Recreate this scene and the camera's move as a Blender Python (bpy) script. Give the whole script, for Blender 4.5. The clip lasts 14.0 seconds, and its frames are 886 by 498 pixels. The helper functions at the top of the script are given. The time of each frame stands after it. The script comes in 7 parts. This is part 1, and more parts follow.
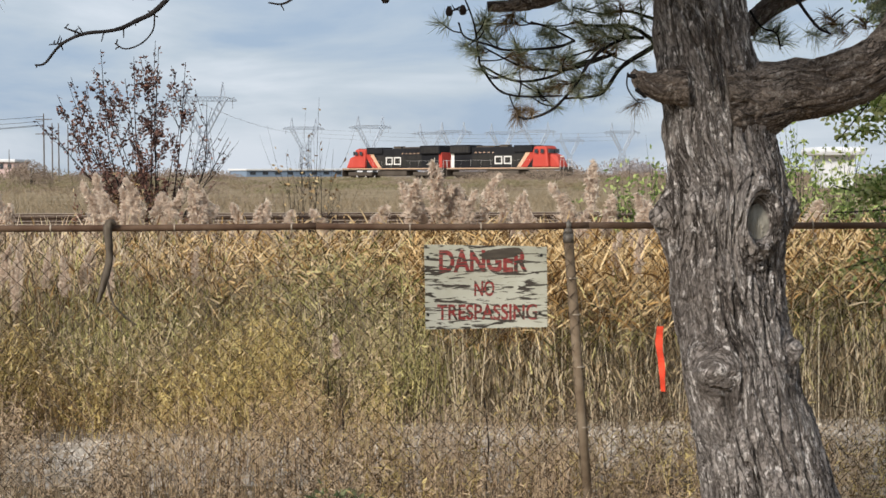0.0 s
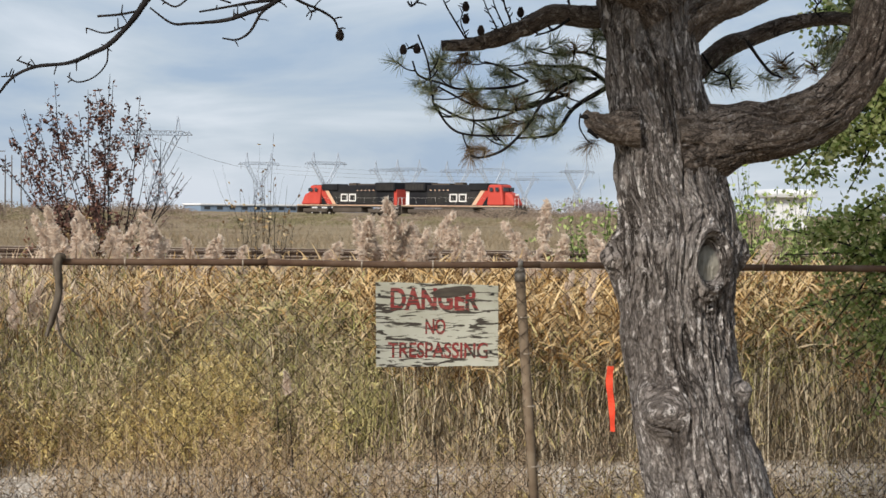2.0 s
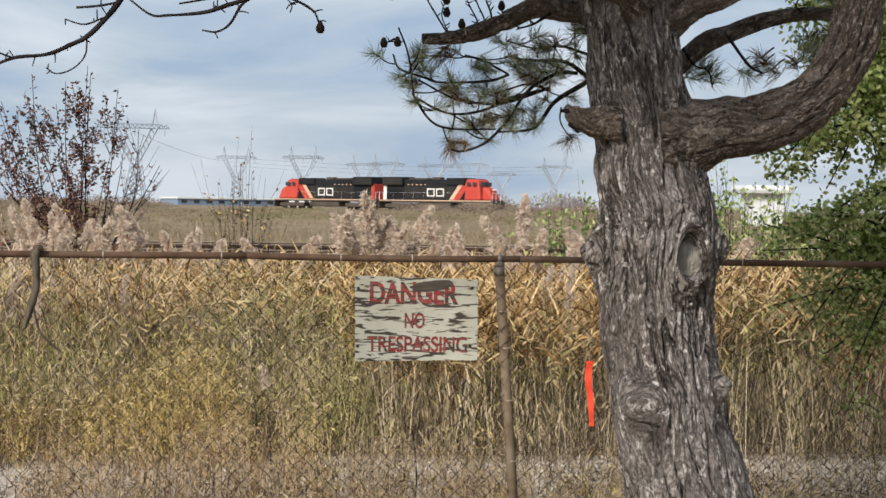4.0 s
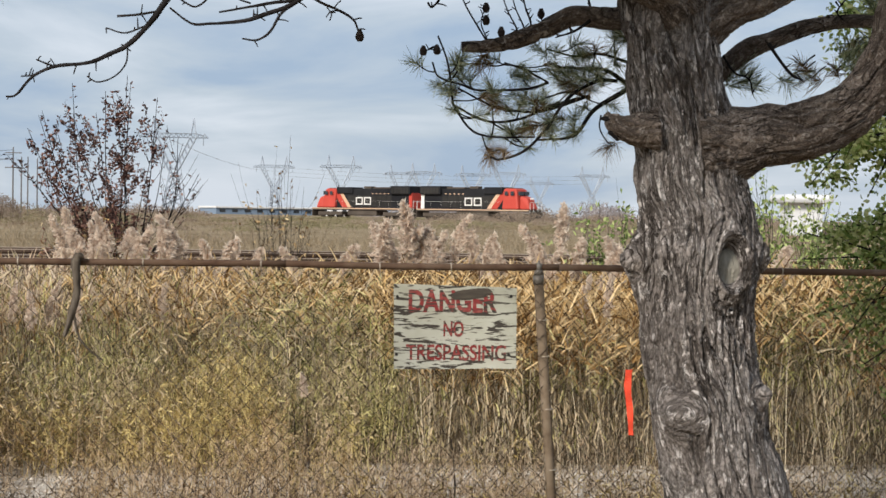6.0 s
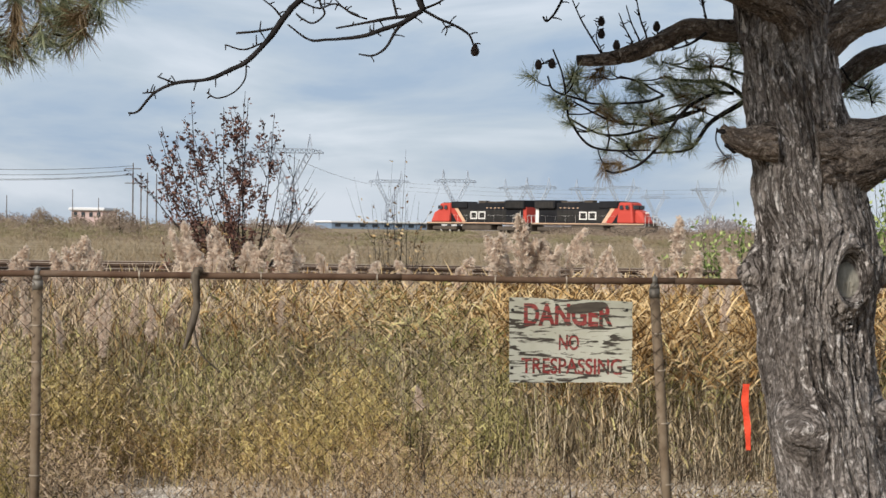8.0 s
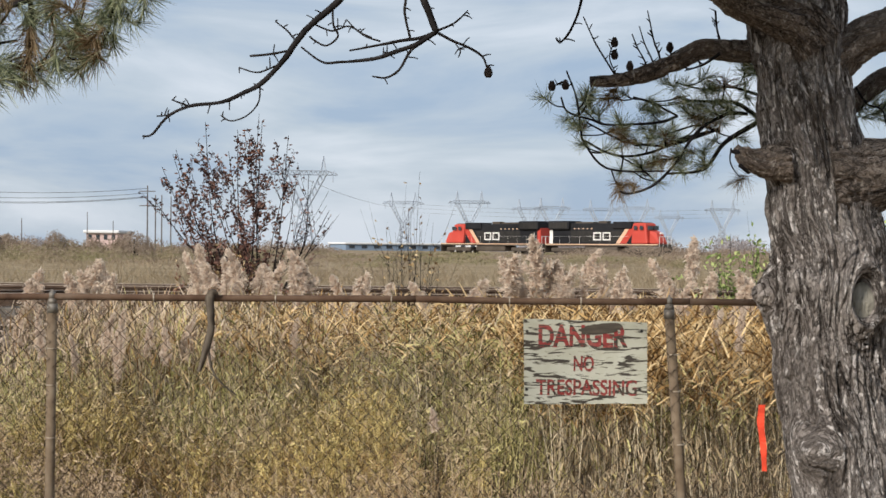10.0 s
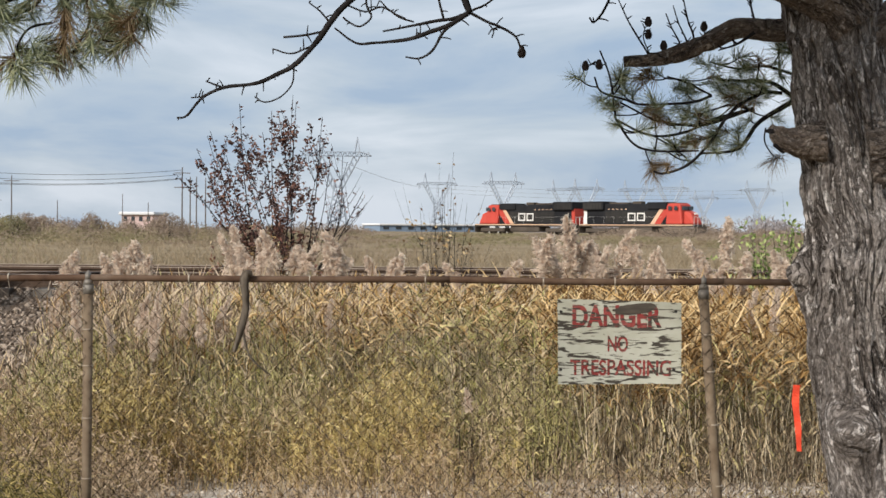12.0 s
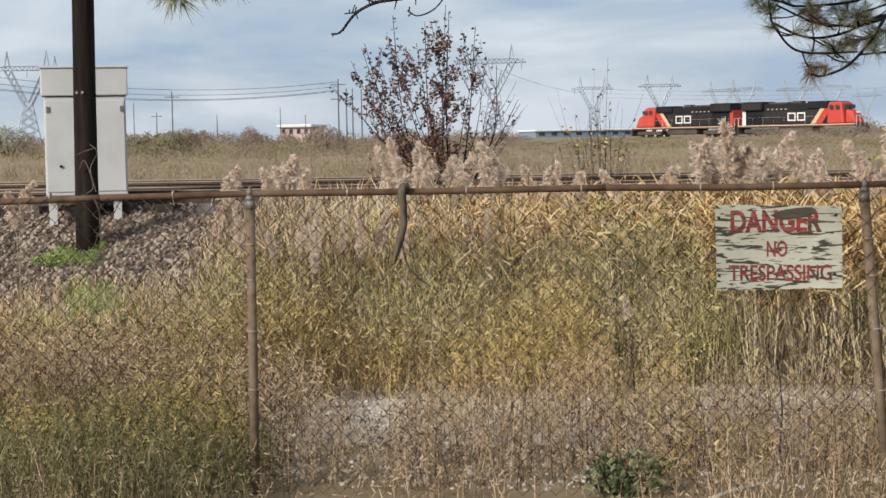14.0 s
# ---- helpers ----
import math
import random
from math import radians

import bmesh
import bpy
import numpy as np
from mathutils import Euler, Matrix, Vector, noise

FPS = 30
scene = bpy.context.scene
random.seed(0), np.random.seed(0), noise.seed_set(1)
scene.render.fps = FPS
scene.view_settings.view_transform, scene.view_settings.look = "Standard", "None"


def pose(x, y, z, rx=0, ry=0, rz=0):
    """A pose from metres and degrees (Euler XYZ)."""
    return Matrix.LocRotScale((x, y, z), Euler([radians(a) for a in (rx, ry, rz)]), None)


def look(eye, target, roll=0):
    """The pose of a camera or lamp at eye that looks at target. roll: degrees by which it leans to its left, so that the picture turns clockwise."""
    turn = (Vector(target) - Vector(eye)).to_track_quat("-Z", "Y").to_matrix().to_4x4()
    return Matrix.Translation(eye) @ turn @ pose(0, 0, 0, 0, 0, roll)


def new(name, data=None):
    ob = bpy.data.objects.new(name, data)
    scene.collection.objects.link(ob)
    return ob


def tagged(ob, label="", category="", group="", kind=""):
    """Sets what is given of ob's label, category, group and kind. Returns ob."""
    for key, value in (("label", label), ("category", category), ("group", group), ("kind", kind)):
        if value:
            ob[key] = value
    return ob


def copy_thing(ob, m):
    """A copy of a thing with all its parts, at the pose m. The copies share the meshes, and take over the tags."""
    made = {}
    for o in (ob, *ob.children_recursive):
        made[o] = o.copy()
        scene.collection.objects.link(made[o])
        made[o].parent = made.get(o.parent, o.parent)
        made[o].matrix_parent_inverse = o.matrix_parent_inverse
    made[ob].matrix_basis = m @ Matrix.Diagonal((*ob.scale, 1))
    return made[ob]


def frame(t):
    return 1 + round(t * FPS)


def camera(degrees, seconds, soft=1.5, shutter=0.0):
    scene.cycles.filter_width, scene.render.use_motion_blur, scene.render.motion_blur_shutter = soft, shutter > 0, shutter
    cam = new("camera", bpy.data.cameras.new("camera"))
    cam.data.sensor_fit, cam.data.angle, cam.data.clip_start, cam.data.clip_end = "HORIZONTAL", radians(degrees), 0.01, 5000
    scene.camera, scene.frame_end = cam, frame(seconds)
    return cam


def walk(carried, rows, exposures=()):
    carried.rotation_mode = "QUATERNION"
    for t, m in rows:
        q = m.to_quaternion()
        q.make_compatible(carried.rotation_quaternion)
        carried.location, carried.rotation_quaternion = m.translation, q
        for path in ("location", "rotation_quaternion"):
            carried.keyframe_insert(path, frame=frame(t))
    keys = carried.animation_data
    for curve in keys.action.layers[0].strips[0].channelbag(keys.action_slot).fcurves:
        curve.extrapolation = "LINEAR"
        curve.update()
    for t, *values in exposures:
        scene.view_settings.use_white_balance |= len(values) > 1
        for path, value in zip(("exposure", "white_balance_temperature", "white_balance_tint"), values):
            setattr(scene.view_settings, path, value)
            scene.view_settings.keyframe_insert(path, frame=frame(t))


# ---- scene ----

# ---- camera ----
cam = camera(29.0, 14.0, soft=1.55)
walk(cam, [
    (0, pose(0.0081, -0.0008, 1.8080, 87.5069, 0.1331, -2.4200)),
    (0.2, pose(0.0074, -0.0009, 1.8093, 87.9698, 0.2946, -2.6918)),
    (0.5, pose(0.0063, -0.0013, 1.8113, 88.0913, -0.6505, -4.2265)),
    (0.7, pose(0.0106, -0.0012, 1.8123, 88.0402, -0.7767, -5.2123)),
    (1, pose(0.0172, -0.0012, 1.8136, 87.8917, -0.3219, -3.4625)),
    (1.2, pose(0.0190, -0.0013, 1.8141, 88.7618, -0.4599, -3.1621)),
    (1.5, pose(0.0219, -0.0014, 1.8145, 88.5537, -0.4001, -3.3363)),
    (1.7, pose(0.0211, -0.0012, 1.8129, 88.3084, -0.2216, -3.2070)),
    (2, pose(0.0199, -0.0010, 1.8106, 88.7630, -0.6122, -3.9273)),
    (2.2, pose(0.0183, -0.0014, 1.8070, 88.8144, -1.1581, -5.3353)),
    (4.3, pose(0.0042, 0.0155, 1.8066, 88.5755, -0.6595, -4.3076)),
    (4.5, pose(-0.0002, 0.0042, 1.8058, 88.6648, -0.5932, -3.3948)),
    (4.8, pose(-0.0013, 0.0070, 1.8041, 89.0548, -0.2087, -1.9621)),
    (5, pose(-0.0021, 0.0089, 1.8029, 88.6727, 0.0707, -0.9556)),
    (5.2, pose(-0.0004, 0.0114, 1.8035, 89.0368, 0.0494, -1.5350)),
    (5.5, pose(0.0021, 0.0152, 1.8043, 89.0837, -0.2637, -2.4663)),
    (5.8, pose(0.0026, 0.0192, 1.8026, 90.0189, -0.5778, -3.0185)),
    (6, pose(0.0030, 0.0219, 1.8014, 88.8825, -0.8822, -3.4303)),
    (6.2, pose(0.0005, 0.0130, 1.8005, 88.7845, -0.9318, -2.6851)),
    (6.5, pose(-0.0032, -0.0002, 1.7991, 89.0986, -0.0632, -0.9227)),
    (6.8, pose(-0.0004, 0.0077, 1.7985, 88.4440, -0.2458, -0.7173)),
    (7, pose(0.0014, 0.0131, 1.7980, 89.0295, -0.2572, -1.2794)),
    (7.2, pose(0.0009, 0.0078, 1.7988, 88.9580, -0.1760, -0.9052)),
    (7.5, pose(-0.0000, 0.0000, 1.8000, 89.6787, -0.5800, 0.0033)),
    (7.8, pose(-0.0011, 0.0002, 1.7990, 89.5074, -0.7506, 0.1392)),
    (8, pose(-0.0018, 0.0003, 1.7984, 89.3054, -0.7650, 0.3950)),
    (8.2, pose(-0.0023, -0.0013, 1.7961, 88.8830, -0.8854, 0.9342)),
    (10.5, pose(-0.0012, 0.0051, 1.8009, 90.1654, -0.3964, 0.9425)),
    (10.8, pose(0.0001, 0.0030, 1.8002, 90.0935, -0.3543, 1.4533)),
    (11, pose(0.0009, 0.0015, 1.7998, 90.0096, -0.3042, 1.4310)),
    (11.2, pose(0.0004, -0.0002, 1.8001, 89.9784, -0.3565, 1.3244)),
    (11.5, pose(-0.0003, -0.0028, 1.8006, 89.8957, -0.4278, 1.4263)),
    (11.8, pose(-0.0003, -0.0034, 1.7993, 89.5669, -0.4412, 1.7841)),
    (12, pose(-0.0003, -0.0038, 1.7984, 89.3629, -0.4044, 2.0044)),
    (12.2, pose(-0.0016, -0.0050, 1.7997, 89.3400, -0.5712, 2.1651)),
    (12.5, pose(-0.0035, -0.0070, 1.8016, 89.6734, -0.5087, 3.5244)),
    (12.8, pose(-0.0009, -0.0193, 1.7971, 89.3802, -0.1375, 4.9416)),
    (13, pose(0.0008, -0.0276, 1.7940, 87.9944, 0.5437, 4.2752)),
    (13.2, pose(0.0051, -0.0317, 1.7956, 86.9230, 1.6397, 3.8396)),
    (13.5, pose(0.0117, -0.0380, 1.7978, 86.4278, 1.4771, 4.2364)),
    (13.7, pose(0.0134, -0.0254, 1.7984, 86.4179, 0.8211, 4.6363)),
    (13.8, pose(0.0113, -0.0311, 1.8041, 86.1820, 1.9645, 6.4062)),
    (14, pose(0.0071, -0.0427, 1.8155, 86.2788, 1.0252, 7.2078)),
])

# ---- world, sun ----
SUN_ELEV, SUN_TURN = 30.0, 218.0      # degrees above the horizon; clockwise from +y
world = bpy.data.worlds.new("overcast_sky")
scene.world = world
world.use_nodes = True
wn, wl = world.node_tree.nodes, world.node_tree.links
wn.clear()
sky = wn.new("ShaderNodeTexSky")
sky.sky_type, sky.sun_disc = "NISHITA", False
sky.sun_elevation, sky.sun_rotation = radians(SUN_ELEV), radians(SUN_TURN)
coord = wn.new("ShaderNodeTexCoord")
stretch = wn.new("ShaderNodeMapping")
stretch.inputs["Scale"].default_value = (3.4, 3.4, 13.0)
stretch.inputs["Location"].default_value = (0.7, 0.3, 0.15)
wl.new(coord.outputs["Generated"], stretch.inputs["Vector"])
cloud = wn.new("ShaderNodeTexNoise")
cloud.inputs["Scale"].default_value, cloud.inputs["Detail"].default_value = 1.5, 9.0
cloud.inputs["Roughness"].default_value, cloud.inputs["Distortion"].default_value = 0.54, 0.45
wl.new(stretch.outputs["Vector"], cloud.inputs["Vector"])
tone = wn.new("ShaderNodeValToRGB")
tone.color_ramp.elements[0].position, tone.color_ramp.elements[0].color = 0.35, (0.385, 0.50, 0.67, 1)
tone.color_ramp.elements[1].position, tone.color_ramp.elements[1].color = 0.62, (0.715, 0.78, 0.875, 1)
middle = tone.color_ramp.elements.new(0.48)
middle.color = (0.545, 0.63, 0.735, 1)
wl.new(cloud.outputs["Fac"], tone.inputs["Fac"])
clear = wn.new("ShaderNodeMix")
clear.data_type = "RGBA"
clear.inputs["Factor"].default_value = 0.88
dim = wn.new("ShaderNodeVectorMath")
dim.operation = "SCALE"
dim.inputs["Scale"].default_value = 0.09
wl.new(sky.outputs["Color"], dim.inputs[0])
wl.new(dim.outputs["Vector"], clear.inputs["A"])
wl.new(tone.outputs["Color"], clear.inputs["B"])
back = wn.new("ShaderNodeBackground")
back.inputs["Strength"].default_value = 1.0
wl.new(clear.outputs["Result"], back.inputs["Color"])
out = wn.new("ShaderNodeOutputWorld")
wl.new(back.outputs["Background"], out.inputs["Surface"])

sun_data = bpy.data.lights.new("sun", "SUN")
sun_data.energy, sun_data.angle, sun_data.color = 4.5, radians(12), (1.0, 0.94, 0.86)
sun = new("sun", sun_data)
az, el = radians(SUN_TURN), radians(SUN_ELEV)
sun.matrix_basis = look((0, 0, 60), (-50 * math.sin(az) * math.cos(el), -50 * math.cos(az) * math.cos(el), 60 - 50 * math.sin(el)))


# ---- materials ----
def material(name, colours, scale=8.0, rough=0.8, metal=0.0, bump=0.3, depth=0.01, stretched=(1, 1, 1), island=0.0, each=0.0, spec=0.1, distort=0.0):
    """Two scales of noise through a ramp of colours; island / each: how far the colour shifts from piece to piece."""
    m = bpy.data.materials.new(name)
    m.use_nodes = True
    n, l = m.node_tree.nodes, m.node_tree.links
    b = n["Principled BSDF"]
    b.inputs["Roughness"].default_value, b.inputs["Metallic"].default_value = rough, metal
    b.inputs["Specular IOR Level"].default_value = spec
    tc, mp = n.new("ShaderNodeTexCoord"), n.new("ShaderNodeMapping")
    mp.inputs["Scale"].default_value = stretched
    l.new(tc.outputs["Object"], mp.inputs["Vector"])
    fine, broad = n.new("ShaderNodeTexNoise"), n.new("ShaderNodeTexNoise")
    fine.inputs["Scale"].default_value, fine.inputs["Detail"].default_value = scale, 5
    fine.inputs["Distortion"].default_value = distort
    broad.inputs["Scale"].default_value, broad.inputs["Detail"].default_value = scale * 0.17, 2
    for k in (fine, broad):
        l.new(mp.outputs["Vector"], k.inputs["Vector"])
    mix = n.new("ShaderNodeMath")
    mix.operation = "MULTIPLY_ADD"
    mix.inputs[1].default_value = 0.45
    half = n.new("ShaderNodeMath")
    half.operation = "MULTIPLY"
    half.inputs[1].default_value = 0.55
    l.new(broad.outputs["Fac"], half.inputs[0])
    l.new(fine.outputs["Fac"], mix.inputs[0])
    l.new(half.outputs[0], mix.inputs[2])
    value = mix.outputs[0]
    if island or each:
        src = n.new("ShaderNodeNewGeometry").outputs["Random Per Island"] if island else n.new("ShaderNodeObjectInfo").outputs["Random"]
        shift = n.new("ShaderNodeMath")
        shift.operation = "MULTIPLY_ADD"
        shift.inputs[1].default_value = island or each
        less = n.new("ShaderNodeMath")
        less.operation = "SUBTRACT"
        less.inputs[1].default_value = 0.5 * (island or each)
        l.new(src, shift.inputs[0])
        l.new(value, shift.inputs[2])
        l.new(shift.outputs[0], less.inputs[0])
        value = less.outputs[0]
    ramp = n.new("ShaderNodeValToRGB")
    cr = ramp.color_ramp
    count = len(colours)
    for i, c in enumerate(colours):
        at = 0.3 + 0.4 * i / max(1, count - 1)
        e = cr.elements[i] if i < 2 else cr.elements.new(at)
        e.position, e.color = at, (*c, 1)
    l.new(value, ramp.inputs["Fac"])
    l.new(ramp.outputs["Color"], b.inputs["Base Color"])
    if bump:
        bp = n.new("ShaderNodeBump")
        bp.inputs["Strength"].default_value, bp.inputs["Distance"].default_value = bump, depth
        l.new(fine.outputs["Fac"], bp.inputs["Height"])
        l.new(bp.outputs["Normal"], b.inputs["Normal"])
    return m


def leafy(name, colours, scale=2.0, island=0.9, through_light=0.25, rough=0.7):
    """A leaf surface: colour from piece to piece, with some light let through."""
    m = material(name, colours, scale, rough, bump=0, island=island, spec=0.06)
    n, l = m.node_tree.nodes, m.node_tree.links
    b = n["Principled BSDF"]
    t = n.new("ShaderNodeBsdfTranslucent")
    l.new(b.inputs["Base Color"].links[0].from_socket, t.inputs["Color"])
    mx = n.new("ShaderNodeMixShader")
    mx.inputs[0].default_value = through_light
    l.new(b.outputs[0], mx.inputs[1])
    l.new(t.outputs[0], mx.inputs[2])
    l.new(mx.outputs[0], n["Material Output"].inputs["Surface"])
    return m


def bark(name, colours, flake, seams=20.0, deep=0.012, along=0.16, flakes=0.6):
    """Old pine bark that follows the grain stored on the mesh: meandering seams at two scales, fibres, pale flakes."""
    m = bpy.data.materials.new(name)
    m.use_nodes = True
    n, l = m.node_tree.nodes, m.node_tree.links
    b = n["Principled BSDF"]
    b.inputs["Roughness"].default_value, b.inputs["Specular IOR Level"].default_value = 0.95, 0.12
    at = n.new("ShaderNodeAttribute")
    at.attribute_name = "grain"

    def grain(scale, detail, rough, run, distortion=0.0, shift=0.0):
        mp, t = n.new("ShaderNodeMapping"), n.new("ShaderNodeTexNoise")
        mp.inputs["Scale"].default_value = (1, run, 1)
        mp.inputs["Location"].default_value = (shift, shift * 0.7, shift)
        t.inputs["Scale"].default_value, t.inputs["Detail"].default_value = scale, detail
        t.inputs["Roughness"].default_value, t.inputs["Distortion"].default_value = rough, distortion
        l.new(at.outputs["Vector"], mp.inputs["Vector"])
        l.new(mp.outputs["Vector"], t.inputs["Vector"])
        return t.outputs["Fac"]

    def calc(kind, a, c=None, d=None):
        t = n.new("ShaderNodeMath")
        t.operation = kind
        for k, v in enumerate((a, c, d)):
            if isinstance(v, (int, float)):
                t.inputs[k].default_value = v
            elif v is not None:
                l.new(v, t.inputs[k])
        return t.outputs[0]

    def spread(v, lo, hi):
        t = n.new("ShaderNodeMapRange")
        t.inputs["From Min"].default_value, t.inputs["From Max"].default_value = lo, hi
        l.new(v, t.inputs["Value"])
        return t.outputs["Result"]

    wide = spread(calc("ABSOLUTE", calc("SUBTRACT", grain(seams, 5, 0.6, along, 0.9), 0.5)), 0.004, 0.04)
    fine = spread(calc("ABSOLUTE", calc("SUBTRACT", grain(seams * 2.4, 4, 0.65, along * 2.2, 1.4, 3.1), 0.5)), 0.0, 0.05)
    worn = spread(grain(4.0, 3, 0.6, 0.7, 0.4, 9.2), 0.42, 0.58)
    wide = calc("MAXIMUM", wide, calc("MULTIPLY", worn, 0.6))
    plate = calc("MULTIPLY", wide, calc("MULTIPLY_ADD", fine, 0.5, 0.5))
    fibre = grain(seams * 5, 6, 0.72, along * 1.6, 1.0, 7.7)
    blotch = grain(5.0, 3, 0.5, 0.6, 0.3, 1.3)
    tone = calc("MULTIPLY_ADD", fibre, 0.62, calc("MULTIPLY", blotch, 0.38))
    ramp = n.new("ShaderNodeValToRGB")
    for k, c in enumerate(colours):
        pos = 0.36 + 0.28 * k / (len(colours) - 1)
        e = ramp.color_ramp.elements[k] if k < 2 else ramp.color_ramp.elements.new(pos)
        e.position, e.color = pos, (*c, 1)
    l.new(tone, ramp.inputs["Fac"])
    chips = calc("MULTIPLY", spread(grain(seams * 2.0, 5, 0.6, along * 2.6, 0.6, 5.5), 0.56, 0.60), calc("MULTIPLY", plate, flakes))
    pale, crack = n.new("ShaderNodeMix"), n.new("ShaderNodeMix")
    pale.data_type = crack.data_type = "RGBA"
    l.new(chips, pale.inputs["Factor"])
    l.new(ramp.outputs["Color"], pale.inputs["A"])
    pale.inputs["B"].default_value = (*flake, 1)
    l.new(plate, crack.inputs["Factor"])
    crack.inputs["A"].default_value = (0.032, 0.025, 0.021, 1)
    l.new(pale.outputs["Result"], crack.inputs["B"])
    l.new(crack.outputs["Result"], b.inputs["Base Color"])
    bp = n.new("ShaderNodeBump")
    bp.inputs["Strength"].default_value, bp.inputs["Distance"].default_value = 0.9, deep
    l.new(calc("MULTIPLY_ADD", fibre, 0.6, plate), bp.inputs["Height"])
    l.new(bp.outputs["Normal"], b.inputs["Normal"])
    return m


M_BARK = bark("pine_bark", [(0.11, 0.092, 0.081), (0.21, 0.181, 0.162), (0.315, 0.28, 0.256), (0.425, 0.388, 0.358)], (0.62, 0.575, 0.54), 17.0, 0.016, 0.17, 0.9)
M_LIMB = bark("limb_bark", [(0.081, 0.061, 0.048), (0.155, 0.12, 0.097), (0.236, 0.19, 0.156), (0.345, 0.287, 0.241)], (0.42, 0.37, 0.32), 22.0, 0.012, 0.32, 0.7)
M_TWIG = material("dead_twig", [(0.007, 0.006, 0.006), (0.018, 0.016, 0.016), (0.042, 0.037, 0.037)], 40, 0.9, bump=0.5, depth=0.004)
M_WOODGREY = material("weathered_heartwood", [(0.08, 0.072, 0.058), (0.27, 0.25, 0.205), (0.42, 0.39, 0.33)], 45, 0.9, bump=0.5, depth=0.004, stretched=(1, 1, 0.15))
M_NEEDLE = leafy("pine_needles", [(0.108, 0.133, 0.078), (0.257, 0.286, 0.169), (0.499, 0.519, 0.325)], 3, 0.8, 0.25)
M_NEEDLE_OLD = leafy("brown_needles", [(0.1, 0.065, 0.035), (0.21, 0.145, 0.08), (0.32, 0.235, 0.14)], 3, 0.8, 0.15)
M_CONE = material("pine_cone", [(0.02, 0.016, 0.014), (0.06, 0.045, 0.04)], 60, 0.9, bump=0.6, depth=0.004)
M_RUST = material("rusty_pipe", [(0.05, 0.028, 0.019), (0.10, 0.06, 0.04), (0.14, 0.092, 0.063), (0.2, 0.155, 0.12)], 22, 0.85, metal=0.25, bump=0.4, depth=0.002, stretched=(0.5, 1, 0.5))
M_POST = material("weathered_post", [(0.095, 0.066, 0.043), (0.185, 0.138, 0.094), (0.27, 0.215, 0.155)], 18, 0.85, metal=0.2, bump=0.3, depth=0.002)
M_WIRE = material("rusty_wire", [(0.045, 0.03, 0.022), (0.09, 0.064, 0.047), (0.17, 0.135, 0.105)], 14, 0.8, metal=0.3, bump=0, island=0.5)
M_TIE = material("aluminium_tie", [(0.3, 0.25, 0.19), (0.5, 0.44, 0.36)], 30, 0.6, metal=0.4, bump=0)
M_BAND = material("galvanised_cap", [(0.14, 0.12, 0.10), (0.26, 0.24, 0.21)], 30, 0.6, metal=0.5, bump=0.2, depth=0.002)
M_GROUND = material("dry_earth", [(0.14, 0.105, 0.06), (0.25, 0.19, 0.115), (0.34, 0.27, 0.17)], 3, 0.95, bump=0.6, depth=0.03)
M_GRAVEL = material("pale_gravel", [(0.336, 0.286, 0.23), (0.538, 0.476, 0.403), (0.717, 0.65, 0.566)], 18, 0.95, bump=0.6, depth=0.015, island=0.5)
M_BALLAST = material("ballast_stone", [(0.094, 0.071, 0.054), (0.2, 0.154, 0.118), (0.356, 0.287, 0.226)], 14, 0.95, bump=0.5, depth=0.01, island=0.8)
M_STALK = leafy("reed_stalk", [(0.13, 0.1, 0.06), (0.43, 0.355, 0.24), (0.6, 0.52, 0.385)], 2, 0.8, 0.1)
M_REED_GOLD = leafy("reed_leaf_gold", [(0.14, 0.075, 0.028), (0.57, 0.365, 0.15), (0.77, 0.585, 0.33)], 0.8, 0.8, 0.25)
M_REED_GREEN = leafy("reed_leaf_green", [(0.075, 0.075, 0.027), (0.39, 0.37, 0.135), (0.66, 0.585, 0.285)], 0.8, 0.8, 0.25)
M_REED_GREY = leafy("reed_leaf_grey", [(0.121, 0.09, 0.052), (0.506, 0.392, 0.238), (0.792, 0.647, 0.435)], 0.8, 0.8, 0.3)
M_PLUME = leafy("reed_plume", [(0.58, 0.455, 0.36), (0.72, 0.605, 0.495), (0.81, 0.72, 0.61)], 6, 0.5, 0.35, 0.95)
M_REED_PINK = leafy("reed_leaf_pinkish", [(0.189, 0.131, 0.086), (0.60, 0.45, 0.31), (0.74, 0.60, 0.45)], 0.8, 0.7, 0.3)
M_WEED = leafy("dry_weed", [(0.127, 0.085, 0.031), (0.531, 0.39, 0.148), (0.716, 0.584, 0.267)], 0.9, 0.7, 0.2)
M_WEED_RED = leafy("rusty_weed", [(0.133, 0.078, 0.036), (0.507, 0.346, 0.17), (0.655, 0.508, 0.293)], 0.9, 0.7, 0.2)
M_WEED_BROWN = leafy("brown_weed", [(0.089, 0.059, 0.036), (0.396, 0.281, 0.171), (0.627, 0.477, 0.321)], 0.9, 0.8, 0.2)
M_WEED_GREEN = leafy("green_weed", [(0.091, 0.075, 0.024), (0.392, 0.315, 0.113), (0.607, 0.475, 0.198)], 0.9, 0.7, 0.2)
# green weed again, darkened: shade low at the fence is put into the colour
M_WEED_SHADED = leafy("shaded_green_weed", [(0.045, 0.045, 0.02), (0.14, 0.135, 0.06), (0.30, 0.27, 0.14)], 0.9, 0.7, 0.15)
M_WEED_GREY = leafy("grey_weed", [(0.109, 0.082, 0.054), (0.44, 0.339, 0.233), (0.638, 0.509, 0.362)], 0.9, 0.8, 0.2)
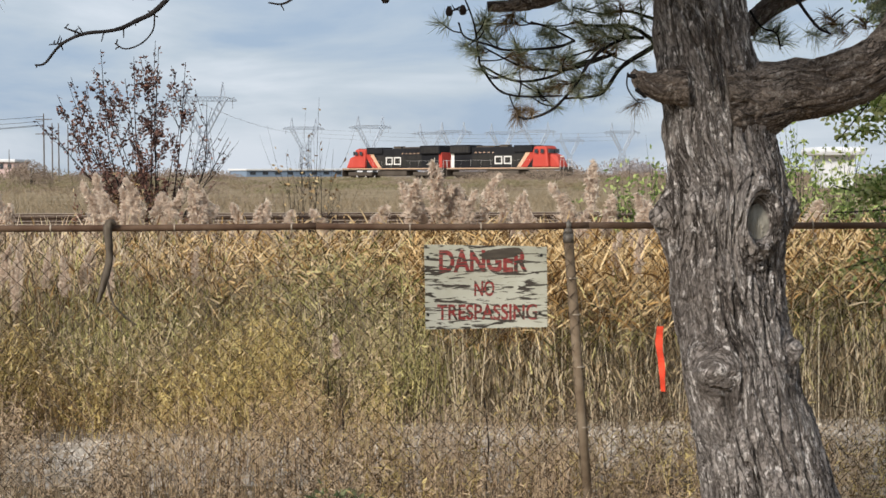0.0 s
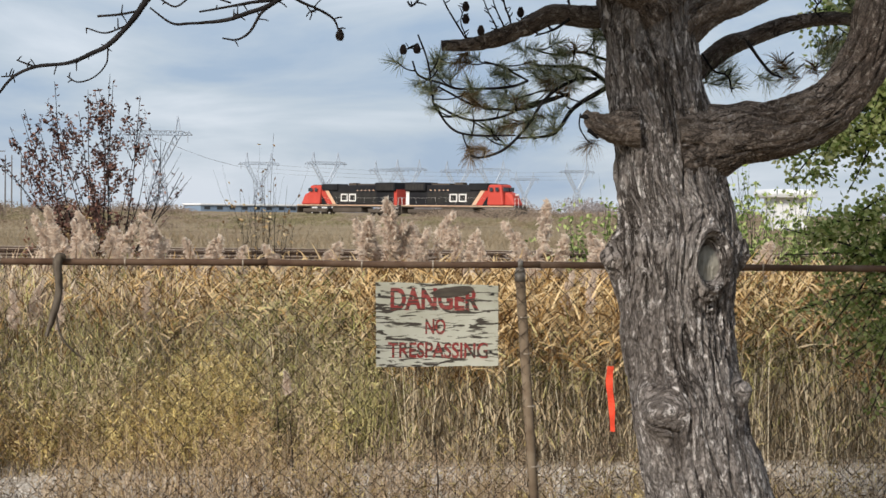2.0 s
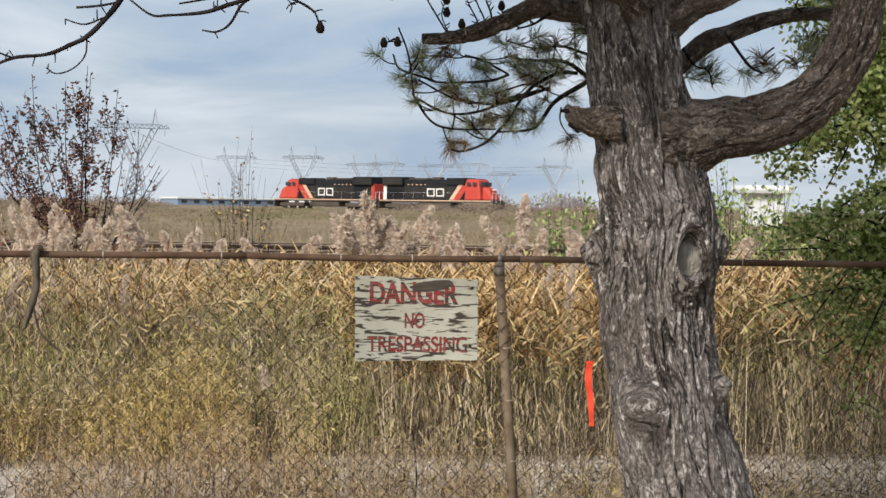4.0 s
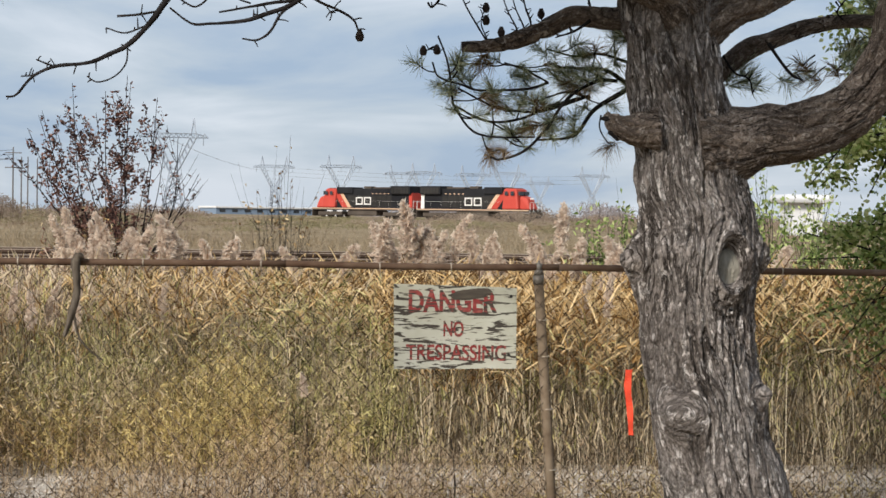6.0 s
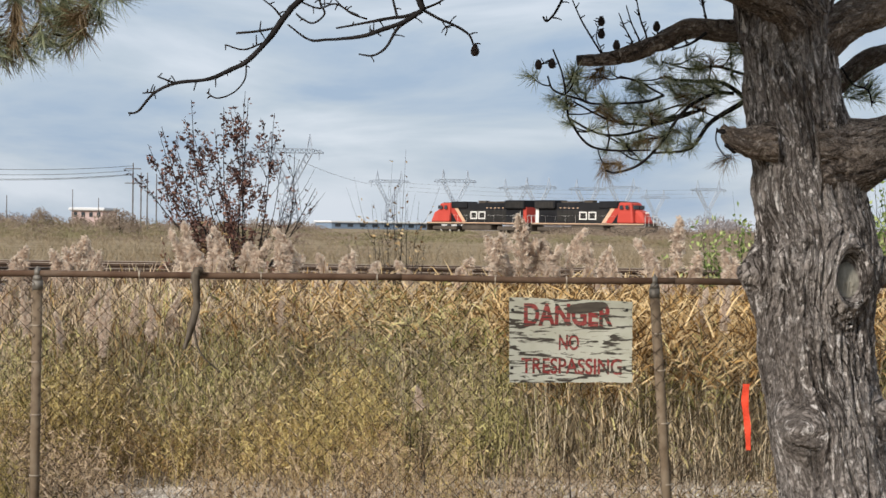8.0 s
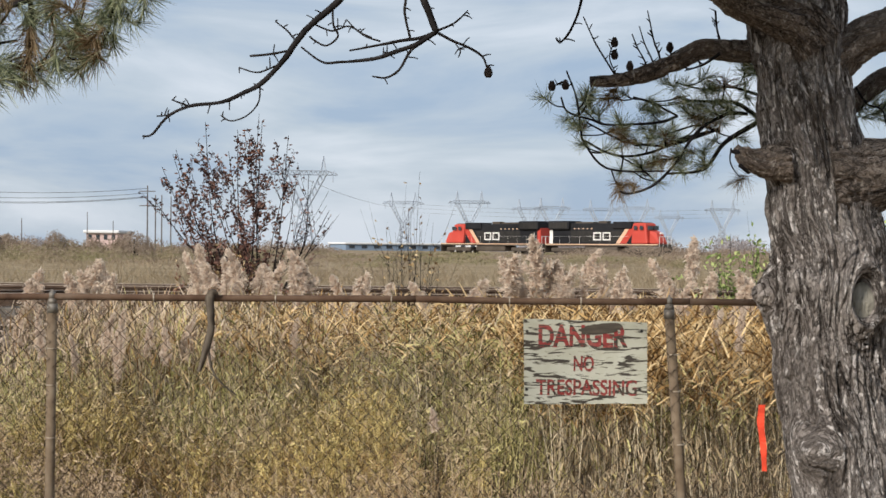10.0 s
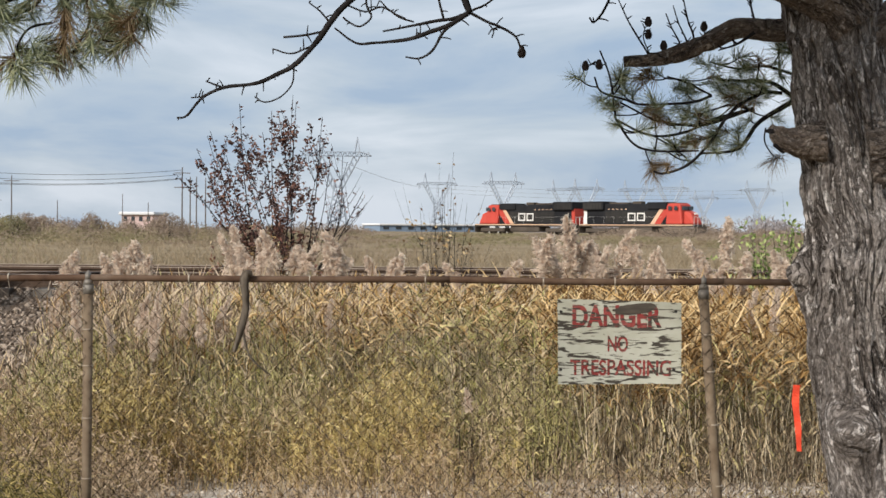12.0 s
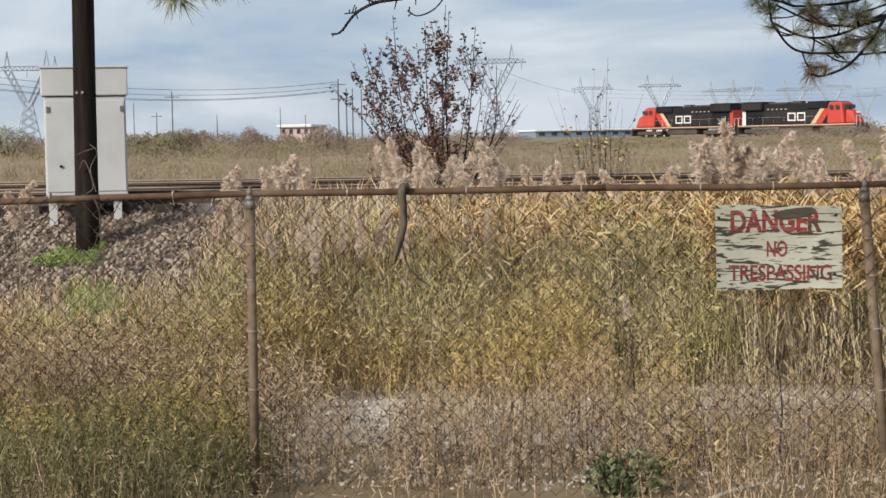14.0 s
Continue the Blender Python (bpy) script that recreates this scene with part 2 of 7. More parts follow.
M_LEAF = leafy("green_leaf", [(0.13, 0.19, 0.05), (0.32, 0.41, 0.13), (0.56, 0.62, 0.26)], 3, 0.8, 0.4)
M_LEAF_PALE = leafy("yellow_green_leaf", [(0.20, 0.25, 0.07), (0.36, 0.40, 0.14), (0.55, 0.56, 0.27)], 3, 0.8, 0.4)
M_LEAF_DARK = leafy("dark_green_leaf", [(0.07, 0.095, 0.045), (0.15, 0.185, 0.085), (0.26, 0.29, 0.15)], 3, 0.8, 0.25)
M_LEAF_RED = leafy("dark_red_leaf", [(0.045, 0.026, 0.024), (0.1, 0.058, 0.05), (0.18, 0.11, 0.09)], 3, 0.8, 0.2)
M_LEAF_RUST = leafy("rust_red_leaf", [(0.13, 0.06, 0.045), (0.25, 0.128, 0.097), (0.36, 0.205, 0.155)], 3, 0.8, 0.25)
M_SCRUB = leafy("tan_scrub", [(0.23, 0.176, 0.11), (0.3, 0.236, 0.155), (0.36, 0.294, 0.203)], 0.25, 0.4, 0.3)
M_SCRUB_GREEN = leafy("olive_scrub", [(0.16, 0.139, 0.076), (0.208, 0.184, 0.1), (0.264, 0.234, 0.132)], 0.25, 0.6, 0.1)
M_SCRUB_BROWN = leafy("brown_brush", [(0.19, 0.14, 0.105), (0.26, 0.2, 0.15), (0.33, 0.265, 0.205)], 0.25, 0.6, 0.1)
# distance haze is mixed into this colour: brown greyed and paled
M_WOODS_FAR = leafy("far_bare_woods_hazed", [(0.20, 0.175, 0.17), (0.28, 0.25, 0.245), (0.36, 0.33, 0.325)], 0.05, 0.6, 0.1)
M_RAIL = material("rusty_rail", [(0.045, 0.028, 0.02), (0.09, 0.06, 0.043), (0.14, 0.10, 0.075)], 6, 0.8, metal=0.3, bump=0.3, depth=0.004)
M_RAILHEAD = material("worn_rail_head", [(0.28, 0.22, 0.17), (0.42, 0.36, 0.30)], 6, 0.5, metal=0.3, bump=0.1, depth=0.002)
M_STICK = material("grey_stick", [(0.03, 0.023, 0.017), (0.085, 0.068, 0.052), (0.17, 0.145, 0.115)], 40, 0.9, bump=0.5, depth=0.004, stretched=(1, 1, 0.3))
M_SLEEPER = material("creosote_sleeper", [(0.04, 0.032, 0.027), (0.10, 0.085, 0.07), (0.17, 0.15, 0.13)], 8, 0.95, bump=0.5, depth=0.01, stretched=(4, 0.6, 2), each=0.4)
M_POLE = material("creosote_pole", [(0.006, 0.005, 0.004), (0.015, 0.011, 0.009), (0.035, 0.027, 0.023)], 10, 0.85, bump=0.5, depth=0.006, stretched=(2, 2, 0.15))
M_WHITEMETAL = material("white_painted_steel", [(0.40, 0.4, 0.39), (0.50, 0.50, 0.49), (0.56, 0.56, 0.55)], 3, 0.5, bump=0.05, depth=0.002)
M_FARPOLE = material("grey_wood_pole", [(0.10, 0.09, 0.085), (0.17, 0.155, 0.145)], 2, 0.9, bump=0)
M_DARK = material("dark_gap", [(0.02, 0.02, 0.02), (0.05, 0.045, 0.04)], 10, 0.8, bump=0)
# steel tinted towards the sky blue, so the distance haze is in the paint
M_STEEL_HAZED = material("galvanised_lattice_hazed", [(0.34, 0.385, 0.45), (0.43, 0.475, 0.535)], 0.2, 0.7, metal=0.2, bump=0)
M_ORANGE = material("orange_tape", [(0.75, 0.07, 0.035), (0.88, 0.10, 0.05)], 12, 0.6, bump=0.2, depth=0.002)
M_LOCO_BLACK = material("loco_black", [(0.012, 0.012, 0.014), (0.03, 0.03, 0.032)], 0.5, 0.5, bump=0)
M_LOCO_GREY = material("loco_grubby_black", [(0.02, 0.019, 0.018), (0.05, 0.046, 0.042)], 1.2, 0.6, bump=0)
M_LOCO_RED = material("loco_red", [(0.4, 0.05, 0.036), (0.54, 0.085, 0.062)], 0.5, 0.45, bump=0)
M_LOCO_WHITE = material("loco_white", [(0.7, 0.68, 0.64), (0.8, 0.78, 0.74)], 0.5, 0.5, bump=0)
M_LOCO_CREAM = material("loco_stripe", [(0.6, 0.38, 0.24), (0.68, 0.48, 0.34)], 0.5, 0.5, bump=0)
M_LOCO_DIRT = material("loco_underframe", [(0.05, 0.04, 0.032), (0.13, 0.108, 0.088)], 0.6, 0.8, bump=0)
M_GLASS = material("dark_glass", [(0.02, 0.025, 0.03), (0.05, 0.055, 0.06)], 2, 0.1, bump=0, spec=0.6)


# ---- mesh helpers ----
def part(name, bm, mat, parent=None, label="", smooth=False):
    """Links a bmesh as one mesh object, under a thing if one is given."""
    me = bpy.data.meshes.new(name)
    bm.normal_update()
    bm.to_mesh(me)
    bm.free()
    for m in (mat if isinstance(mat, (list, tuple)) else [mat]):
        me.materials.append(m)
    if smooth:
        me.polygons.foreach_set("use_smooth", [True] * len(me.polygons))
    ob = new(name, me)
    if parent:
        ob.parent = parent
    return tagged(ob, label)


def thing(name, m=None, label="", category="", group="", kind=""):
    ob = new(name)
    ob.empty_display_size = 0.1
    if m is not None:
        ob.matrix_basis = m
    return tagged(ob, label, category, group, kind)


def soup(name, verts, faces, mat, parent=None, label="", smooth=False):
    me = bpy.data.meshes.new(name)
    me.from_pydata(verts, [], faces)
    for m in (mat if isinstance(mat, (list, tuple)) else [mat]):
        me.materials.append(m)
    if smooth:
        me.polygons.foreach_set("use_smooth", [True] * len(me.polygons))
    ob = new(name, me)
    if parent:
        ob.parent = parent
    return tagged(ob, label)


def box(bm, lo, hi, bevel=0.0, turn=None):
    c = [(a + b) / 2 for a, b in zip(lo, hi)]
    s = [b - a for a, b in zip(lo, hi)]
    made = bmesh.ops.create_cube(bm, size=1, matrix=Matrix.LocRotScale(c, turn, s))
    if bevel:
        edges = list({e for v in made["verts"] for e in v.link_edges})
        bmesh.ops.bevel(bm, geom=edges, offset=bevel, segments=2, affect="EDGES", profile=0.5)
    return bm


def rod(bm, a, b, r, r2=None, n=8):
    a, b = Vector(a), Vector(b)
    m = Matrix.Translation((a + b) / 2) @ (b - a).to_track_quat("Z", "Y").to_matrix().to_4x4()
    bmesh.ops.create_cone(bm, cap_ends=True, segments=n, radius1=r, radius2=r if r2 is None else r2, depth=(b - a).length, matrix=m)
    return bm


def spline(points, steps):
    """A smooth line through the points."""
    pts = [Vector(p) for p in points]
    pts = [pts[0] * 2 - pts[1]] + pts + [pts[-1] * 2 - pts[-2]]
    res = []
    for i in range(1, len(pts) - 2):
        p0, p1, p2, p3 = pts[i - 1:i + 3]
        for k in range(steps):
            t = k / steps
            res.append(0.5 * (2 * p1 + (p2 - p0) * t + (2 * p0 - 5 * p1 + 4 * p2 - p3) * t * t + (3 * p1 - p0 - 3 * p2 + p3) * t ** 3))
    res.append(pts[-2])
    return res


def tube(bm, line, radii, n=7, rough=0.0, seed=0, cap=True):
    """A tapered tube along a line; radii: start and end, or one for each point."""
    if len(radii) == 2:
        radii = [radii[0] + (radii[1] - radii[0]) * i / (len(line) - 1) for i in range(len(line))]
    side = None
    rings = []
    for i, p in enumerate(line):
        d = (line[min(i + 1, len(line) - 1)] - line[max(i - 1, 0)]).normalized()
        if side is None:
            side = d.orthogonal().normalized()
        side = (side - d * side.dot(d)).normalized()
        other = d.cross(side)
        ring = []
        for k in range(n):
            a = 2 * math.pi * k / n
            w = side * math.cos(a) + other * math.sin(a)
            r = radii[i]
            if rough:
                q = p * 9 + w * 2.2 + Vector((seed, 0, 0))
                r *= 1 + rough * noise.noise(q) + rough * 0.6 * noise.noise(q * 2.7)
            ring.append(bm.verts.new(p + w * r))
        rings.append(ring)
    for a, b in zip(rings, rings[1:]):
        for k in range(n):
            bm.faces.new((a[k], a[(k + 1) % n], b[(k + 1) % n], b[k]))
    if cap:
        bm.faces.new(rings[0][::-1])
        bm.faces.new(rings[-1])
    return bm


def leaflets(items):
    """items: (base, way, length, width, spin) -> small pointed leaves folded along the middle."""
    v, f = [], []
    for base, way, length, width, spin in items:
        w = Vector(way).normalized()
        s = w.cross(Vector((math.cos(spin), math.sin(spin), 0.3))).normalized() * width / 2
        n = w.cross(s).normalized() * width * 0.18
        p = Vector(base)
        k = len(v)
        m = p + w * length * 0.42
        v += [p, m + s + n, m - s + n, p + w * length, p + w * length * 0.45]
        f += [(k, k + 1, k + 4), (k, k + 4, k + 2), (k + 1, k + 3, k + 4), (k + 4, k + 3, k + 2)]
    return [tuple(q) for q in v], f


# ---- ground ----
def rise(x, y):
    """Height of the ground: flat to the reeds, then the railway bank, then the fields."""
    def step(a, b, v):
        t = min(1.0, max(0.0, (v - a) / (b - a)))
        return t * t * (3 - 2 * t)
    z = 1.0 * min(1.0, max(0.0, (y - 18.0) / 3.2)) + 0.0005 * max(0.0, min(y, 260.0) - 60.0)
    z -= 0.3 * step(28.6, 31.5, y) * (1 - step(60.0, 90.0, y))
    if y < 16:
        z += 0.035 * noise.noise(Vector((x * 0.7, y * 0.7, 3)))
    elif y > 31:
        z += 0.12 * noise.noise(Vector((x * 0.05, y * 0.05, 3)))
    return z


def build_ground():
    def marks(fine_from, fine_to, step, far, grow):
        vals = list(np.arange(fine_from, fine_to, step))
        s = step
        while vals[-1] < far:
            s *= grow
            vals.append(vals[-1] + s)
        return vals
    ys = marks(-3.0, 32.0, 0.35, 5200.0, 1.22)
    s, low = 0.35, [-3.0]
    while low[-1] > -5200:
        s *= 1.5
        low.append(low[-1] - s)
    ys = low[:0:-1] + ys
    xr = marks(0.0, 14.0, 0.5, 5200.0, 1.3)
    xs = [-v for v in xr[:0:-1]] + xr
    verts = [(x, y, rise(x, y)) for y in ys for x in xs]
    w = len(xs)
    faces = [(j * w + i, j * w + i + 1, (j + 1) * w + i + 1, (j + 1) * w + i) for j in range(len(ys) - 1) for i in range(w - 1)]
    g = soup("ground", verts, faces, [M_GROUND, M_GRAVEL, M_BALLAST], smooth=True)
    mid = [(ys[j] + ys[j + 1]) / 2 for j in range(len(ys) - 1) for i in range(w - 1)]
    g.data.polygons.foreach_set("material_index", [1 if 10.0 < y < 12.4 else 2 if 17.6 < y < 28.8 else 0 for y in mid])
    return tagged(g, "dry earth with a pale gravel strip and a railway bank", "ground", kind="structure")


ground = build_ground()


# ---- fence ----
FENCE_Y, RAIL_Z = 8.42, 1.555


def build_fence():
    posts = [-5.231, -2.053, 0.983, 4.019]
    lean = [0.0, -0.005, 0.08, 0.02]
    fence = thing("chain_link_fence", pose(0, FENCE_Y, 0), "rusty brown chain link fence with pipe posts and top rail", "fence")
    for x, k in zip(posts, lean):
        bm = bmesh.new()
        rod(bm, (x + k * 1.5, 0, -0.1), (x, 0, RAIL_Z - 0.06), 0.0245, n=16)
        p = part("post", bm, M_POST, fence, smooth=True)
        bm = bmesh.new()
        rod(bm, (x, 0, RAIL_Z - 0.085), (x, 0, RAIL_Z - 0.04), 0.027, n=16)
        rod(bm, (x, 0, RAIL_Z - 0.04), (x, 0, RAIL_Z - 0.014), 0.026, 0.020, n=16)
        rod(bm, (x - 0.012, 0, RAIL_Z), (x + 0.012, 0, RAIL_Z), 0.0205, n=16)
        rod(bm, (x, 0, RAIL_Z), (x, 0, RAIL_Z + 0.03), 0.006, n=6)
        part("post_cap", bm, M_BAND, p, "dull grey loop cap", smooth=True)
        for z in (RAIL_Z - 0.26, RAIL_Z - 0.44, RAIL_Z - 0.7, RAIL_Z - 1.0):
            bm = bmesh.new()
            lx = x + k * (RAIL_Z - z)
            rod(bm, (lx, 0, z - 0.0025), (lx, 0, z + 0.0025), 0.028, n=16)
            part("wire_tie", bm, M_TIE, p, "pale aluminium wire tie")
    # top rail: lengths of pipe that sag a little, with swaged joints
    ends = [posts[0], posts[0] + 2.4, -0.259, posts[2] + 0.1, posts[3]]
    for a, b in zip(ends, ends[1:]):
        line = [Vector((a + (b - a) * i / 16, 0, RAIL_Z - 0.006 * math.sin(math.pi * i / 16) - (0.02 * max(0.0, -2.05 - (a + (b - a) * i / 16))))) for i in range(17)]
        bm = bmesh.new()
        tube(bm, line, (0.0167, 0.0167), 14)
        part("top_rail", bm, M_RUST, fence, smooth=True)
    for x in (-3.1, -2.45, -1.55, -0.95, -0.38, 0.2, 0.55, 1.5, 2.2):
        bm = bmesh.new()
        rod(bm, (x - 0.003, 0, RAIL_Z - 0.004), (x + 0.003, 0, RAIL_Z - 0.004), 0.0205, n=14)
        rod(bm, (x, -0.012, RAIL_Z - 0.02), (x + 0.006, -0.006, RAIL_Z - 0.06), 0.002, n=5)
        part("wire_tie", bm, M_TIE, fence)
    # woven wire: each wire zigzags and hooks into the next
    half = 0.0421
    for left, right in zip(posts, posts[1:]):
        verts, faces = [], []
        count = int((right - left) / half)
        for k in range(count):
            x0 = left + 0.01 + k * half
            rows = int((RAIL_Z - 0.03) / half)
            base = len(verts)
            rng = random.Random(k)
            for j in range(rows + 1):
                z = RAIL_Z - 0.015 - j * half
                sag = 0.004 * math.sin(x0 * 7 + z * 3) + 0.003 * rng.uniform(-1, 1)
                bulge = 0.012 * math.sin(x0 * 2.1) * math.sin(z * 3.0)
                x = x0 + (half * 1.06 if (j + k) % 2 else -half * 0.06) + sag
                d = -0.024 + bulge + (0.003 if j % 2 else -0.003)
                for q in range(3):
                    a = q * 2.0944
                    verts.append((x + 0.0024 * math.cos(a), d + 0.0024 * math.sin(a), z))
            for j in range(rows):
                for q in range(3):
                    u, v = base + j * 3 + q, base + j * 3 + (q + 1) % 3
                    faces.append((u, v, v + 3, u + 3))
        soup("wire_mesh", verts, faces, M_WIRE, fence)
    return fence


fence = build_fence()


# ---- warning sign ----
M_SIGN = material("peeling_white_ply", [(0.33, 0.32, 0.25), (0.44, 0.435, 0.36), (0.52, 0.52, 0.45)], 9, 0.85, bump=0.2, depth=0.002)
M_SIGN_BARE = material("bare_weathered_ply", [(0.035, 0.03, 0.025), (0.085, 0.072, 0.058), (0.16, 0.138, 0.11)], 30, 0.95, bump=0.5, depth=0.002, stretched=(0.3, 1, 2))
M_SIGN_RED = material("faded_red_paint", [(0.19, 0.035, 0.034), (0.25, 0.045, 0.042), (0.36, 0.14, 0.12)], 30, 0.8, bump=0.2, depth=0.001)


def peel(m, grain=(7, 1, 46), from_=0.525):
    """Paint flaked off along the grain: long thin slanting patches show the ply below."""
    n, l = m.node_tree.nodes, m.node_tree.links
    b = n["Principled BSDF"]
    paint = b.inputs["Base Color"].links[0].from_socket
    tc, mp = n.new("ShaderNodeTexCoord"), n.new("ShaderNodeMapping")
    mp.inputs["Scale"].default_value = grain
    mp.inputs["Rotation"].default_value = (0, radians(5), 0) if grain[1] == 1 else (0, 0, radians(4))
    l.new(tc.outputs["Object"], mp.inputs["Vector"])
    t = n.new("ShaderNodeTexNoise")
    t.inputs["Scale"].default_value, t.inputs["Detail"].default_value, t.inputs["Distortion"].default_value = 1.0, 4, 1.4
    l.new(mp.outputs["Vector"], t.inputs["Vector"])
    r = n.new("ShaderNodeValToRGB")
    r.color_ramp.elements[0].position, r.color_ramp.elements[1].position = from_, from_ + 0.045
    l.new(t.outputs["Fac"], r.inputs["Fac"])
    mx = n.new("ShaderNodeMix")
    mx.data_type = "RGBA"
    l.new(r.outputs["Color"], mx.inputs["Factor"])
    l.new(paint, mx.inputs["A"])
    mx.inputs["B"].default_value = (0.06, 0.052, 0.043, 1)
    l.new(mx.outputs["Result"], b.inputs["Base Color"])


peel(M_SIGN)
peel(M_SIGN_RED, (9, 60, 1), 0.5)


def flat_text(name, body, size, width, at, parent, mat, label):
    """Painted letters, as a thin mesh at a given width."""
    cu = bpy.data.curves.new(name, "FONT")
    cu.body, cu.size, cu.extrude, cu.offset = body, size, 0.0006, 0.004 if size > 0.1 else 0.0015
    cu.align_x, cu.align_y = "CENTER", "CENTER"
    tmp = bpy.data.objects.new(name, cu)
    scene.collection.objects.link(tmp)
    bpy.context.view_layer.update()
    me = bpy.data.meshes.new_from_object(tmp.evaluated_get(bpy.context.evaluated_depsgraph_get()))
    bpy.data.objects.remove(tmp)
    co = np.array([v.co for v in me.vertices])
    lo, hi = co.min(0), co.max(0)
    for v in me.vertices:
        v.co.x = (v.co.x - (lo[0] + hi[0]) / 2) * width / (hi[0] - lo[0])
        v.co.y = (v.co.y - (lo[1] + hi[1]) / 2) * size / (hi[1] - lo[1])
    me.materials.append(mat)
    ob = new(name, me)
    ob.parent = parent
    ob.matrix_basis = Matrix.Translation(at) @ Euler((radians(90), 0, 0)).to_matrix().to_4x4()
    return tagged(ob, label)


def build_sign():
    tl, tr, br, bl = [Vector(p) for p in [(0.268, 8.370, 1.466), (0.870, 8.370, 1.453), (0.874, 8.370, 1.057), (0.275, 8.370, 1.049)]]
    c = (tl + br) / 2
    sign = thing("warning_sign", Matrix.Translation((c.x, 8.37, c.z)), "weathered white plywood sign with red painted warning, wired to the fence", "sign")
    bm = bmesh.new()
    # sawn, slightly uneven outline
    edge = []
    for a, b in ((tl, tr), (tr, br), (br, bl), (bl, tl)):
        for i in range(14):
            p = a.lerp(b, i / 14)
            edge.append(Vector((p.x - c.x + 0.003 * noise.noise(p * 40), 0, p.z - c.z + 0.003 * noise.noise(p * 43 + Vector((5, 0, 0))))))
    front = [bm.verts.new((p.x, -0.006, p.z)) for p in edge]
    rear = [bm.verts.new((p.x, 0.006, p.z)) for p in edge]
    bm.faces.new(front)
    bm.faces.new(rear[::-1])
    for i in range(len(edge)):
        j = (i + 1) % len(edge)
        bm.faces.new((front[j], front[i], rear[i], rear[j]))
    bmesh.ops.recalc_face_normals(bm, faces=bm.faces)
    part("board", bm, M_SIGN, sign, "peeling white painted plywood")
    rows = [("DANGER", 0.112, 0.435, -0.012, 0.122), ("NO", 0.078, 0.098, -0.008, -0.012), ("TRESPASSING", 0.078, 0.49, 0.006, -0.128)]
    for body, size, width, x, z in rows:
        flat_text("lettering", body, size, width, (x, -0.0075, z), sign, M_SIGN_RED, "faded red word " + body)
    # where the top ply has come away over the word
    bm = bmesh.new()
    pts = []
    for i in range(40):
        a = 2 * math.pi * i / 40
        r = 1 + 0.22 * noise.noise(Vector((math.cos(a) * 2, math.sin(a) * 2, 1)))
        pts.append(bm.verts.new((0.075 + 0.105 * r * math.cos(a), -0.0095, 0.158 + 0.026 * r * math.sin(a) + 0.012 * math.cos(a))))
    bm.faces.new(pts)
    part("bare_patch", bm, M_SIGN_BARE, sign, "dark bare patch where the ply has peeled")
    for x, z in ((-0.285, 0.142), (0.272, 0.150), (-0.285, -0.14), (0.265, -0.137)):
        bm = bmesh.new()
        rod(bm, (x, -0.009, z), (x, -0.005, z), 0.008, n=10)
        part("bolt_hole", bm, M_DARK, sign)
    return sign


build_sign()


# ---- pine tree ----


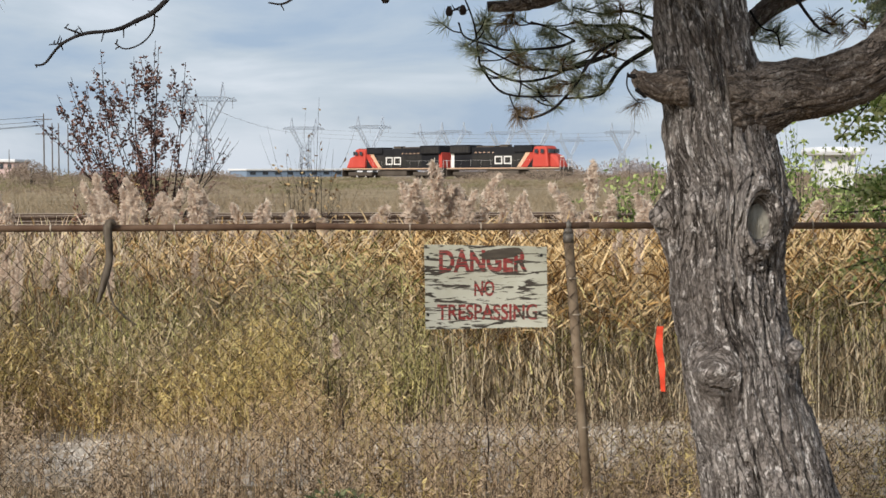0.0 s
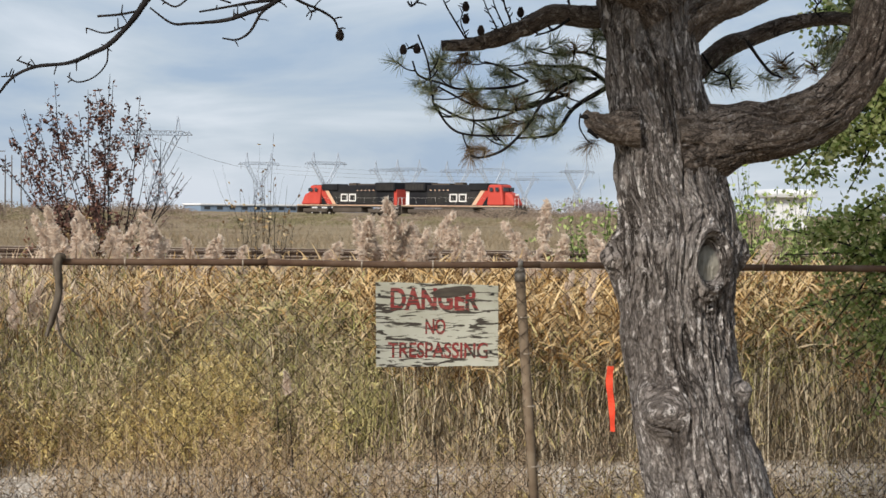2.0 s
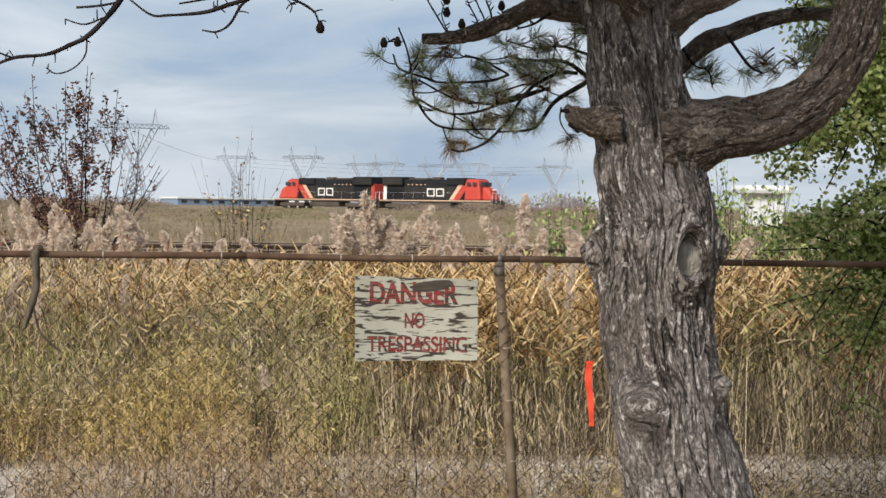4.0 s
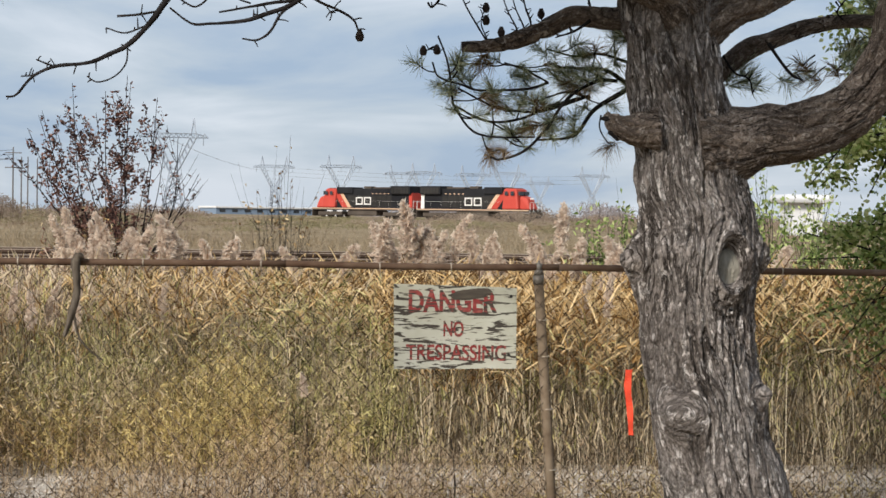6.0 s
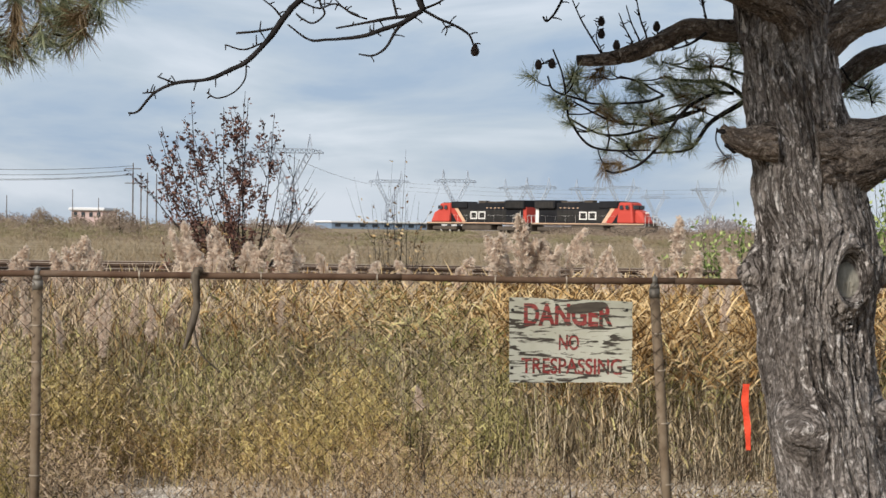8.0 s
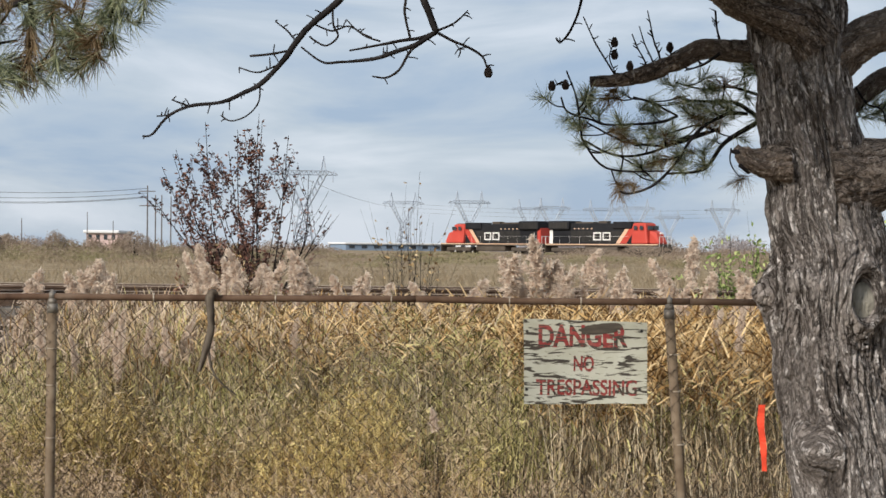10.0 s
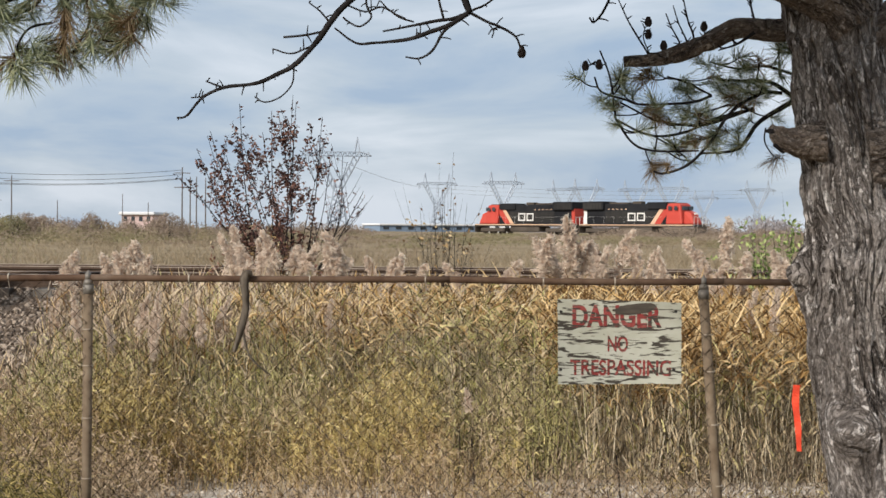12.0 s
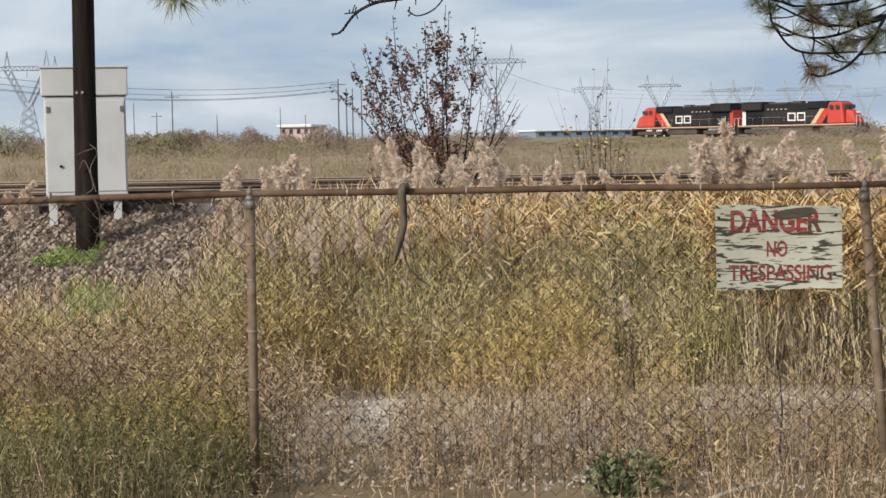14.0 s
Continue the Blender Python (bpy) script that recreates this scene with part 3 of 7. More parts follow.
def barked(name, line, radii, n, mat, tree, label="", seed=0, rough=1.0, burls=(), holes=()):
    """A trunk or limb with furrowed bark; the grain runs along it and flows round burls and healed holes."""
    verts, grain = [], []
    run, side = 0.0, None
    for i, p in enumerate(line):
        d = (line[min(i + 1, len(line) - 1)] - line[max(i - 1, 0)]).normalized()
        if side is None:
            side = Vector((0, 1, 0)) - d * d.y
        side = (side - d * side.dot(d)).normalized()
        other = d.cross(side)
        if i:
            run += (p - line[i - 1]).length
        r0 = radii[i]
        spots = []
        for c, rad, h, swirl, hollow in [(*b, 0.0) for b in burls] + [(c, hx * 1.25, 0.0, 1.0, 1.0) for c, hx, hz, h in holes]:
            o = c - p
            spots.append((math.atan2(-o.dot(other), -o.dot(side)) * r0, o.dot(d), rad, h, swirl, hollow))
        for k in range(n):
            a = 2 * math.pi * (k / n - 0.5)
            w = -side * math.cos(a) - other * math.sin(a)
            q = p + w * r0
            u, v = a * r0, run
            flow, swell = u, 0.0
            for su, sv, rad, h, swirl, hollow in spots:
                du, dv = u - su, -sv
                if hollow:
                    dv *= 0.62
                rr = du * du + dv * dv
                core = rad * 0.75
                if rr < 12 * rad * rad:
                    fade = max(0.0, 1 - rr / (12 * rad * rad))
                    if rr > core * core:
                        flow -= swirl * du * core * core / rr * fade
                    else:
                        flow += swirl * (0.7 * (math.sqrt(rr) - core) - du) + 0.02 * swirl * noise.noise(q * 22)
                    swell += h * math.exp(-2.0 * rr / (rad * rad))
            g = noise.noise(Vector((flow * 13, v * 1.9, seed))) + 0.3 * noise.noise(Vector((flow * 34, v * 6, seed + 3)))
            f = noise.noise(Vector((flow * 33, v * 7.0, seed + 9))) + 0.3 * noise.noise(q * 60)
            r = r0 + swell + rough * (0.027 * (min(1.0, abs(g) / 0.115) - 1) + 0.006 * (min(1.0, abs(f) / 0.16) - 1) + 0.006 + 0.016 * noise.noise(q * 5) + 0.008 * noise.noise(q * 13) + 0.004 * noise.noise(q * 45))
            for c, hx, hz, h in holes:
                x, z = (q.x - c.x) / hx, (q.z - c.z) / hz
                t = math.sqrt(x * x + z * z)
                if t < 2.4 and w.y < 0:
                    r += 0.034 * math.exp(-((t - 1.3) / 0.34) ** 2) + (0.005 * math.cos(t * 15) if t > 1 else -h * (1 - t ** 4))
            verts.append(tuple(p + w * r))
            grain += (flow, v, r - r0 + seed)
    faces = []
    for i in range(len(line) - 1):
        for k in range(n):
            a, b = i * n + k, i * n + (k + 1) % n
            faces.append((a, a + n, b + n, b))
    faces += [tuple(range(n)), tuple(range((len(line) - 1) * n, len(line) * n))[::-1]]
    ob = soup(name, verts, faces, mat, tree, label)
    ob.data.attributes.new("grain", "FLOAT_VECTOR", "POINT").data.foreach_set("vector", grain)
    return ob


def eased(radii, steps, count):
    """Radii from knot to knot along a spline."""
    res = []
    for i in range(count):
        k, t = divmod(i, steps)
        k1 = min(k + 1, len(radii) - 1)
        t = t / steps
        t = t * t * (3 - 2 * t)
        res.append(radii[min(k, len(radii) - 1)] * (1 - t) + radii[k1] * t)
    return res


def build_trunk(tree):
    """The trunk: furrowed bark with burls, a healed knot hole and swellings where limbs leave it."""
    spine = [(1.284, 7.100, 3.413), (1.316, 7.100, 3.086), (1.342, 7.100, 2.806), (1.369, 7.100, 2.525), (1.389, 7.100, 2.385), (1.439, 7.100, 2.105), (1.450, 7.100, 1.965), (1.489, 7.100, 1.778), (1.484, 7.100, 1.625), (1.494, 7.100, 1.403), (1.520, 7.100, 1.169), (1.575, 7.100, 0.888), (1.619, 7.100, 0.724), (1.673, 7.100, 0.466), (1.723, 7.100, 0.232), (1.744, 7.100, -0.002)]
    radii = [0.185, 0.195, 0.205, 0.186, 0.195, 0.21, 0.215, 0.245, 0.268, 0.232, 0.23, 0.236, 0.246, 0.27, 0.32, 0.4]
    line = spline(spine, 30)
    burls = [(Vector(p), r, h, k) for p, r, h, k in (
        ((1.201, 7.030, 1.635), 0.10, 0.06, 0.8), ((1.323, 6.900, 1.709), 0.11, 0.03, 0.25), ((1.385, 6.880, 1.000), 0.135, 0.065, 0.7),
        ((1.735, 6.960, 1.085), 0.085, 0.055, 0.9), ((1.735, 7.000, 1.665), 0.10, 0.045, 0.6), ((1.22, 6.98, 2.16), 0.13, 0.055, 0.2),
        ((1.60, 7.03, 2.10), 0.2, 0.045, 0.15))]
    holes = [(Vector((1.579, 6.860, 1.626)), 0.058, 0.098, 0.07)]
    barked("trunk", line, eased(radii, 30, len(line)), 230, M_BARK, tree, "grey-brown furrowed bark with burls and knot holes", 0, 1.0, burls, holes)
    bm = bmesh.new()
    c = holes[0][0]
    rows = []
    for j in range(7):
        t = j / 6
        row = []
        for i in range(28):
            a = 2 * math.pi * i / 28
            up = math.sin(a)
            crack = 0.006 * noise.noise(Vector((t * math.cos(a) * 6, 0, up * t * 1.5)))
            row.append(bm.verts.new((c.x + 0.002 + 0.05 * t * math.cos(a), c.y + 0.012 + 0.02 * t * t + crack + 0.02 * max(0, up * t), c.z - 0.02 + 0.08 * t * up)))
        rows.append(row)
    for a, b in zip(rows, rows[1:]):
        for i in range(28):
            bm.faces.new((a[i], a[(i + 1) % 28], b[(i + 1) % 28], b[i]))
    part("heartwood", bm, M_WOODGREY, tree, "grey bare heartwood in a healed knot")


def limb(tree, points, radii, rough=0.16, n=20, mat=None, seed=0, name="limb", label=""):
    line = spline(points, 14)
    if mat is None:
        rr = eased(radii, 14, len(line)) if len(radii) > 2 else [radii[0] + (radii[1] - radii[0]) * i / (len(line) - 1) for i in range(len(line))]
        return barked(name, line, rr, n, M_LIMB, tree, label, seed + 20, min(0.9, max(rr) * 9))
    if len(radii) > 2:
        radii = eased(radii, 14, len(line))
    bm = bmesh.new()
    tube(bm, line, radii, n, rough, seed)
    return part(name, bm, mat, tree, label, smooth=True)


def twig(tree, points, r0, r1, name="twig", steps=6, mat=None):
    bm = bmesh.new()
    tube(bm, spline(points, steps), (r0, r1), 6, 0.25, len(points))
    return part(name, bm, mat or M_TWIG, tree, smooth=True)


def tuft_mesh(count, length, spread, seed, droop=0.0):
    """A brush of needles round a short shoot, pointing along +x."""
    rng = random.Random(seed)
    v, f = [], []
    for i in range(count):
        t = rng.uniform(-0.06, 0.03)
        a, b = rng.uniform(0, 6.283), rng.uniform(0.15, spread)
        d = Vector((math.cos(b), math.sin(b) * math.cos(a), math.sin(b) * math.sin(a)))
        ln = length * rng.uniform(0.65, 1.1)
        s = d.orthogonal().normalized() * 0.0013
        u = d.cross(s).normalized() * 0.0013
        p0 = Vector((t, 0, 0)) + d * 0.004
        p1 = p0 + d * ln * 0.55 + Vector((0, 0, -droop * 0.3))
        p2 = p0 + d * ln + Vector((0, 0, -droop))
        k = len(v)
        v += [p0 - s, p0 + s, p0 + u, p1 - s * 0.9, p1 + s * 0.9, p1 + u * 0.9, p2]
        for x, y in ((0, 1), (1, 2), (2, 0)):
            f += [(k + x, k + y, k + 3 + y, k + 3 + x), (k + 3 + x, k + 3 + y, k + 6)]
    me = bpy.data.meshes.new("needle_tuft")
    me.from_pydata([tuple(p) for p in v], [], f)
    return me


TUFTS = [tuft_mesh(78, 0.105, 1.5, s) for s in range(4)]
for me in TUFTS:
    me.materials.append(M_NEEDLE)
OLD_TUFTS = [tuft_mesh(70, 0.10, 1.4, 20 + s, 0.02) for s in range(2)]
for me in OLD_TUFTS:
    me.materials.append(M_NEEDLE_OLD)


def tuft(tree, at, way, size=1.0, old=False, rng=random):
    me = rng.choice(OLD_TUFTS if old else TUFTS)
    ob = new("needle_tuft", me)
    ob.parent = tree
    q = Vector(way).to_track_quat("X", "Z")
    ob.matrix_basis = Matrix.LocRotScale(Vector(at), q, (size, size, size))
    return ob


def cone(tree, at, size=0.024):
    bm = bmesh.new()
    for i in range(7):
        z = (i / 6 - 0.5) * 2 * size
        r = size * (0.45 + 0.6 * math.sin(math.pi * (i + 0.8) / 7.2))
        for k in range(9):
            a = 2 * math.pi * (k + 0.5 * (i % 2)) / 9
            rod(bm, Vector(at) + Vector((r * 0.3 * math.cos(a), r * 0.3 * math.sin(a), z + 0.004)), Vector(at) + Vector((r * math.cos(a), r * math.sin(a), z - 0.003)), 0.007, 0.003, 5)
    return part("pine_cone", bm, M_CONE, tree, "dark open pine cone")


tree = thing("pine_tree", None, "old pine with flaking bark, burls, dead twigs and drooping needle branches", "tree")
build_trunk(tree)
limb(tree, [(1.46, 7.05, 2.10), (1.61, 7.05, 2.117), (1.75, 7.05, 2.152), (1.90, 7.05, 2.172), (2.06, 7.05, 2.232), (2.18, 7.05, 2.33), (2.265, 7.05, 2.46), (2.318, 7.05, 2.63), (2.35, 7.05, 2.84), (2.36, 7.05, 3.127)], [0.20, 0.163, 0.127, 0.117, 0.114, 0.109, 0.105, 0.102, 0.096, 0.09], 0.14, 90)
limb(tree, [(1.310, 7.200, 2.672), (1.149, 7.200, 2.638), (0.978, 7.200, 2.650), (0.860, 7.200, 2.597), (0.742, 7.200, 2.548), (0.624, 7.200, 2.518), (0.500, 7.200, 2.508)], [0.05, 0.046, 0.042, 0.04, 0.034, 0.028, 0.022], 0.2, 40, seed=3, label="broken dead limb with bark")
limb(tree, [(1.403, 6.950, 2.625), (1.333, 6.950, 2.716), (1.172, 6.950, 2.783), (1.010, 6.950, 2.873), (0.825, 6.950, 3.031)], [0.11, 0.10, 0.085, 0.075, 0.07], 0.2, 50, seed=5)
limb(tree, [(1.424, 7.050, 2.544), (1.574, 7.050, 2.662), (1.724, 7.050, 2.733), (1.886, 7.050, 2.816), (2.116, 7.050, 2.946)], [0.10, 0.085, 0.075, 0.07, 0.06], 0.2, 50, seed=7)
limb(tree, [(1.485, 7.300, 2.405), (1.621, 7.300, 2.439), (1.718, 7.300, 2.522), (1.853, 7.300, 2.582), (2.027, 7.300, 2.642), (2.202, 7.300, 2.667), (2.379, 7.300, 2.658)], [0.05, 0.046, 0.042, 0.036, 0.032, 0.027, 0.022], 0.2, 36, seed=9)
limb(tree, [(1.29, 6.95, 2.165), (1.215, 6.95, 2.16), (1.15, 6.94, 2.165), (1.105, 6.94, 2.19), (1.075, 6.95, 2.225)], [0.085, 0.07, 0.052, 0.037, 0.016], 0.6, 44, seed=11, name="stub", label="broken limb stub")
twig(tree, [(1.12, 6.93, 2.17), (1.085, 6.92, 2.20), (1.05, 6.92, 2.205)], 0.02, 0.006, "splinter", 4)
twig(tree, [(1.13, 6.94, 2.13), (1.10, 6.93, 2.145), (1.082, 6.93, 2.15)], 0.018, 0.006, "splinter", 4)

# small branches on the limb and behind it
BRANCHES = [
    ([(1.233, 7.350, 2.377), (1.131, 7.350, 2.439), (1.019, 7.350, 2.443), (0.907, 7.350, 2.447)], 0.012, 0.006),
    ([(1.225, 7.300, 2.356), (1.082, 7.300, 2.265), (1.026, 7.300, 2.186), (0.973, 7.300, 2.143), (0.838, 7.300, 2.130)], 0.015, 0.006),
    ([(1.161, 7.200, 2.379), (1.092, 7.200, 2.381), (0.999, 7.200, 2.341), (0.925, 7.200, 2.270), (0.870, 7.200, 2.180), (0.773, 7.200, 2.080), (0.675, 7.200, 2.042), (0.628, 7.200, 2.051)], 0.011, 0.006),
    ([(0.472, 7.250, 2.271), (0.544, 7.250, 2.171), (0.634, 7.250, 2.138), (0.823, 7.250, 2.140)], 0.007, 0.005),
    ([(0.384, 7.300, 2.453), (0.413, 7.300, 2.391), (0.513, 7.300, 2.358), (0.592, 7.300, 2.337), (0.793, 7.300, 2.347), (0.881, 7.300, 2.376)], 0.005, 0.008),
    ([(0.403, 7.250, 2.560), (0.442, 7.250, 2.461), (0.460, 7.250, 2.370), (0.472, 7.250, 2.271)], 0.004, 0.007),
    ([(0.476, 7.300, 2.274), (0.581, 7.300, 2.219), (0.671, 7.300, 2.203), (0.783, 7.300, 2.225), (0.882, 7.300, 2.271), (1.013, 7.300, 2.312)], 0.006, 0.008),
    ([(0.690, 7.300, 2.454), (0.769, 7.300, 2.433), (0.881, 7.300, 2.376)], 0.006, 0.006),
    ([(0.492, 7.300, 2.346), (0.635, 7.300, 2.275), (0.754, 7.300, 2.251), (0.872, 7.300, 2.257), (1.060, 7.300, 2.324)], 0.005, 0.009),
    ([(0.640, 7.350, 2.206), (0.724, 7.350, 2.158), (0.784, 7.350, 2.110)], 0.005, 0.004),
    ([(1.241, 7.400, 2.477), (1.121, 7.400, 2.510), (1.002, 7.400, 2.500), (0.882, 7.400, 2.529)], 0.008, 0.004),
    ([(1.061, 7.300, 2.312), (0.966, 7.300, 2.336), (0.895, 7.300, 2.319), (0.801, 7.300, 2.287)], 0.008, 0.004),
    ([(1.078, 7.100, 2.229), (1.074, 7.100, 2.176), (1.097, 7.100, 2.130), (1.127, 7.100, 2.102)], 0.005, 0.003),
    ([(0.469, 7.200, 2.782), (0.505, 7.200, 2.704), (0.531, 7.200, 2.655), (0.593, 7.200, 2.556), (0.619, 7.200, 2.515)], 0.003, 0.006),
    ([(0.601, 7.200, 2.681), (0.581, 7.200, 2.610), (0.619, 7.200, 2.52)], 0.003, 0.004),
    ([(0.738, 7.200, 2.810), (0.753, 7.200, 2.740), (0.767, 7.200, 2.679), (0.789, 7.200, 2.622), (0.795, 7.200, 2.56)], 0.003, 0.006),
    ([(0.674, 7.200, 2.711), (0.697, 7.200, 2.655), (0.728, 7.200, 2.598), (0.74, 7.200, 2.55)], 0.003, 0.005),
    ([(0.704, 7.200, 2.744), (0.728, 7.200, 2.669), (0.759, 7.200, 2.603), (0.77, 7.200, 2.55)], 0.003, 0.005),
    ([(0.833, 7.200, 2.655), (0.838, 7.200, 2.62), (0.845, 7.200, 2.57)], 0.003, 0.005),
    ([(1.022, 7.200, 2.810), (1.028, 7.200, 2.740), (1.042, 7.200, 2.684)], 0.005, 0.006),
    ([(1.028, 7.100, 2.620), (0.960, 7.100, 2.574), (0.882, 7.100, 2.546)], 0.010, 0.003),
    ([(0.340, 7.200, 2.489), (0.378, 7.200, 2.496), (0.413, 7.200, 2.480)], 0.003, 0.003),
    ([(1.804, 7.200, 2.552), (1.850, 7.200, 2.486), (1.906, 7.200, 2.422), (1.956, 7.200, 2.399)], 0.010, 0.006),
    ([(1.620, 7.250, 2.502), (1.671, 7.250, 2.431), (1.734, 7.250, 2.404), (1.753, 7.250, 2.337)], 0.006, 0.004),
    ([(2.137, 7.250, 2.664), (2.111, 7.250, 2.700), (2.154, 7.250, 2.762)], 0.005, 0.004),
]
rng = random.Random(5)
for i, (pts, r0, r1) in enumerate(BRANCHES):
    twig(tree, pts, r0 * 0.8, r1 * 0.8, "branch")
    if i > 12:
        line = spline(pts, 6)
        for k in range(7):
            j = rng.randint(0, len(line) - 2)
            e = line[j] + Vector((rng.choice((-1, 1)) * rng.uniform(0.01, 0.03), rng.gauss(0, 0.01), rng.uniform(0.006, 0.025)))
            twig(tree, [line[j], line[j].lerp(e, 0.5), e], 0.003, 0.002, "spur", 2)
    if i < 12:
        line = spline(pts, 6)
        for k in range(4):
            j = rng.randint(1, len(line) - 2)
            p = line[j]
            d = Vector((rng.gauss(0, 0.7), rng.gauss(0, 0.8), rng.uniform(-0.4, 0.9))).normalized()
            e = p + d * rng.uniform(0.06, 0.16)
            twig(tree, [p, (p + e) / 2 + Vector((0, 0, -0.01)), e], 0.0035, 0.0025)
            tuft(tree, e, d, rng.uniform(0.6, 0.9), rng.random() < 0.3, rng)
GREEN = [(0.425, 7.300, 2.329), (0.524, 7.300, 2.442), (0.781, 7.300, 2.388), (0.769, 7.300, 2.431), (0.969, 7.300, 2.488), (0.879, 7.300, 2.512), (0.692, 7.300, 2.308), (0.749, 7.300, 2.263), (0.837, 7.300, 2.218), (0.927, 7.300, 2.185), (1.013, 7.300, 2.377), (1.081, 7.300, 2.389), (1.155, 7.300, 2.556), (0.771, 7.300, 2.163), (0.836, 7.300, 2.331), (0.941, 7.300, 2.431), (0.635, 7.300, 2.322), (1.035, 7.300, 2.467), (0.871, 7.300, 2.407), (1.106, 7.300, 2.515), (0.884, 7.300, 2.300)]
for p in GREEN:
    for k in range(2):
        tuft(tree, (p[0] + rng.uniform(-0.06, 0.06), p[1] + rng.uniform(-0.12, 0.12), p[2] + rng.uniform(-0.02, 0.02)), (rng.uniform(-1, 0.3), rng.uniform(-0.8, 0.8), rng.uniform(-0.2, 0.9)), rng.uniform(0.55, 0.82), False, rng)
BROWN = [(0.590, 7.300, 2.466), (0.640, 7.300, 2.062), (1.159, 7.300, 2.111), (0.927, 7.300, 2.228), (1.025, 7.300, 2.360), (0.873, 7.300, 2.192), (0.661, 7.300, 2.079), (0.966, 7.300, 2.372)]
for p in BROWN:
    tuft(tree, (p[0], p[1] + rng.uniform(-0.08, 0.08), p[2]), (rng.uniform(-1, 0.2), rng.uniform(-0.8, 0.8), rng.uniform(-0.9, 0.3)), rng.uniform(0.75, 1.0), True, rng)
for k in range(16):
    p = Vector((rng.uniform(1.98, 2.34), rng.uniform(7.3, 7.6), rng.uniform(2.34, 2.6)))
    twig(tree, [p + Vector((0.06, 0.02, 0.05)), p + Vector((0.03, 0, 0.03)), p], 0.004, 0.003)
    tuft(tree, p, (rng.uniform(-0.8, 0.5), rng.uniform(-0.8, 0.8), rng.uniform(-0.6, 0.6)), rng.uniform(0.8, 1.1), rng.random() < 0.6, rng)
for p in [(1.659, 7.300, 2.410), (1.696, 7.300, 2.387), (1.746, 7.300, 2.413), (1.771, 7.300, 2.377), (1.719, 7.300, 2.461), (2.181, 7.300, 2.499), (2.233, 7.300, 2.464), (2.281, 7.300, 2.723), (2.329, 7.300, 2.627)]:
    tuft(tree, p, (rng.uniform(-0.5, 0.8), rng.uniform(-0.8, 0.8), rng.uniform(0.0, 0.9)), 0.9, False, rng)
for p in [(0.601, 7.200, 2.674), (0.602, 7.200, 2.622), (0.340, 7.200, 2.489), (0.397, 7.200, 2.494), (0.666, 7.200, 2.575), (0.833, 7.200, 2.655)]:
    cone(tree, p, 0.0145)

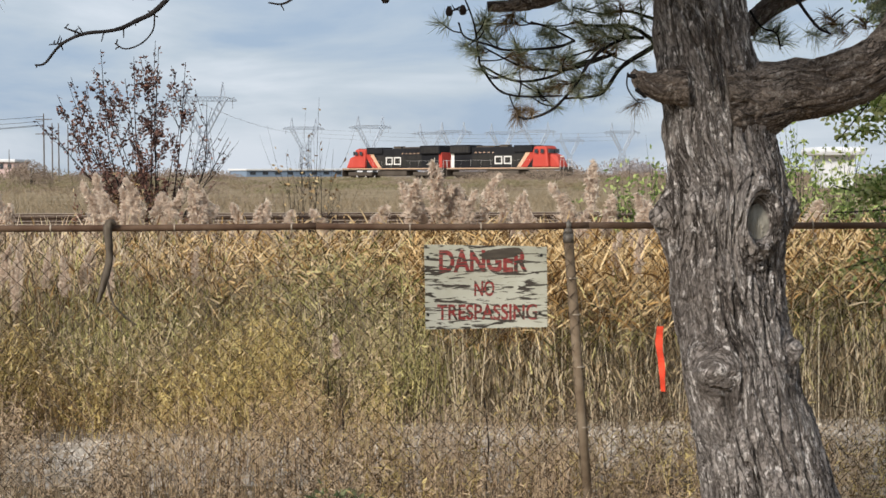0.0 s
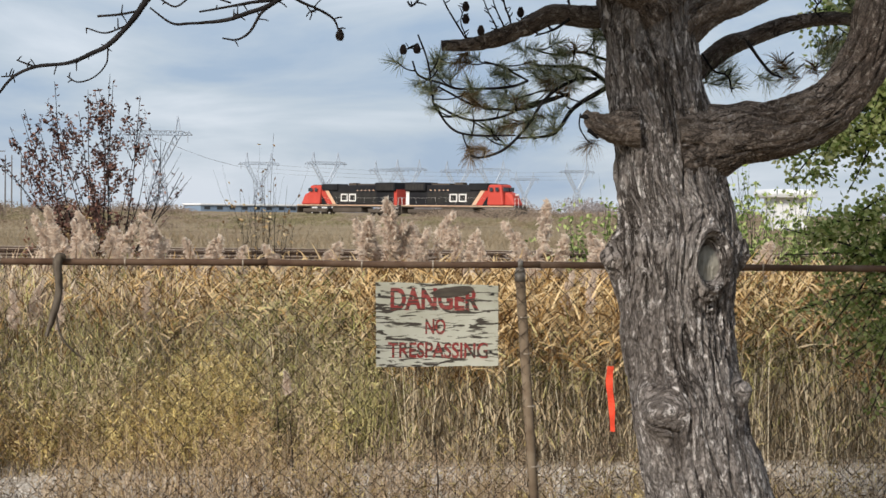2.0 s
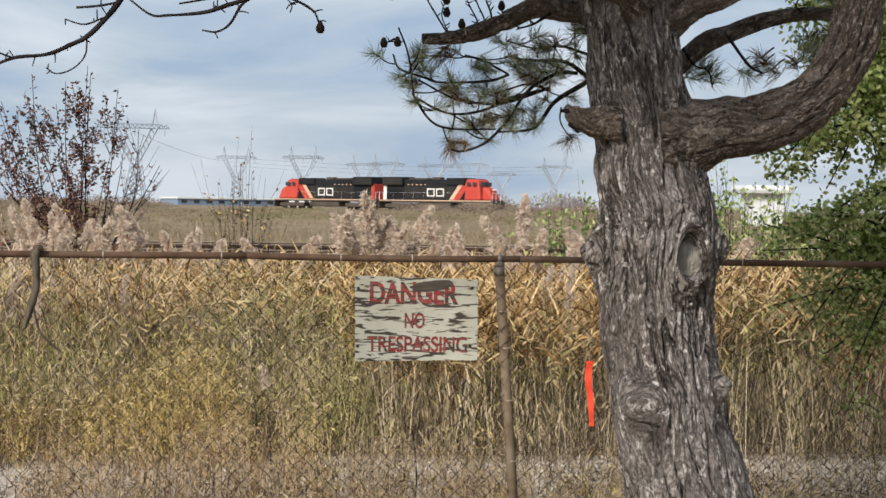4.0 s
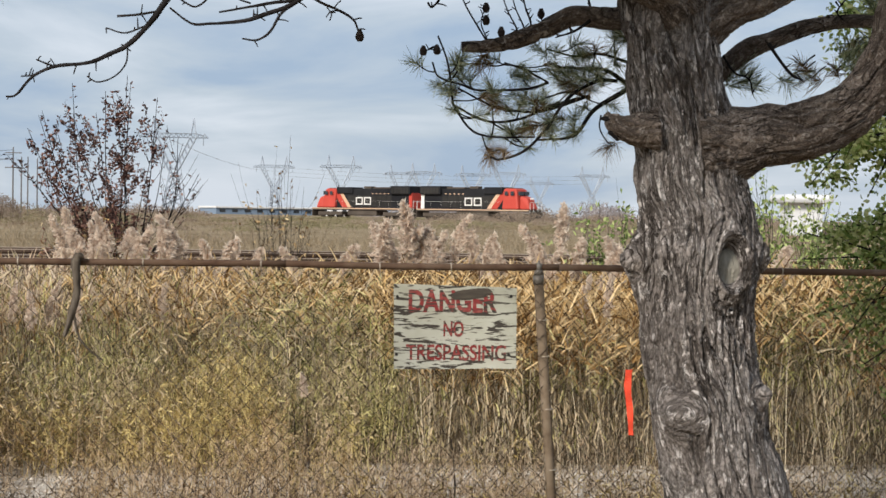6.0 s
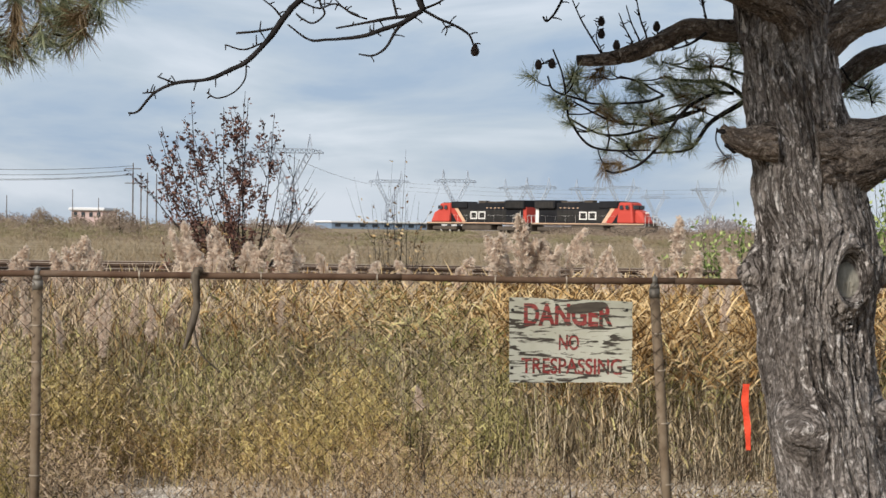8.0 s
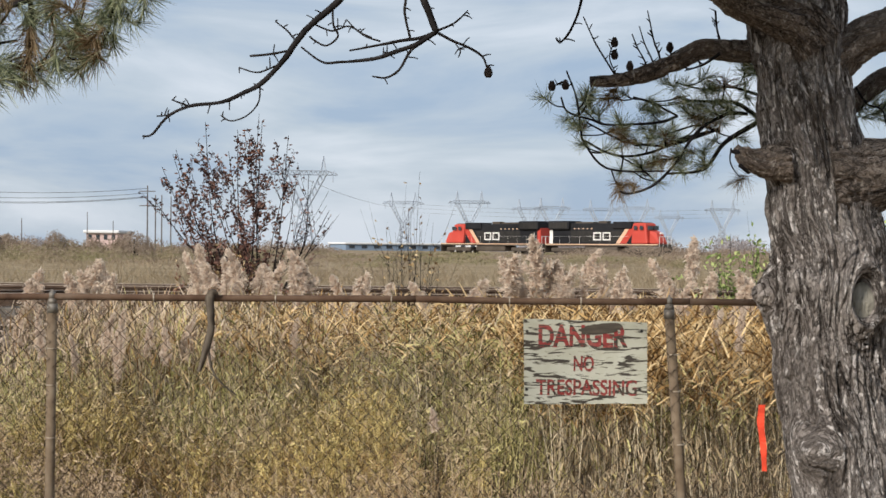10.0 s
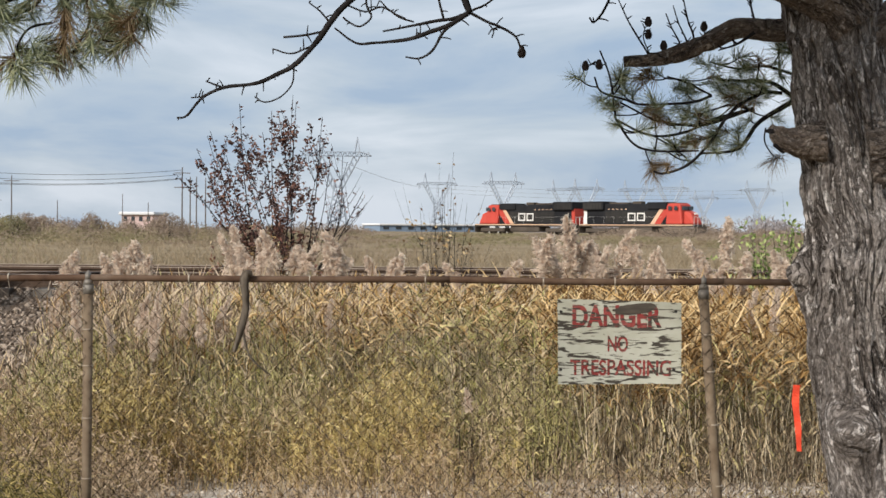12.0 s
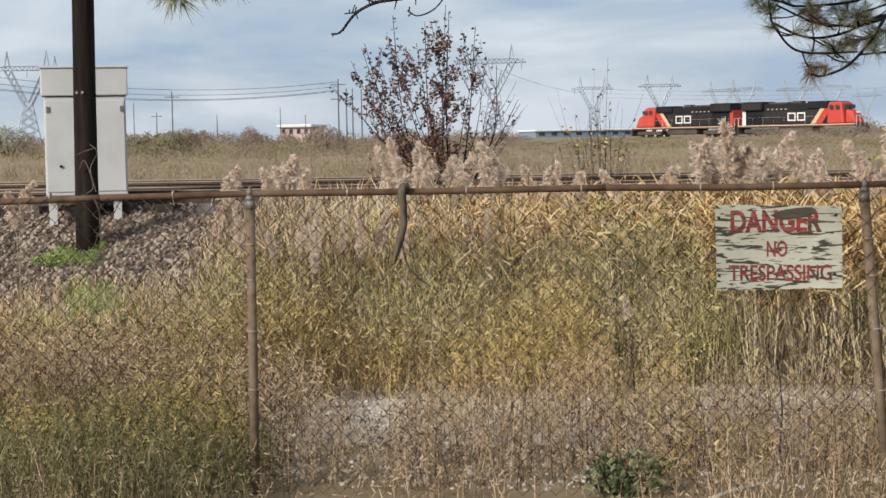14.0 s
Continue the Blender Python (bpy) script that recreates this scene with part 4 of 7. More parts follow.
# dead branch overhead, hung from the crown
over = tree
limb(tree, [(0.98, 7.15, 3.9), (0.7, 7.3, 3.75), (-0.286, 7.400, 3.228), (-0.359, 7.400, 3.107)], [0.05, 0.04, 0.03, 0.024], 0.2, 10)
DEAD = [
    ([(-1.420, 7.400, 2.278), (-1.378, 7.400, 2.286), (-1.309, 7.400, 2.365), (-1.215, 7.400, 2.410), (-1.081, 7.400, 2.427), (-0.980, 7.400, 2.470), (-0.911, 7.400, 2.507), (-0.826, 7.400, 2.593), (-0.755, 7.400, 2.691), (-0.699, 7.400, 2.760), (-0.609, 7.400, 2.838), (-0.504, 7.400, 2.948), (-0.359, 7.400, 3.107)], 0.004, 0.018),
    ([(-1.295, 7.400, 2.437), (-1.260, 7.400, 2.424), (-1.222, 7.400, 2.410)], 0.003, 0.005),
    ([(-1.359, 7.400, 2.365), (-1.329, 7.400, 2.367), (-1.304, 7.400, 2.370)], 0.003, 0.004),
    ([(-0.911, 7.400, 2.499), (-0.918, 7.400, 2.428), (-0.967, 7.400, 2.371), (-1.036, 7.400, 2.347), (-1.081, 7.400, 2.371)], 0.004, 0.003),
    ([(-0.957, 7.400, 2.629), (-0.870, 7.400, 2.637), (-0.784, 7.400, 2.654)], 0.005, 0.005),
    ([(-1.003, 7.400, 2.578), (-0.924, 7.400, 2.558), (-0.840, 7.400, 2.588)], 0.003, 0.004),
    ([(-0.847, 7.400, 2.779), (-0.797, 7.400, 2.740), (-0.763, 7.400, 2.701)], 0.003, 0.005),
    ([(-0.735, 7.400, 2.669), (-0.641, 7.400, 2.605), (-0.558, 7.400, 2.606), (-0.416, 7.400, 2.621), (-0.318, 7.400, 2.655), (-0.233, 7.400, 2.687), (-0.155, 7.400, 2.736)], 0.004, 0.012),
    ([(-0.526, 7.400, 2.655), (-0.416, 7.400, 2.677), (-0.306, 7.400, 2.699), (-0.221, 7.400, 2.711), (-0.155, 7.400, 2.736)], 0.004, 0.010),
    ([(-0.235, 7.400, 2.984), (-0.210, 7.400, 2.887), (-0.180, 7.400, 2.814), (-0.150, 7.400, 2.736)], 0.016, 0.013),
    ([(-0.427, 7.400, 2.545), (-0.366, 7.400, 2.540), (-0.310, 7.400, 2.574), (-0.262, 7.400, 2.655), (-0.208, 7.400, 2.697)], 0.004, 0.007),
    ([(-0.155, 7.400, 2.741), (-0.087, 7.400, 2.704), (-0.013, 7.400, 2.673), (0.048, 7.400, 2.634), (0.070, 7.400, 2.585)], 0.008, 0.004),
    ([(-0.155, 7.400, 2.741), (-0.075, 7.400, 2.777), (-0.015, 7.400, 2.833)], 0.006, 0.003),
    ([(-0.601, 7.400, 2.838), (-0.596, 7.400, 2.765), (-0.576, 7.400, 2.716), (-0.625, 7.400, 2.676), (-0.674, 7.400, 2.696), (-0.699, 7.400, 2.716)], 0.005, 0.004),
    ([(-0.675, 7.400, 2.765), (-0.601, 7.400, 2.740), (-0.527, 7.400, 2.760), (-0.453, 7.400, 2.716), (-0.392, 7.400, 2.696)], 0.004, 0.004),
    ([(-0.540, 7.400, 2.789), (-0.490, 7.400, 2.740), (-0.429, 7.400, 2.711)], 0.003, 0.004),
    ([(-0.283, 7.400, 2.887), (-0.288, 7.400, 2.814), (-0.262, 7.400, 2.704)], 0.007, 0.005),
    ([(-0.330, 7.400, 2.623), (-0.359, 7.400, 2.643), (-0.379, 7.400, 2.652)], 0.003, 0.003),
    ([(-0.067, 7.400, 2.687), (-0.047, 7.400, 2.658), (-0.054, 7.400, 2.629)], 0.003, 0.003),
    ([(0.360, 7.300, 2.705), (0.379, 7.300, 2.685), (0.417, 7.300, 2.729), (0.452, 7.300, 2.805), (0.468, 7.300, 2.872)], 0.004, 0.006),
]
rng = random.Random(15)
for i, (pts, r0, r1) in enumerate(DEAD):
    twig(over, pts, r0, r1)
    line = spline(pts, 6)
    for k in range(3 if i else 12):
        j = rng.randint(0, len(line) - 2)
        d = (line[j + 1] - line[j]).normalized()
        side = (d.cross(Vector((0, 1, 0))) * rng.choice((-1, 1)) - d * 0.4 * (1 if i == 0 else -1) + Vector((0, rng.gauss(0, 0.4), 0))).normalized()
        e = line[j] + side * rng.uniform(0.012, 0.05)
        twig(over, [line[j], line[j].lerp(e, 0.6) + Vector((0, 0, 0.003)), e], 0.0035, 0.0022, "spur", 3)
for p in [(0.075, 7.400, 2.566)]:
    cone(over, p, 0.018)

# needle branch in the upper corner
spray = tree
limb(tree, [(0.98, 7.1, 4.0), (0.0, 6.9, 3.6), (-0.8, 6.5, 3.05), (-1.527, 6.300, 2.747)], [0.06, 0.045, 0.03, 0.014], 0.2, 10)
for pts, r0, r1 in [
    ([(-2.388, 6.300, 2.811), (-2.192, 6.300, 2.705), (-2.019, 6.300, 2.641), (-1.890, 6.300, 2.631), (-1.740, 6.300, 2.673), (-1.527, 6.300, 2.747)], 0.012, 0.012),
    ([(-1.634, 6.300, 2.768), (-1.622, 6.300, 2.621), (-1.632, 6.300, 2.526), (-1.642, 6.300, 2.452)], 0.012, 0.006),
    ([(-2.019, 6.300, 2.641), (-1.932, 6.300, 2.568), (-1.847, 6.300, 2.578), (-1.740, 6.300, 2.620), (-1.676, 6.300, 2.726)], 0.006, 0.006),
    ([(-1.357, 6.300, 2.768), (-1.324, 6.300, 2.673), (-1.355, 6.300, 2.558), (-1.418, 6.300, 2.490), (-1.504, 6.300, 2.494)], 0.008, 0.004),
    ([(-1.527, 6.300, 2.747), (-1.547, 6.300, 2.642), (-1.536, 6.300, 2.558), (-1.599, 6.300, 2.442)], 0.006, 0.004),
    ([(-1.675, 6.300, 2.557), (-1.760, 6.300, 2.536), (-1.803, 6.300, 2.473), (-1.824, 6.300, 2.384)], 0.005, 0.004),
    ([(-1.420, 6.300, 2.747), (-1.441, 6.300, 2.642), (-1.483, 6.300, 2.579)], 0.007, 0.005),
]:
    twig(spray, pts, r0, r1, "branch")
rng = random.Random(9)
for p in [(-1.976, 6.300, 2.599), (-1.932, 6.300, 2.546), (-1.825, 6.300, 2.557), (-1.845, 6.300, 2.378), (-1.781, 6.300, 2.367), (-1.727, 6.300, 2.399), (-1.599, 6.300, 2.431), (-1.525, 6.300, 2.484), (-1.439, 6.300, 2.474), (-1.376, 6.300, 2.484), (-1.323, 6.300, 2.558), (-1.303, 6.300, 2.642), (-1.356, 6.300, 2.621), (-1.462, 6.300, 2.642), (-1.548, 6.300, 2.663), (-1.869, 6.300, 2.641), (-1.998, 6.300, 2.652), (-1.696, 6.300, 2.473), (-1.419, 6.300, 2.558), (-1.761, 6.300, 2.620), (-1.934, 6.300, 2.726), (-1.293, 6.300, 2.705), (-1.633, 6.300, 2.642)]:
    tuft(spray, (p[0], p[1] + rng.uniform(-0.1, 0.1), p[2]), (rng.uniform(-0.9, 0.9), rng.uniform(-0.7, 0.7), rng.uniform(-1.0, 0.2)), rng.uniform(0.9, 1.2), False, rng)
    tuft(spray, (p[0] + rng.gauss(0, 0.06), p[1] + rng.uniform(-0.15, 0.15), p[2] + rng.uniform(-0.02, 0.12)), (rng.uniform(-0.9, 0.9), rng.uniform(-0.7, 0.7), rng.uniform(-1.0, 0.5)), rng.uniform(0.8, 1.1), rng.random() < 0.4, rng)
    tuft(spray, (p[0] + rng.gauss(0, 0.05), p[1] + rng.uniform(-0.15, 0.15), p[2] + rng.uniform(0, 0.08)), (rng.uniform(-0.9, 0.9), rng.uniform(-0.7, 0.7), rng.uniform(-1.0, 0.5)), rng.uniform(0.8, 1.1), rng.random() < 0.3, rng)
for p in [(-1.632, 6.300, 2.557), (-1.621, 6.300, 2.494), (-1.633, 6.300, 2.621), (-1.472, 6.300, 2.579), (-1.461, 6.300, 2.537), (-1.653, 6.300, 2.452), (-1.504, 6.300, 2.558)]:
    tuft(spray, (p[0], p[1] + rng.uniform(-0.08, 0.08), p[2]), (rng.uniform(-0.4, 0.4), rng.uniform(-0.5, 0.5), -1), rng.uniform(0.9, 1.2), True, rng)

# crown above, out of view: whorls of limbs with needles, added to shade the upper trunk
rng = random.Random(77)
for i in range(15):
    a = 2.4 * i + rng.uniform(-0.3, 0.3)
    z = 3.2 + 0.16 * i
    reach = rng.uniform(0.9, 1.35) * (1 - 0.03 * i)
    s = Vector((0.98 - 0.02 * i, 7.1, z))
    e = s + Vector((math.cos(a) * reach, math.sin(a) * reach, rng.uniform(0.25, 0.6)))
    limb(tree, [s, s.lerp(e, 0.5) + Vector((0, 0, 0.12)), e], [0.05, 0.035, 0.015], 0.2, 8)
    for k in range(9):
        p = s.lerp(e, rng.uniform(0.3, 1.0)) + Vector((rng.gauss(0, 0.22), rng.gauss(0, 0.22), rng.uniform(0.0, 0.25)))
        tuft(tree, p, (rng.gauss(0, 1), rng.gauss(0, 1), rng.uniform(-0.2, 1)), rng.uniform(1.6, 2.4), False, rng)
# unseen needle mass on the sun side, added only to shade the upper trunk
for k in range(120):
    p = Vector((rng.uniform(-0.9, 0.95), rng.uniform(5.1, 6.4), rng.uniform(3.3, 3.95)))
    tuft(tree, p, (rng.gauss(0, 1), rng.gauss(0, 1), rng.uniform(-0.2, 1)), rng.uniform(1.9, 2.6), False, rng)
    if k % 10 == 0:
        s = Vector((1.0, 7.1, 3.6))
        limb(tree, [s, s.lerp(p, 0.5) + Vector((0, 0, 0.1)), p], [0.045, 0.03, 0.01], 0.2, 8)
# three more unseen boughs towards the sun, added for the same shade
for e in (Vector((-0.5, 5.9, 3.55)), Vector((0.35, 5.7, 3.6)), Vector((1.2, 5.7, 3.65))):
    s = Vector((0.98, 7.1, 3.25))
    limb(tree, [s, s.lerp(e, 0.5) + Vector((0, 0, 0.14)), e], [0.06, 0.04, 0.015], 0.2, 8)
    for k in range(26):
        p = s.lerp(e, rng.uniform(0.45, 1.15)) + Vector((rng.gauss(0, 0.25), rng.gauss(0, 0.2), rng.uniform(-0.1, 0.3)))
        tuft(tree, p, (rng.gauss(0, 1), rng.gauss(0, 1), rng.uniform(-0.2, 1)), rng.uniform(1.6, 2.3), False, rng)
tip = Vector((0.75, 7.1, 6.0))
limb(tree, [(0.96, 7.1, 3.3), (0.88, 7.1, 4.6), tip], [0.18, 0.12, 0.03], 0.15, 14, name="leader")

# ---- hooked stick and ribbon on the fence ----
stick = tagged(thing("hooked_stick"), "dead forked stick hooked over the fence rail", "stick")
limb(stick, [(-1.232, 8.385, 1.577), (-1.260, 8.385, 1.571), (-1.270, 8.385, 1.522), (-1.264, 8.385, 1.411), (-1.285, 8.385, 1.300), (-1.320, 8.385, 1.189)], [0.012, 0.022, 0.021, 0.019, 0.017, 0.009], 0.35, 12, M_STICK, name="stem")
limb(stick, [(-1.280, 8.385, 1.328), (-1.256, 8.385, 1.203), (-1.209, 8.385, 1.135), (-1.133, 8.385, 1.075)], [0.007, 0.006, 0.005, 0.003], 0.25, 8, M_STICK, name="fork")
ribbon_line = [(1.435, 8.385, 1.056), (1.430, 8.385, 0.968), (1.443, 8.385, 0.857), (1.450, 8.385, 0.732)]
bm = bmesh.new()
edges = []
for i, p in enumerate(spline(ribbon_line, 6)):
    w = 0.017 * (1 - 0.35 * (i / 18) ** 3)
    tw = 0.006 * math.sin(i * 0.9)
    edges.append([bm.verts.new((p.x + s * w, p.y + s * tw + q, p.z)) for s, q in ((-1, 0), (1, 0), (1, 0.003), (-1, 0.003))])
for a, b in zip(edges, edges[1:]):
    for k in range(4):
        bm.faces.new((a[k], a[(k + 1) % 4], b[(k + 1) % 4], b[k]))
bm.faces.new(edges[0])
bm.faces.new(edges[-1][::-1])
bmesh.ops.recalc_face_normals(bm, faces=bm.faces)
tagged(part("marker_ribbon", bm, M_ORANGE), "bright orange flagging ribbon tied to the wire", "ribbon")


# ---- reeds ----
def blades(items, segs=3):
    """items: (base, way, length, width, droop, spin) -> verts and faces of bent tapering blades."""
    v, f = [], []
    for base, way, length, width, droop, spin in items:
        w = Vector(way).normalized()
        s = w.cross(Vector((math.cos(spin), math.sin(spin), 0.3))).normalized() * width / 2
        k = len(v)
        p = Vector(base)
        for i in range(segs):
            t = i / segs
            q = p + w * (length * t) + Vector((0, 0, -droop * t * t))
            c = s * (1 - 0.65 * t)
            v += [q - c, q + c]
        v.append(p + w * length + Vector((0, 0, -droop)))
        for i in range(segs - 1):
            a = k + 2 * i
            f.append((a, a + 1, a + 3, a + 2))
        a = k + 2 * (segs - 1)
        f.append((a, a + 1, a + 2))
    return [tuple(p) for p in v], f


def reed_front(x):
    return (12.1 if x > 0.6 else 12.4) + 0.35 * noise.noise(Vector((x * 0.6, 2, 0))) + (0.9 if x < -2.9 else 0)


def reed_height(x, y):
    h = 1.34 + 0.24 * noise.noise(Vector((x * 0.5, y * 0.5, 8)))
    if x < -3.2:
        h *= max(0.25, 1 - 0.55 * (-3.2 - x))
    return h


def build_reeds():
    rng = random.Random(11)
    stalks, gold, green, grey, pink = [], [], [], [], []
    for i in range(14000):
        x = rng.uniform(-6.5, 6.2)
        y = reed_front(x) + 6.0 * rng.random() ** 1.7
        h = reed_height(x, y) * rng.uniform(0.8, 1.1)
        if x < -3.4 and rng.random() < 0.72:
            continue
        if noise.noise(Vector((x * 3.1, y * 1.3, 21))) < -0.36:
            continue
        z = rise(x, y)
        lean = Vector((rng.gauss(0, 0.14), rng.gauss(0, 0.14), 1))
        top = min(h, 1.33 - 0.02 * (y - 12) + rng.uniform(-0.14, 0.1)) - z
        if top < 0.2:
            continue
        stalks.append(((x, y, z - 0.02), lean, top, rng.uniform(0.004, 0.009), rng.uniform(0, 0.04), rng.uniform(0, 6.28)))
        zone = 1.7 * noise.noise(Vector((x * 0.9, y * 0.35, 0)))
        west = x + 0.7 * noise.noise(Vector((x * 0.7, y * 0.6, 3))) + rng.gauss(0, 0.5) < -1.35
        for k in range(rng.randint(8, 13)):
            t = 1 - 0.9 * rng.random() ** (1.2 if west else 1.3)
            if west:
                p = Vector((x, y, z)) + lean * (top * t)
                a = rng.uniform(0, 6.283)
                way = Vector((math.cos(a), math.sin(a), rng.uniform(0.6, 4.0)))
                item = (p, way, rng.uniform(0.09, 0.24), rng.uniform(0.006, 0.013), rng.uniform(0.0, 0.08), rng.uniform(0, 6.28))
                g = zone + rng.gauss(0, 0.45) - 0.5 * (t > 0.75)
                (green if g > 0.28 else gold if g > -0.05 else grey if g > -0.35 else pink).append(item)
                continue
            p = Vector((x, y, z)) + lean * (top * t)
            a = rng.uniform(0, 6.283)
            way = Vector((math.cos(a), math.sin(a) * 0.8, rng.uniform(0.4, 2.5) if t > 0.5 else rng.uniform(1.5, 4.5)))
            big = (1.12 if t > 0.6 else 0.9) * (0.8 if x < 0.3 else 1.0)
            item = (p, way, rng.uniform(0.12, 0.29) * big, rng.uniform(0.007, 0.016) * big, rng.uniform(0.02, 0.2), rng.uniform(0, 6.28))
            g = t + 0.5 * zone + rng.gauss(0, 0.14) + (0.26 if x > 1.0 else 0.13 if x > -0.5 else 0.04)
            if t < 0.45 and rng.random() < 0.65:
                grey.append(item)
            elif g > 0.66:
                gold.append(item)
            else:
                green.append(item) if rng.random() < 0.7 else grey.append(item)
    bed = tagged(thing("reed_bed"), "dense autumn reed bed, golden above and grey-green below", "reeds", kind="stuff")
    soup("stalks", *blades(stalks, 3), M_STALK, bed)
    soup("golden_leaves", *blades(gold), M_REED_GOLD, bed)
    soup("green_leaves", *blades(green), M_REED_GREEN, bed)
    soup("grey_leaves", *blades(grey), M_REED_GREY, bed)
    soup("pinkish_leaves", *blades(pink), M_REED_PINK, bed)
    return bed


build_reeds()


def plume_reed(seed):
    """One flowering reed: stalk and a feathery drooping plume."""
    rng = random.Random(seed)
    r = thing("plume_reed", None, "tall dry reed with a feathery pinkish-tan seed plume", "reed", "flowering reeds")
    top = Vector((rng.uniform(-0.06, 0.06), rng.uniform(-0.06, 0.06), 1.35))
    bm = bmesh.new()
    tube(bm, spline([(0, 0, 0), top * 0.5 + Vector((0.01, 0, 0)), top], 4), (0.005, 0.003), 5)
    part("stalk", bm, M_STALK, r)
    side = rng.choice((-1, 1)) * rng.uniform(0.05, 0.15)
    items = []
    for i in range(64):
        t = (i + rng.random()) / 64
        c = top + Vector((side * t * t, 0, 0.37 * t - 0.03))
        a = rng.uniform(0, 6.283)
        reach = (0.135 * (1 - t) ** 0.9 + 0.012) * min(1.0, 0.45 + t * 5) * rng.uniform(0.55, 1.15)
        out = Vector((math.cos(a) + side * 2.5, math.sin(a), 0.9 + 0.8 * t))
        for k in range(26):
            u = rng.random() ** 0.8
            q = c + out * (reach * u * 0.72) + Vector((0, 0, -0.05 * u * u))
            q += Vector((rng.gauss(0, 0.007), rng.gauss(0, 0.007), rng.gauss(0, 0.007)))
            way = Vector((math.cos(a) * 0.7 + side * 3 + rng.gauss(0, 0.4), math.sin(a) * 0.7 + rng.gauss(0, 0.4), rng.uniform(-0.4, 1.3)))
            items.append((q, way, rng.uniform(0.02, 0.05), rng.uniform(0.007, 0.014), rng.uniform(0, 0.02), rng.uniform(0, 6.28)))
    soup("plume", *blades(items, 2), M_PLUME, r, "feathery pinkish-tan plume")
    return r


def plant_plumes():
    rng = random.Random(4)
    kinds = [plume_reed(s) for s in range(6)]
    tall = [(-3.211, 14.400, 1.682), (-3.153, 14.400, 1.588), (-2.348, 14.400, 1.819), (-2.276, 14.400, 1.748), (-2.194, 14.400, 1.664), (-1.986, 14.400, 1.780), (-2.061, 14.400, 1.632), (-1.919, 14.400, 1.705), (-1.729, 14.400, 1.659), (-1.653, 14.400, 1.679), (-1.576, 14.400, 1.637), (-1.383, 14.400, 1.767), (-1.325, 14.400, 1.682), (-1.134, 14.400, 1.608), (-1.063, 14.400, 1.571), (-1.490, 14.400, 1.566), (0.256, 14.400, 1.736), (0.323, 14.400, 1.699), (0.389, 14.400, 1.766), (0.473, 14.400, 1.909), (0.694, 14.400, 1.722), (0.770, 14.400, 1.675), (0.846, 14.400, 1.704), (0.959, 14.400, 1.810), (1.055, 14.400, 1.678), (1.141, 14.400, 1.660), (1.217, 14.400, 1.594), (1.719, 14.400, 1.741), (1.778, 14.400, 1.561), (1.836, 14.400, 1.534), (2.025, 14.400, 1.621), (2.111, 14.400, 1.565), (2.215, 14.400, 1.594), (2.301, 14.400, 1.576), (2.395, 14.400, 1.644), (2.334, 14.400, 1.539), (2.007, 14.400, 1.915), (-0.872, 14.400, 1.535), (-0.682, 14.400, 1.508), (-0.302, 14.400, 1.521), (0.030, 14.400, 1.544), (3.022, 14.400, 1.683), (3.212, 14.400, 1.614), (3.592, 14.400, 1.656), (3.783, 14.400, 1.582), (0.551, 14.400, 1.730), (0.419, 14.400, 1.671)]
    left = [(-5.592, 14.400, 1.496), (-5.534, 14.400, 1.406), (-3.621, 14.400, 1.594), (-3.553, 14.400, 1.525), (-3.436, 14.400, 1.630), (-3.122, 14.400, 1.683), (-3.189, 14.400, 1.587), (-3.066, 14.400, 1.566), (-3.819, 14.400, 1.284), (-3.746, 14.400, 1.225), (-2.925, 14.400, 1.263), (-3.000, 14.400, 1.216)]
    low = [(-2.607, 12.100, 1.330), (-2.526, 12.100, 1.231), (-2.307, 12.100, 1.294), (-2.207, 12.100, 1.235), (-2.080, 12.100, 1.316), (-1.927, 12.100, 1.238), (-1.768, 12.100, 1.239), (-3.006, 12.100, 1.306), (-2.408, 12.100, 1.352), (-1.249, 12.100, 1.304), (1.784, 12.100, 1.395), (1.943, 12.100, 1.416), (-2.765, 12.100, 1.169), (-2.545, 12.100, 1.111)]
    spots = [(p, rng.uniform(-0.5, 0.9)) for p in tall + left] + [(p, rng.uniform(-0.3, 0.6)) for p in low]
    spots.append(((-0.225, 11.500, 0.731), 0.0))
    for i, (p, back_by) in enumerate(spots):
        y = p[1] + back_by
        k = y / p[1]
        x, top = p[0] * k, 1.8 + (p[2] - 1.8) * k
        z = rise(x, y)
        s = (top - z) / 1.69
        m = Matrix.LocRotScale((x, y, z), Euler((rng.gauss(0, 0.04), rng.gauss(0, 0.04), rng.choice((0, math.pi)) + rng.uniform(-0.5, 0.5))), None)
        ob = kinds[i] if i < len(kinds) else copy_thing(kinds[i % len(kinds)], m)
        w = rng.uniform(0.75, 1.1) * (1 if i < len(tall + left) else 0.45)
        ob.matrix_basis = m @ Matrix.Diagonal((w, w, s, 1))


plant_plumes()


